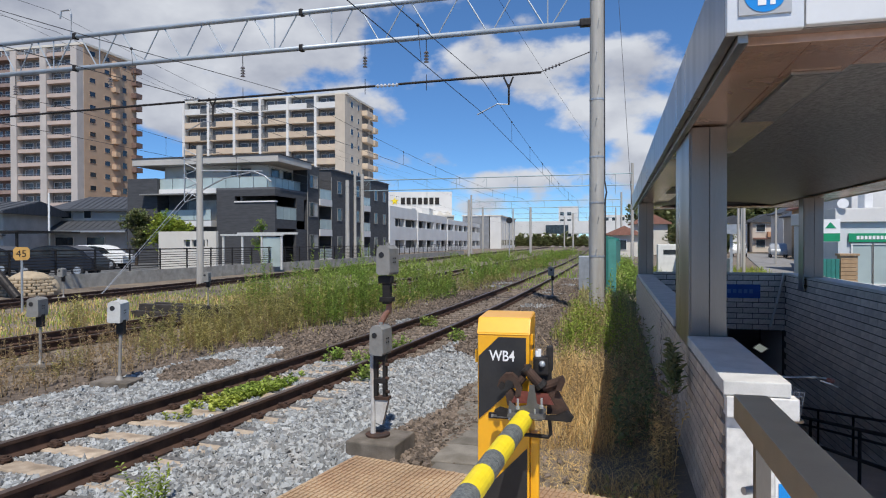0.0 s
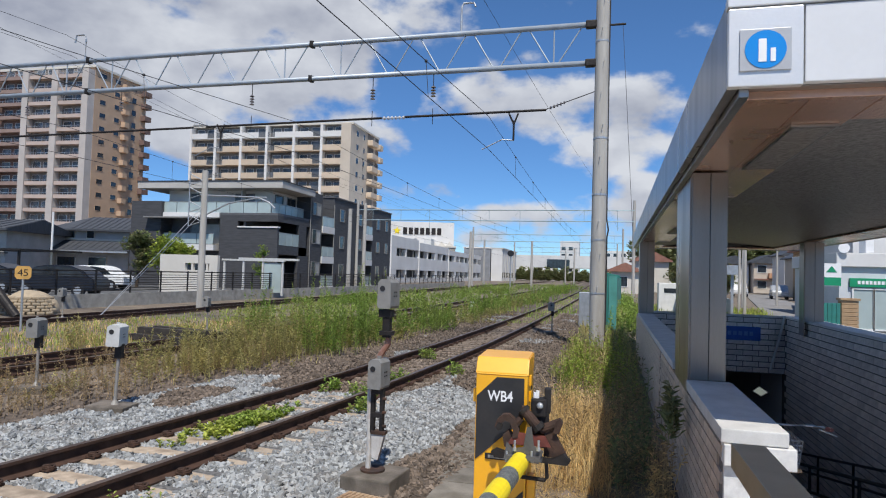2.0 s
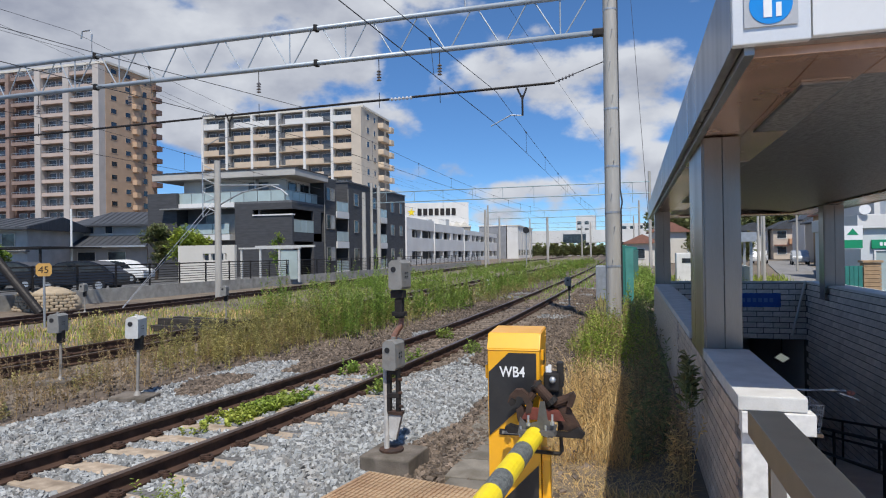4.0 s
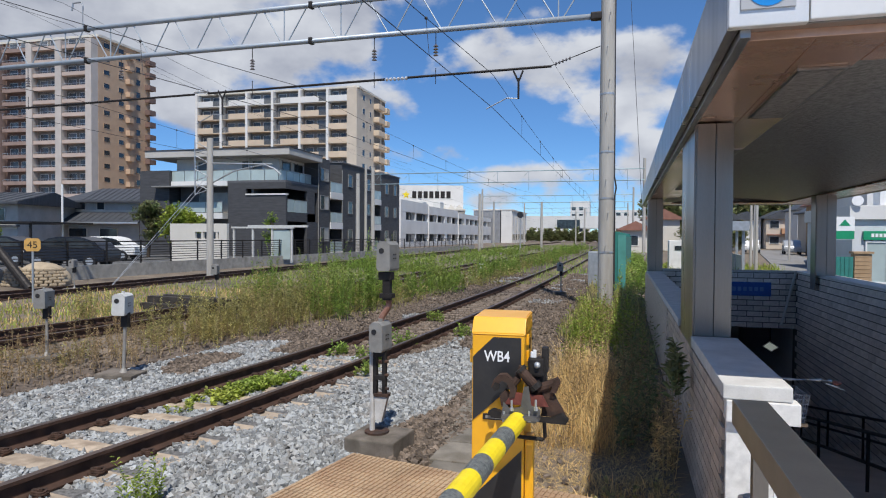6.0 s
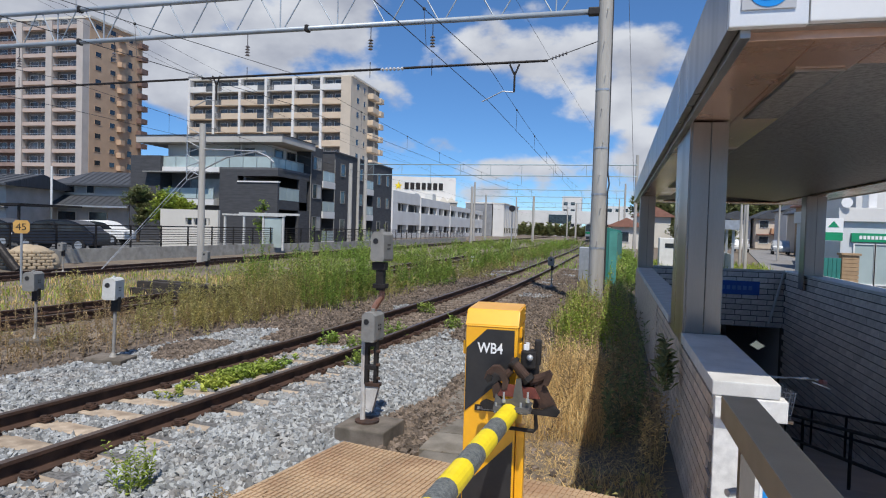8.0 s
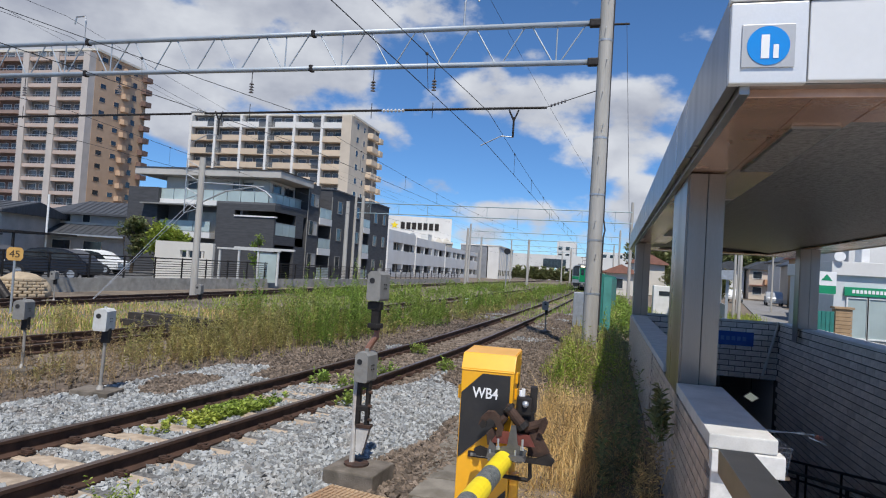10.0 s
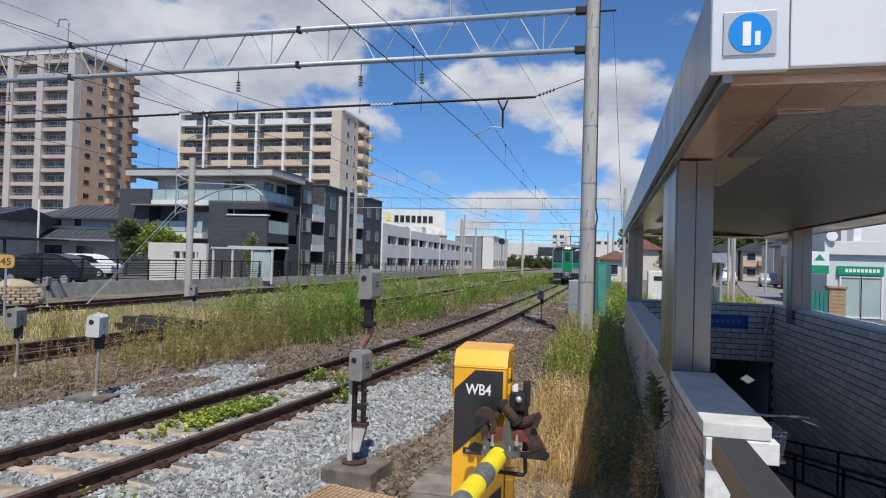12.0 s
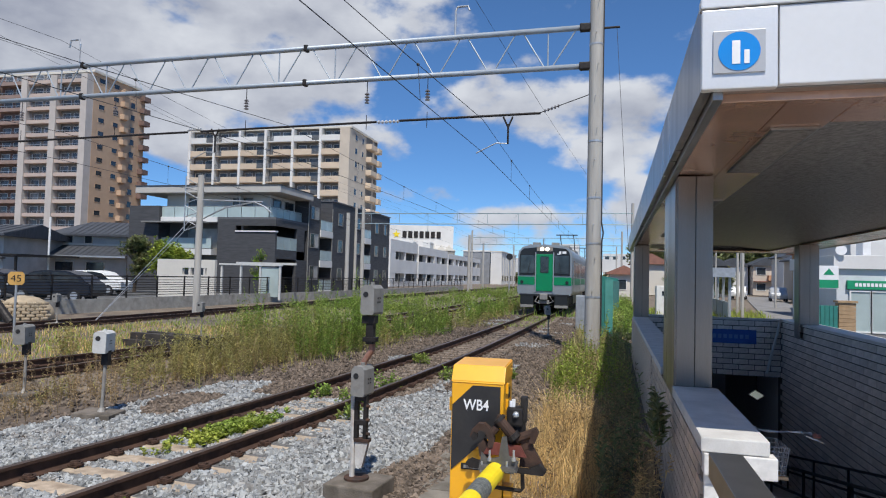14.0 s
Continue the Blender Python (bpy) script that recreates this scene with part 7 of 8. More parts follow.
def build_street():
    bm = BM()
    box(bm, 0, 3.6, 0, 90, GROUND_Z, -0.1)
    solid("street", bm, "asphalt_pale", "grey asphalt street beyond the underpass", kind="structure", m=pose(5.4, 19, 0, 0, 0, -10.5))
    bm = BM()
    box(bm, 8.2, 30, 24, 34, GROUND_Z, -0.05)
    solid("forecourt", bm, "asphalt", "grey asphalt forecourt", kind="structure")
    b = thing("bank_kiosk", pose(9.35, 28.9, -0.05), "pale single-storey cash service building with green sign", "shop building")
    bm = BM()
    box(bm, 0, 9, 0, 6, 0, 3.0)
    part("wall", bm, "wall_pale", b)
    bm = BM()
    box(bm, -0.15, 9.2, -0.15, 6, 2.55, 3.1, 0.02)
    part("parapet", bm, "wall_white", b)
    bm = BM()
    box(bm, 0.35, 2.0, -0.12, -0.01, 1.75, 2.1, 0.01)
    s = part("sign_board", bm, "sign_green", b, "green sign board with white marks")
    for i in range(9):
        bm = BM()
        box(bm, 0.62 + i * 0.14, 0.72 + i * 0.14, -0.13, -0.12, 1.86, 2.0)
        part("mark", bm, "white", s)
    for x0 in (0.5, 1.25):
        window(b, x0, x0 + 0.68, 0.1, 1.65, -0.02, glass="glass_pale")
    for x0 in (2.4, 3.6):
        window(b, x0, x0 + 1.0, 0.1, 2.2, -0.02)
    bm = BM()
    box(bm, -0.75, -0.05, -0.4, -0.3, 1.75, 2.65, 0.01)
    g = part("projecting_sign", bm, "white", b, "white and green projecting sign")
    bm = BM()
    box(bm, -0.74, -0.06, -0.41, -0.401, 1.78, 2.1)
    part("panel", bm, "sign_green", g)
    bm = BM()
    prism(bm, [(-0.6, 2.3), (-0.4, 2.55), (-0.2, 2.3)], -0.41, -0.401)
    part("emblem", bm, "sign_green", g)
    u = thing("upper_building", pose(14.6, 38.5, -0.05), "white upper storey house with window units", "house")
    bm = BM()
    box(bm, -1.5, 10, 0, 8, 0, 7.5)
    part("wall", bm, "wall_white", u)
    for x in (1.4, 3.6, 6):
        window(u, x, x + 0.9, 4.5, 5.3, -0.02)
    d = thing("satellite_dish", pose(9.45, 28.7, 2.98), "small white satellite dish on the roof edge", "satellite dish")
    bm = BM()
    rod(bm, (0, 0, -0.08), (0, -0.06, 0.05), 0.03, 0.2, 20)
    bmesh.ops.transform(bm, matrix=pose(0, 0, 0.28, 60, 0, -15), verts=bm.verts)
    part("reflector", bm, "white", d)
    bm = BM()
    rod(bm, (0, 0.05, 0.08), (0, 0.05, 0.3), 0.02)
    part("mount", bm, "galv", d)
    a = thing("air_conditioner", pose(10.3, 28.95, 3.06), "white air conditioner unit on the parapet", "air conditioner")
    bm = BM()
    box(bm, 0, 0.3, 0, 0.7, 0, 0.65, 0.03)
    part("casing", bm, "white", a)
    pl = thing("brick_pillar", pose(8.5, 26.0, -0.05), "tan brick gate pillar", "pillar")
    for k in range(9):
        bm = BM()
        box(bm, 0, 0.55, 0, 0.4, k * 0.14, k * 0.14 + 0.13, 0.008)
        part("course", bm, "brick_tan", pl)
    bm = BM()
    box(bm, -0.05, 0.6, -0.05, 0.45, 1.26, 1.34, 0.01)
    part("cap", bm, "brick_tan", pl)
    fe = thing("green_fence", pose(7.8, 26, -0.05), "dark green sheet fence", "fence")
    for i in range(5):
        bm = BM()
        box(bm, -0.03 + i * 0.14, 0.1 + i * 0.14, 0, 0.05, 0, 1.15, 0.01)
        part("slat", bm, "teal", fe)
    st = thing("striped_post", pose(7.35, 25, -0.05), "black and white striped post", "post")
    for k in range(8):
        bm = BM()
        rod(bm, (0, 0, k * 0.2), (0, 0, k * 0.2 + 0.2), 0.06, seg=10)
        part("band", bm, "white" if k % 2 else "black_paint", st)
    oh = house(pose(26.2, 122.0, -0.1), 4.8, 6, 5.4, "two-storey house with white walls and an orange balcony", "wall_beige", "house_roof", 1.3)
    bm = BM()
    box(bm, 2.3, 4.7, -0.9, -0.05, 2.6, 3.5)
    part("balcony", bm, "wall_orange", oh, "orange balcony front")
    bm = BM()
    box(bm, 0.1, 4.6, -0.7, -0.05, 2.35, 2.5)
    part("eave", bm, "roof_red", oh)
    house(pose(21.2, 124.0, -0.1), 4.6, 7, 5.2, "white two-storey house beside the street", "wall_white", "house_roof", 1.3)
    house(pose(25.5, 93.0, -0.1), 4.5, 7, 5.4, "pale two-storey house with a dark roof", "wall_beige", "house_roof", 1.2)
    house(pose(13.6, 98.0, -0.1), 4.2, 7, 4.6, "grey two-storey house at the end of the street", "slate_light", "house_roof", 1.2)
    house(pose(27.0, 106.0, -0.1), 5.0, 7, 6.2, "white two-storey house at the end of the street", "wall_white", "house_roof", 1.4)
    house(pose(21.5, 74.0, -0.1), 5.5, 7, 5.6, "brown house with a reddish roof", "brick_tan", "roof_red", 1.4)
    house(pose(5.0, 96.0, -0.1), 4.6, 7, 4.6, "pale house beyond the grass", "wall_cream", "roof_red", 1.3)
    house(pose(1.5, 84.0, -0.15), 3.4, 6, 3.0, "small shed with a reddish roof", "wall_cream", "roof_red", 0.9)
    ws = thing("street_wall", pose(13.2, 46, -0.1, 0, 0, -14), "dark timber fence along the street", "fence")
    for k in range(9):
        bm = BM()
        box(bm, 0, 0.08, k * 1.5, k * 1.5 + 1.45, 0, 2.6)
        part("panel", bm, "old_timber", ws)
    sh = thing("cycle_shelter", pose(4.3, 33.5, -0.1, 0, 0, -4), "grey flat-roofed cycle shelter on steel posts", "shelter")
    bm = BM()
    box(bm, 0, 2.1, 0, 12, 2.35, 2.6, 0.02)
    part("roof", bm, "head_grey", sh)
    bm = BM()
    box(bm, -0.05, 2.15, -0.05, 0.0, 2.2, 2.65)
    part("fascia", bm, "galv", sh)
    for k in range(5):
        for x in (0.1, 1.95):
            bm = BM()
            box(bm, x - 0.06, x + 0.06, 0.3 + k * 2.8, 0.42 + k * 2.8, 0, 2.35)
            part("post", bm, "galv", sh)
    bm = BM()
    box(bm, 1.92, 1.98, 0.4, 11.5, 0.1, 1.0)
    part("side_panel", bm, "wall_pale", sh)
    car(pose(17.3, 88, -0.1, 0, 0, 75), "white_paint", "white car parked on the street")
    car(pose(20.3, 82, -0.1, 0, 0, 80), "galv", "silver car parked before the houses")
    car(pose(15.0, 93, -0.1, 0, 0, 78), "car_green", "pale green car on the street")
    car(pose(14.2, 98, -0.1, 0, 0, 78), "car_dark", "dark car parked on the street")
    for x, y in ((7.3, 36), (10.4, 52), (14.2, 58), (12.6, 76), (8.6, 44)):
        concrete_pole((x, y), 8.5, 0.085, 0.065, "slim street utility pole", "street poles", steps=False)
    ct = thing("control_cabinet", pose(3.3, 38.5, GROUND_Z), "white trackside control cabinet with louvre window", "cabinet")
    bm = BM()
    box(bm, 0, 1.5, 0, 0.8, 0, 1.75, 0.04)
    part("body", bm, "white_paint", ct)
    bm = BM()
    box(bm, 0.3, 1.2, -0.02, 0, 1.2, 1.45)
    part("louvre", bm, "glass_dark", ct)
    tf = thing("teal_mesh_fence", pose(0.25, 22.0, GROUND_Z, 0, 0, -3), "teal net fence with dark green posts", "fence")
    for k in range(10):
        bm = BM()
        box(bm, -0.06, 0.06, k * 2.0 - 0.04, k * 2.0 + 0.04, 0, 2.1, 0.01)
        part("post", bm, "teal", tf)
        bm = BM()
        box(bm, 0.05, 0.08, k * 2.0 + 0.04, k * 2.0 + 1.96, 0.1, 1.95)
        part("net_panel", bm, "teal_net", tf)
    bm = BM()
    box(bm, 0.07, 0.32, -0.06, -0.02, 0.1, 2.0)
    part("end_panel", bm, "teal_net", tf)
    cb = thing("relay_box", pose(-0.75, 26.0, GROUND_Z), "grey trackside relay box", "cabinet")
    bm = BM()
    box(bm, 0, 0.55, 0, 0.5, 0, 1.35, 0.03)
    part("body", bm, "galv", cb)
    bm = BM()
    box(bm, 0.6, 0.75, 0, 0.5, 0, 1.1, 0.03)
    part("side_box", bm, "galv", cb)
    pm = thing("marker_post", pose(-6.0, 31.3, GROUND_Z), "short white marker post", "post")
    bm = BM()
    box(bm, -0.09, 0.09, -0.09, 0.09, 0, 0.6, 0.03)
    part("post", bm, "white", pm)


# ---- plants ----
def weeds(name, material, spots, label, leaves=14, leaf=0.1, width=0.022, stem=0.006, seed=3, tip=0.7, category="weeds", parent=None):
    """Upright plants: a bent stem with narrow leaves around it."""
    rng = np.random.default_rng(seed)
    V, F = [], []
    for x, y, z, h in spots:
        lean = rng.normal(0, 0.08, 2)
        def at(t):
            return np.array((x + lean[0] * h * t * t, y + lean[1] * h * t * t, z + h * t))
        k = len(V)
        w = stem * rng.uniform(0.7, 1.3)
        a = rng.uniform(0, math.pi)
        o = np.array((math.cos(a), math.sin(a), 0)) * w
        for t, s in ((0, 1.0), (0.5, 0.8), (1.0, 0.3)):
            p = at(t)
            V += [tuple(p - o * s), tuple(p + o * s)]
        F += [(k, k + 1, k + 3, k + 2), (k + 2, k + 3, k + 5, k + 4)]
        for i in range(leaves):
            t = 0.12 + 0.88 * (i + rng.random()) / leaves
            p = at(t)
            a = rng.uniform(0, math.tau)
            up = rng.uniform(0.1, 1.5)
            ln = leaf * rng.uniform(0.6, 1.3) * (1.0 - (1 - tip) * t)
            d = np.array((math.cos(a), math.sin(a), up * 0.8)) * ln
            q = np.array((-math.sin(a), math.cos(a), 0.0)) * width * rng.uniform(0.7, 1.2)
            k = len(V)
            mid = p + d * 0.55 + np.array((0, 0, 0.1 * ln))
            V += [tuple(p), tuple(mid - q), tuple(p + d - np.array((0, 0, 0.2 * ln))), tuple(mid + q)]
            F += [(k, k + 1, k + 2), (k, k + 2, k + 3)]
    me = bpy.data.meshes.new(name)
    me.from_pydata(V, [], F)
    me.materials.append(M[material])
    ob = new(name, me)
    if parent is not None:
        ob.parent = parent
        return ob
    return tagged(ob, label, category, kind="stuff")


def grass(name, material, spots, label, seed=4, width=0.006, bend=0.5):
    """Blades: two bent segments each."""
    rng = np.random.default_rng(seed)
    V, F = [], []
    for x, y, z, h in spots:
        a = rng.uniform(0, math.tau)
        b = rng.uniform(0.05, bend) * h
        d, q = np.array((math.cos(a), math.sin(a), 0)), np.array((-math.sin(a), math.cos(a), 0)) * width * rng.uniform(0.6, 1.4)
        p = np.array((x, y, z))
        m = p + d * b * 0.35 + np.array((0, 0, h * 0.6))
        e = p + d * b + np.array((0, 0, h * rng.uniform(0.8, 1.0)))
        k = len(V)
        V += [tuple(p - q), tuple(p + q), tuple(m + q * 0.8), tuple(m - q * 0.8), tuple(e)]
        F += [(k, k + 1, k + 2, k + 3), (k + 3, k + 2, k + 4)]
    me = bpy.data.meshes.new(name)
    me.from_pydata(V, [], F)
    me.materials.append(M[material])
    return tagged(new(name, me), label, "grass", kind="stuff")


def field(rng, n, fx, y0, y1, h0, h1, patch=0.0, pw=1.0):
    """Spots in a strip; fx(y) gives its two sides. patch: how strongly noise thins it."""
    out = []
    while len(out) < n:
        y = y0 + (y1 - y0) * rng.random() ** pw
        a, b = fx(y)
        x = rng.uniform(a, b)
        k = noise.noise(Vector((x * 0.55, y * 0.3, 7.0)))
        if patch and k < rng.uniform(-0.6, 0.6) * patch - 0.45 * max(0.0, 1 - patch):
            n -= 1
            continue
        out.append((x, y, GROUND_Z, rng.uniform(h0, h1) * rng.uniform(0.4, 1.2) * (1 + 0.8 * k)))
    return out


def clumps(rng, n, fx, y0, y1, h0, h1, r, each, pw=1.0):
    """Spots gathered in uneven clumps inside a strip: each clump has its own height and width."""
    out = []
    for _ in range(n):
        y = y0 + (y1 - y0) * rng.random() ** pw
        a, b = fx(y)
        x = rng.uniform(a, b)
        h, w = rng.uniform(h0, h1), r * rng.uniform(0.4, 1.3)
        for _ in range(int(each * rng.uniform(0.4, 1.4))):
            dx, dy = rng.normal(0, w, 2)
            fall = 1.0 - 0.3 * min(1.0, (dx * dx + dy * dy) / (2.5 * w * w))
            out.append((x + dx, y + dy, GROUND_Z, h * fall * rng.uniform(0.55, 1.1)))
    return out


def build_plants():
    rng = np.random.default_rng(21)
    t1 = lambda y: interp(TRACK_1, y)
    t2 = lambda y: interp(TRACK_2, y)
    t3 = lambda y: interp(TRACK_3, y)
    # tall green stand between the tracks, thinning into clumps along them
    mid = lambda y: (t2(y) + 2.6, t1(y) - 2.1)
    weeds("tall_green_weeds", "leaf", clumps(rng, 17, lambda y: (t1(y) - 4.4, t1(y) - 2.3), 13.6, 18.0, 1.35, 2.05, 0.28, 14), "tall green weeds between the tracks", 64, 0.1, 0.012, 0.006, 5, 0.5)
    weeds("tall_olive_weeds", "olive", clumps(rng, 30, lambda y: (t2(y) + 1.7, t1(y) - 2.8), 10.8, 16.5, 0.7, 1.4, 0.4, 8), "half-dry tall weeds among the green ones", 34, 0.065, 0.009, 0.005, 35, 1.2)
    weeds("green_clumps", "leaf", clumps(rng, 26, mid, 18.5, 34, 0.7, 1.35, 0.34, 12), "clumps of green weeds beside the track", 44, 0.12, 0.017, 0.007, 6, 0.5)
    weeds("green_clumps", "leaf", clumps(rng, 48, lambda y: (t2(y) + 1.3, t1(y) - 1.7), 34, 105, 0.6, 1.3, 0.7, 12, 1.5), "green weeds along the tracks in the distance", 26, 0.16, 0.03, 0.012, 36, 0.5)
    weeds("olive_clumps", "olive", clumps(rng, 60, lambda y: (t2(y) + 1.3, t1(y) - 1.7), 17, 80, 0.3, 0.75, 0.6, 12, 1.5), "half-dry weeds between the green clumps", 18, 0.1, 0.014, 0.006, 37, 1.1)
    weeds("verge_weeds", "leaf", clumps(rng, 80, lambda y: (t3(y) + 1.5, t2(y) - 1.5), 32, 120, 0.4, 1.0, 0.8, 16, 1.4), "green weeds between the far tracks", 10, 0.2, 0.026, 0.01, 7)
    weeds("olive_weeds", "olive", clumps(rng, 40, lambda y: (t2(y) + 2.0, t1(y) - 2.6), 9.6, 14.5, 0.4, 1.0, 0.35, 8), "half-dry olive weeds between the tracks", 28, 0.06, 0.009, 0.004, 8, 1.2)
    weeds("dry_weeds", "weed_dry", clumps(rng, 60, lambda y: (t2(y) + 1.3, t1(y) - 2.8), 5.2, 13.0, 0.25, 0.85, 0.35, 10), "dry brown weeds on stony ground", 20, 0.045, 0.007, 0.003, 9)
    weeds("dry_weeds", "weed_dry", field(rng, 220, lambda y: (t2(y) - 1.2, t2(y) + 1.6), 6, 18, 0.25, 0.7, 0.6), "dry brown weeds on the side track", 18, 0.05, 0.007, 0.003, 10)
    weeds("sprouting_weeds", "olive", clumps(rng, 12, lambda y: (t2(y) + 1.3, t1(y) - 2.7), 6.0, 10.5, 0.2, 0.5, 0.25, 8), "small half-green weeds among dry stalks", 16, 0.06, 0.01, 0.003, 38)
    grass("dry_tufts", "weed_dry", field(rng, 2600, lambda y: (t2(y) + 1.2, t1(y) - 2.7), 6, 14, 0.06, 0.25, 1.0), "thin dry stalks standing on stony ground", 39, 0.004, 1.2)
    grass("yellow_grass", "straw", field(rng, 9000, lambda y: (t3(y) + 1.2, t2(y) - 1.0), 7, 20, 0.06, 0.22, 0.9), "yellow dry grass beside the side track", 11, 0.009, 0.9)
    grass("meadow_grass", "leaf_lime", field(rng, 20000, lambda y: (t3(y) + 1.2, t2(y) - 1.0), 9, 40, 0.05, 0.22, 0.9), "yellow-green grass beside the side track", 12, 0.01, 0.9)
    weeds("yellow_shrub", "olive", [(t2(12.0) - 1.5 + rng.normal(0, 0.12), 12.0 + rng.normal(0, 0.15), GROUND_Z, rng.uniform(0.35, 0.8)) for _ in range(22)], "yellowing shrub beside the side track", 18, 0.09, 0.016, 0.004, 40)
    grass("track_grass", "leaf", field(rng, 5000, lambda y: (t1(y) - 0.9, t1(y) + 0.9), 26, 100, 0.06, 0.2, 0.8, 1.5), "low green grass between the rails", 13, 0.012)
    grass("mid_grass", "olive", field(rng, 5000, lambda y: (t2(y) + 1.6, t1(y) - 1.9), 11, 40, 0.06, 0.26, 1.0, 1.3), "short half-dry grass between the tracks", 27, 0.008, 0.9)
    grass("far_grass", "leaf", field(rng, 8000, lambda y: (-16, 3), 34, 140, 0.12, 0.4, 1.2, 1.5), "rough green grass beside the tracks in the distance", 14, 0.02)
    # verge beside the shelter wall
    edge = lambda y: 0.55 + 0.022 * (y - 3.2)
    grass("straw_grass", "straw", field(rng, 3800, lambda y: (edge(y) - 1.3, edge(y) - 0.5), 5.9, 9.5, 0.15, 0.58, 0), "dry straw-coloured grass on the verge", 15, 0.0026, 1.8)
    grass("straw_litter", "straw", field(rng, 9500, lambda y: (edge(y) - 1.3, edge(y) - 0.03), 4.2, 8.6, 0.012, 0.06, 0), "flattened dry straw lying on the ground", 16, 0.0026, 7.0)
    grass("twig_litter", "weed_dry", field(rng, 1500, lambda y: (edge(y) - 1.3, edge(y) - 0.03), 4.2, 11.0, 0.05, 0.16, 0), "thin brown twigs lying over the verge", 28, 0.0028, 3.6)
    grass("straw_grass", "straw", field(rng, 700, lambda y: (edge(y) - 0.75, edge(y) - 0.1), 4.5, 5.3, 0.06, 0.2, 0), "tufts of dry grass on the verge", 29, 0.004, 1.8)
    weeds("dry_weeds", "weed_dry", field(rng, 330, lambda y: (edge(y) - 1.35, edge(y) - 0.05), 5.6, 15, 0.3, 0.95, 0.3), "dry brown weeds on the verge", 14, 0.06, 0.006, 0.003, 17)
    weeds("yellow_leaf_plants", "olive", [(rng.uniform(-0.1, 0.5), rng.uniform(4.5, 5.15), GROUND_Z, rng.uniform(0.05, 0.16)) for _ in range(12)], "low plants with yellowing leaves on the verge", 6, 0.06, 0.016, 0.003, 30)
    weeds("lime_weeds", "leaf_lime", clumps(rng, 20, lambda y: (edge(y) - 1.2, edge(y) - 0.45), 8.2, 16.5, 0.5, 1.15, 0.22, 11), "bright yellow-green weeds by the pole", 18, 0.09, 0.014, 0.004, 18)
    weeds("dark_weeds", "leaf_dark", field(rng, 170, lambda y: (edge(y) - 0.5, edge(y) - 0.04), 5.2, 16.5, 0.4, 1.0, 0.3), "dark weeds in the shade along the wall", 14, 0.09, 0.012, 0.003, 19)
    weeds("seed_sprigs", "straw", [(0.5 + rng.normal(0, 0.05), 5.5 + rng.normal(0, 0.06), GROUND_Z, rng.uniform(0.35, 0.62)) for _ in range(9)], "dry yellow seed sprigs before the wall", 26, 0.035, 0.007, 0.002, 31, 1.6)
    weeds("wall_creeper", "leaf_dark", [(edge(5.55) - 0.02 + rng.uniform(-0.06, 0.02), 5.5 + rng.uniform(-0.12, 0.14), rng.uniform(0.45, 0.72), rng.uniform(0.16, 0.28)) for _ in range(16)], "green creeper hanging on the wall by the column", 12, 0.09, 0.02, 0.003, 20)
    weeds("wall_creeper", "weed_dry", [(edge(5.6) - 0.03 + rng.uniform(-0.1, 0.02), 5.5 + rng.uniform(-0.12, 0.5), GROUND_Z, rng.uniform(0.4, 0.95)) for _ in range(22)], "dry brown creeper stems on the wall", 10, 0.06, 0.012, 0.004, 32)
    grass("verge_grass", "olive", field(rng, 6000, lambda y: (edge(y) - 1.6, edge(y) - 0.05), 12, 40, 0.2, 0.6, 0.3), "half-dry verge grass along the fence", 22, 0.01)
    weeds("fence_weeds", "leaf", field(rng, 500, lambda y: (edge(y) - 0.6, edge(y) + 0.9), 18, 60, 0.4, 1.0, 0.3), "green weeds around the fence", 16, 0.14, 0.03, 0.006, 23)
    grass("lawn_grass", "leaf_lime", field(rng, 9000, lambda y: (1.5, 5.4 + (y - 19) * 0.19), 17.5, 48, 0.15, 0.45, 0.2), "bright grass behind the shelter", 24, 0.015)
    # sprouts in the ballast
    patch = [(t1(y) - 0.12 + rng.uniform(-0.22, 0.2), y, -0.17, rng.uniform(0.04, 0.11)) for y in rng.normal(7.15, 0.42, 260)]
    weeds("ballast_sprouts", "leaf_lime", patch, "bright green low plants between the rails", 14, 0.06, 0.02, 0.003, 25)
    spots = []
    for x, y, n, h in ((t1(9.2) + 0.45, 9.2, 14, 0.3), (t1(10.6) + 0.35, 10.6, 12, 0.3), (t1(8.4) + 0.8, 8.4, 10, 0.22), (t1(12) + 1.0, 12, 10, 0.25), 
                       (t1(9.6) - 0.3, 9.6, 10, 0.2), (-1.6, 12.5, 10, 0.25), (t1(14) - 0.2, 14, 14, 0.25)):
        spots += [(x + rng.normal(0, 0.09), y + rng.normal(0, 0.09), -0.17, h * rng.uniform(0.5, 1.1)) for _ in range(n)]
    weeds("rail_side_plant", "leaf_lime", [(-3.07 + rng.normal(0, 0.045), 3.84 + rng.normal(0, 0.05), -0.17, rng.uniform(0.22, 0.4)) for _ in range(13)], "bushy yellow-green plant beside the rail", 24, 0.05, 0.01, 0.003, 33)
    weeds("dry_weeds", "weed_dry", [(-2.25 + rng.normal(0, 0.14), 3.75 + rng.normal(0, 0.1), -0.17, rng.uniform(0.08, 0.2)) for _ in range(22)], "small dry weeds beside the panel", 14, 0.04, 0.008, 0.002, 34)
    weeds("ballast_sprouts", "leaf", spots, "small green plants sprouting in the ballast", 16, 0.08, 0.018, 0.003, 26)


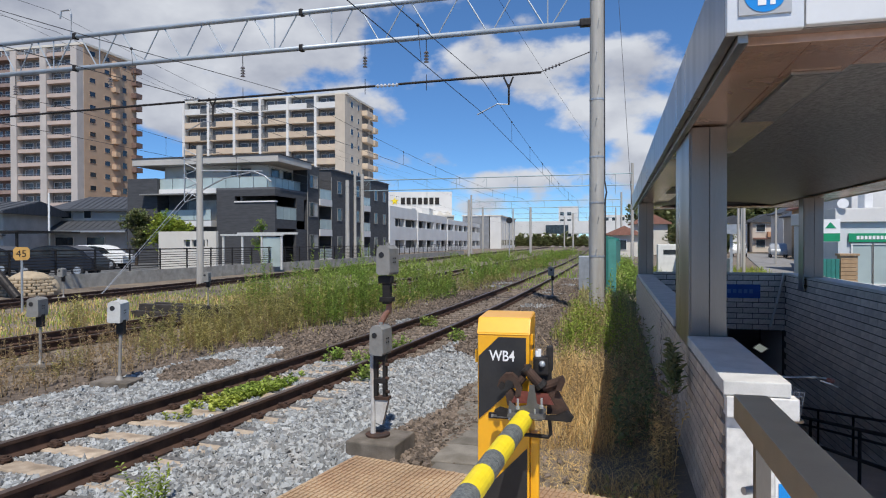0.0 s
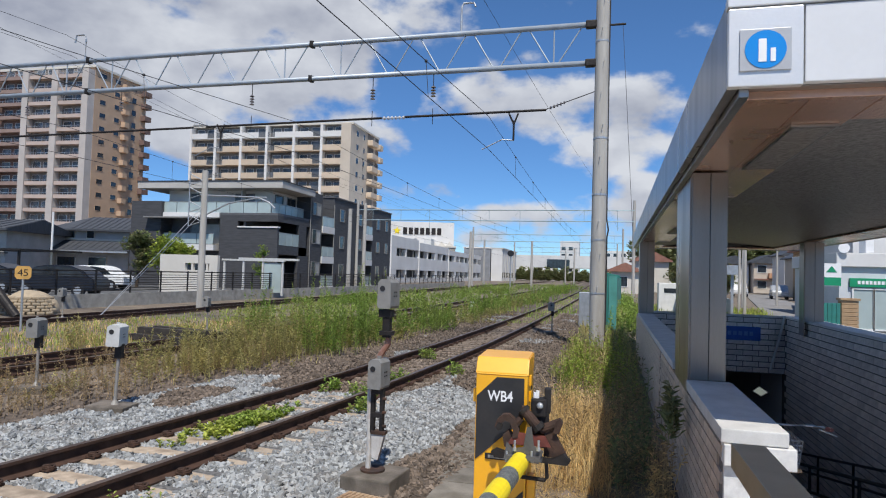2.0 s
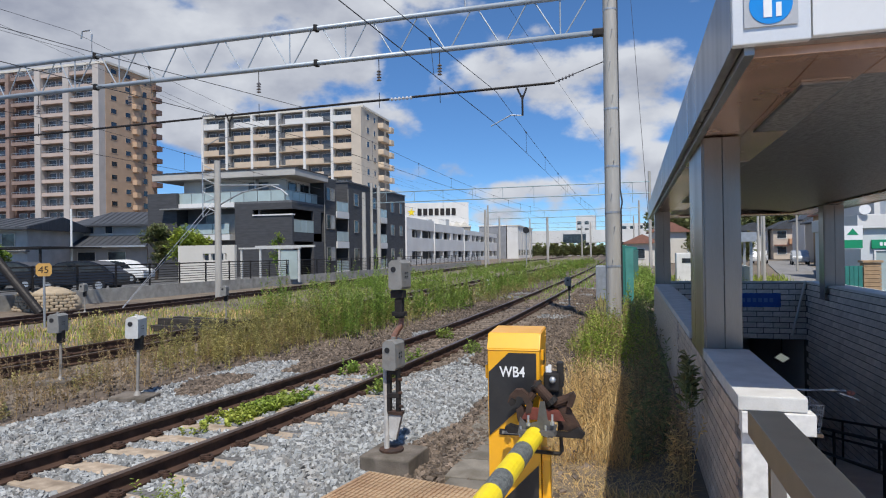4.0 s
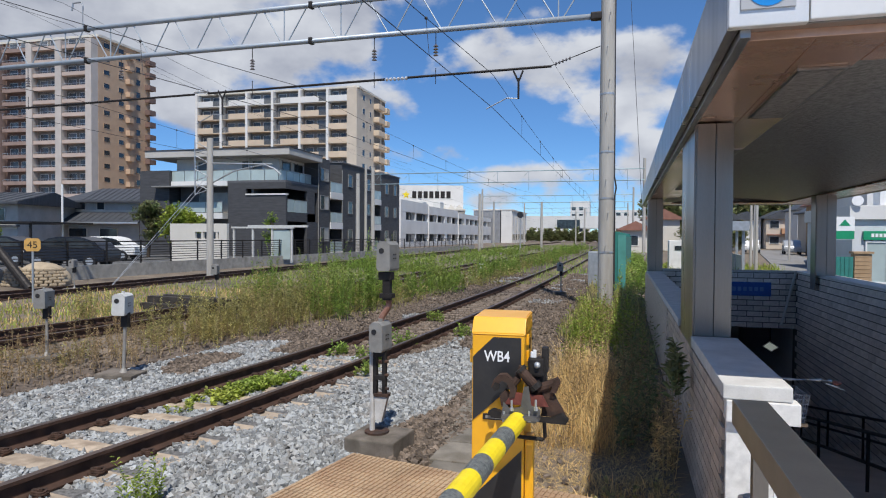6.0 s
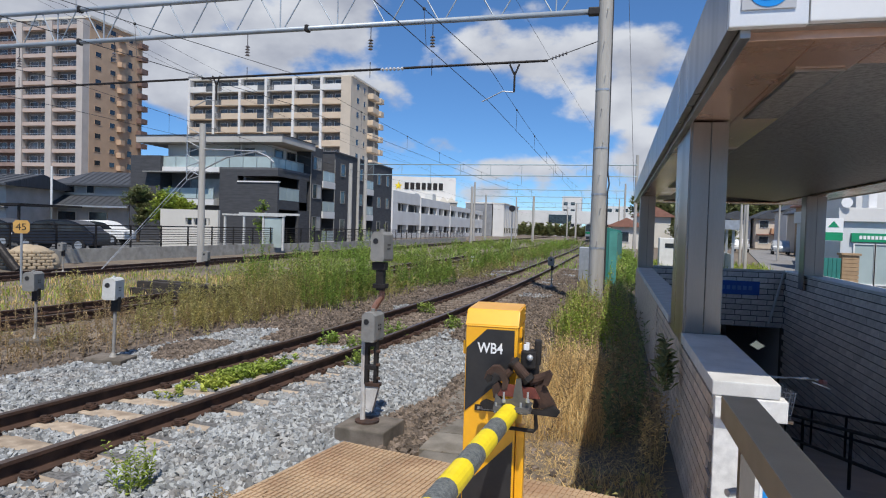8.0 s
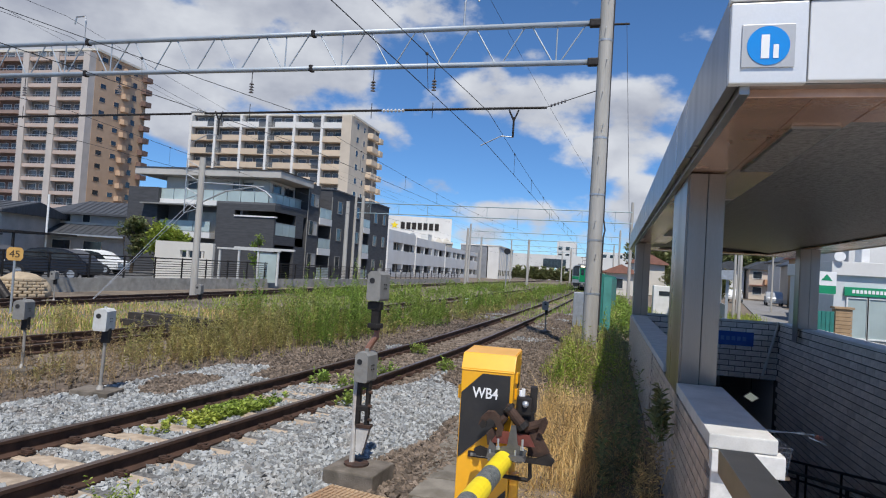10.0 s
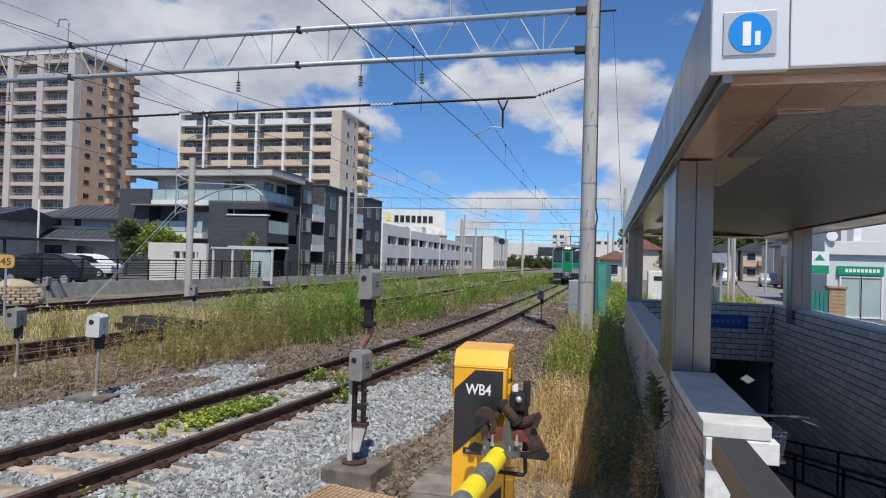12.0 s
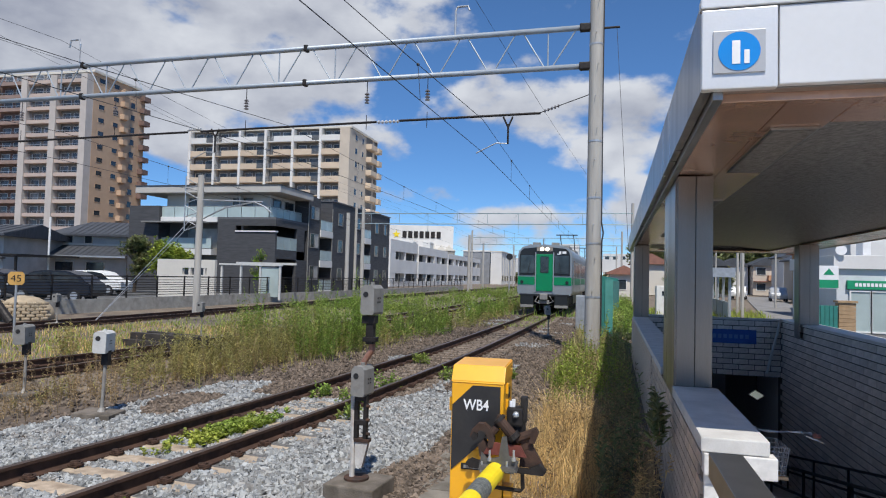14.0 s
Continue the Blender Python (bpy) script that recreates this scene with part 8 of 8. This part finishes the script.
def tree(x, y, h, r, material, label, n=900, seed=1):
    t = thing("tree", pose(x, y, GROUND_Z), label, "tree", "trees")
    rng = np.random.default_rng(seed)
    bm = BM()
    bent(bm, [(0, 0, 0), (0.03 * h, 0, h * 0.3), (0, 0.02 * h, h * 0.75)], 0.03 * h, 8)
    part("trunk", bm, "bark", t)
    for k in range(5):
        a = k * 1.26
        bm = BM()
        rod(bm, (0.02 * h, 0, h * (0.3 + 0.07 * k)), (r * 0.7 * math.cos(a), r * 0.7 * math.sin(a), h * (0.55 + 0.07 * k)), 0.014 * h, 0.004 * h, 6)
        part("limb", bm, "bark", t)
    spots = []
    for k in range(16):
        a, e = rng.uniform(0, math.tau), rng.uniform(-0.5, 1.0)
        c = np.array((r * 0.75 * math.cos(a) * (1 - 0.4 * abs(e)), r * 0.75 * math.sin(a) * (1 - 0.4 * abs(e)), h * 0.56 + e * h * 0.36))
        for _ in range(n // 16):
            p = c * (1 + 0.25 * math.sin(3.1 * k + seed)) * np.array((1, 1, 0)) + np.array((0, 0, c[2])) + rng.normal(0, r * 0.24, 3)
            spots.append((p[0], p[1], p[2], r * 0.16))
    weeds("crown", material, spots, "", 7, r * 0.2, r * 0.06, 0.004, seed, parent=t)
    return t


def build_trees():
    tree(-34.2, 42.6, 4.4, 1.0, "leaf_dark", "dark green garden tree by the grey house", 900, 31)
    tree(-31.2, 42.6, 3.9, 1.3, "leaf_lime", "light green garden tree by the pale wall", 800, 32)
    tree(-24.5, 44.0, 3.8, 0.5, "leaf", "slim garden tree behind the pergola", 500, 33)
    tree(-45.5, 38.0, 2.6, 1.5, "leaf", "clipped green bush in the yard", 500, 34)
    for k, (x, y, h, r) in enumerate(((11, 135, 9, 4.5), (17, 138, 10, 5), (24, 136, 9, 5), (32, 140, 10, 5), (12, 92, 4, 2.2), (13.5, 80, 2.6, 1.6))):
        tree(x, y, h, r, "leaf_dark", "dark green tree behind the houses", 900, 40 + k)
    for k, (x, y, h, r) in enumerate(((-22, 226, 4.4, 4), (-16, 228, 4.8, 4.5), (-9, 226, 4.2, 4), (-30, 232, 4.6, 4), (-4, 228, 4, 3.5), (3, 227, 4, 3.5))):
        weeds_at = [(x + q * 1.3, y + (q % 2), GROUND_Z, h * (0.5 + 0.12 * ((q * 7 + k) % 5))) for q in range(-4, 5)]
        weeds("far_bushes", "leaf_dark", weeds_at, "dark green bushes under the road bridge", 90, 1.5, 0.5, 0.06, 50 + k, category="bushes")


# ---- the place ----
build_ground()
build_shelter()
build_track("track_1", TRACK_1, -6, 250, 60, "single railway track with rusty rails on concrete sleepers")
build_track("track_2", TRACK_2, -2, 220, 30, "overgrown side track with rusty rails", 0.022)
build_track("track_3", TRACK_3, 0, 220, 34, "far railway track with dark rails", 0.02)
build_catenary()
build_wires()
far_catenary()
build_gate()
build_board()
build_double_stand()
build_stand(-6.15, 7.25, 0.83, "head_pale", "white detector head on a slim galvanised post", lean=2)
build_stand(-8.1, 7.95, 0.78, "head_grey", "grey detector head on a slim post among weeds")
build_stand(-10.9, 16.5, 0.75, "head_grey", "grey detector head on a slim post by the side track")
build_stand(-17.3, 18.0, 0.75, "head_grey", "grey detector head on a slim post by the far track")
build_stand(-1.5, 21.9, 0.75, "head_grey", "grey detector head on a slim post beside the rail")
build_tower()
build_midrise()
build_grey_house()
build_carpark()
build_brewery()
build_far()
build_fence()
build_left_yard()
build_ballast()
build_street()
build_trackside()
build_ramp_things()
build_trees()
build_plants()
build_tiles()
TRAIN = [train_car(True, "train_front_car", "silver and green commuter train car with lit headlights"), train_car(False, "train_rear_car", "silver and green trailing train car")]
motions()
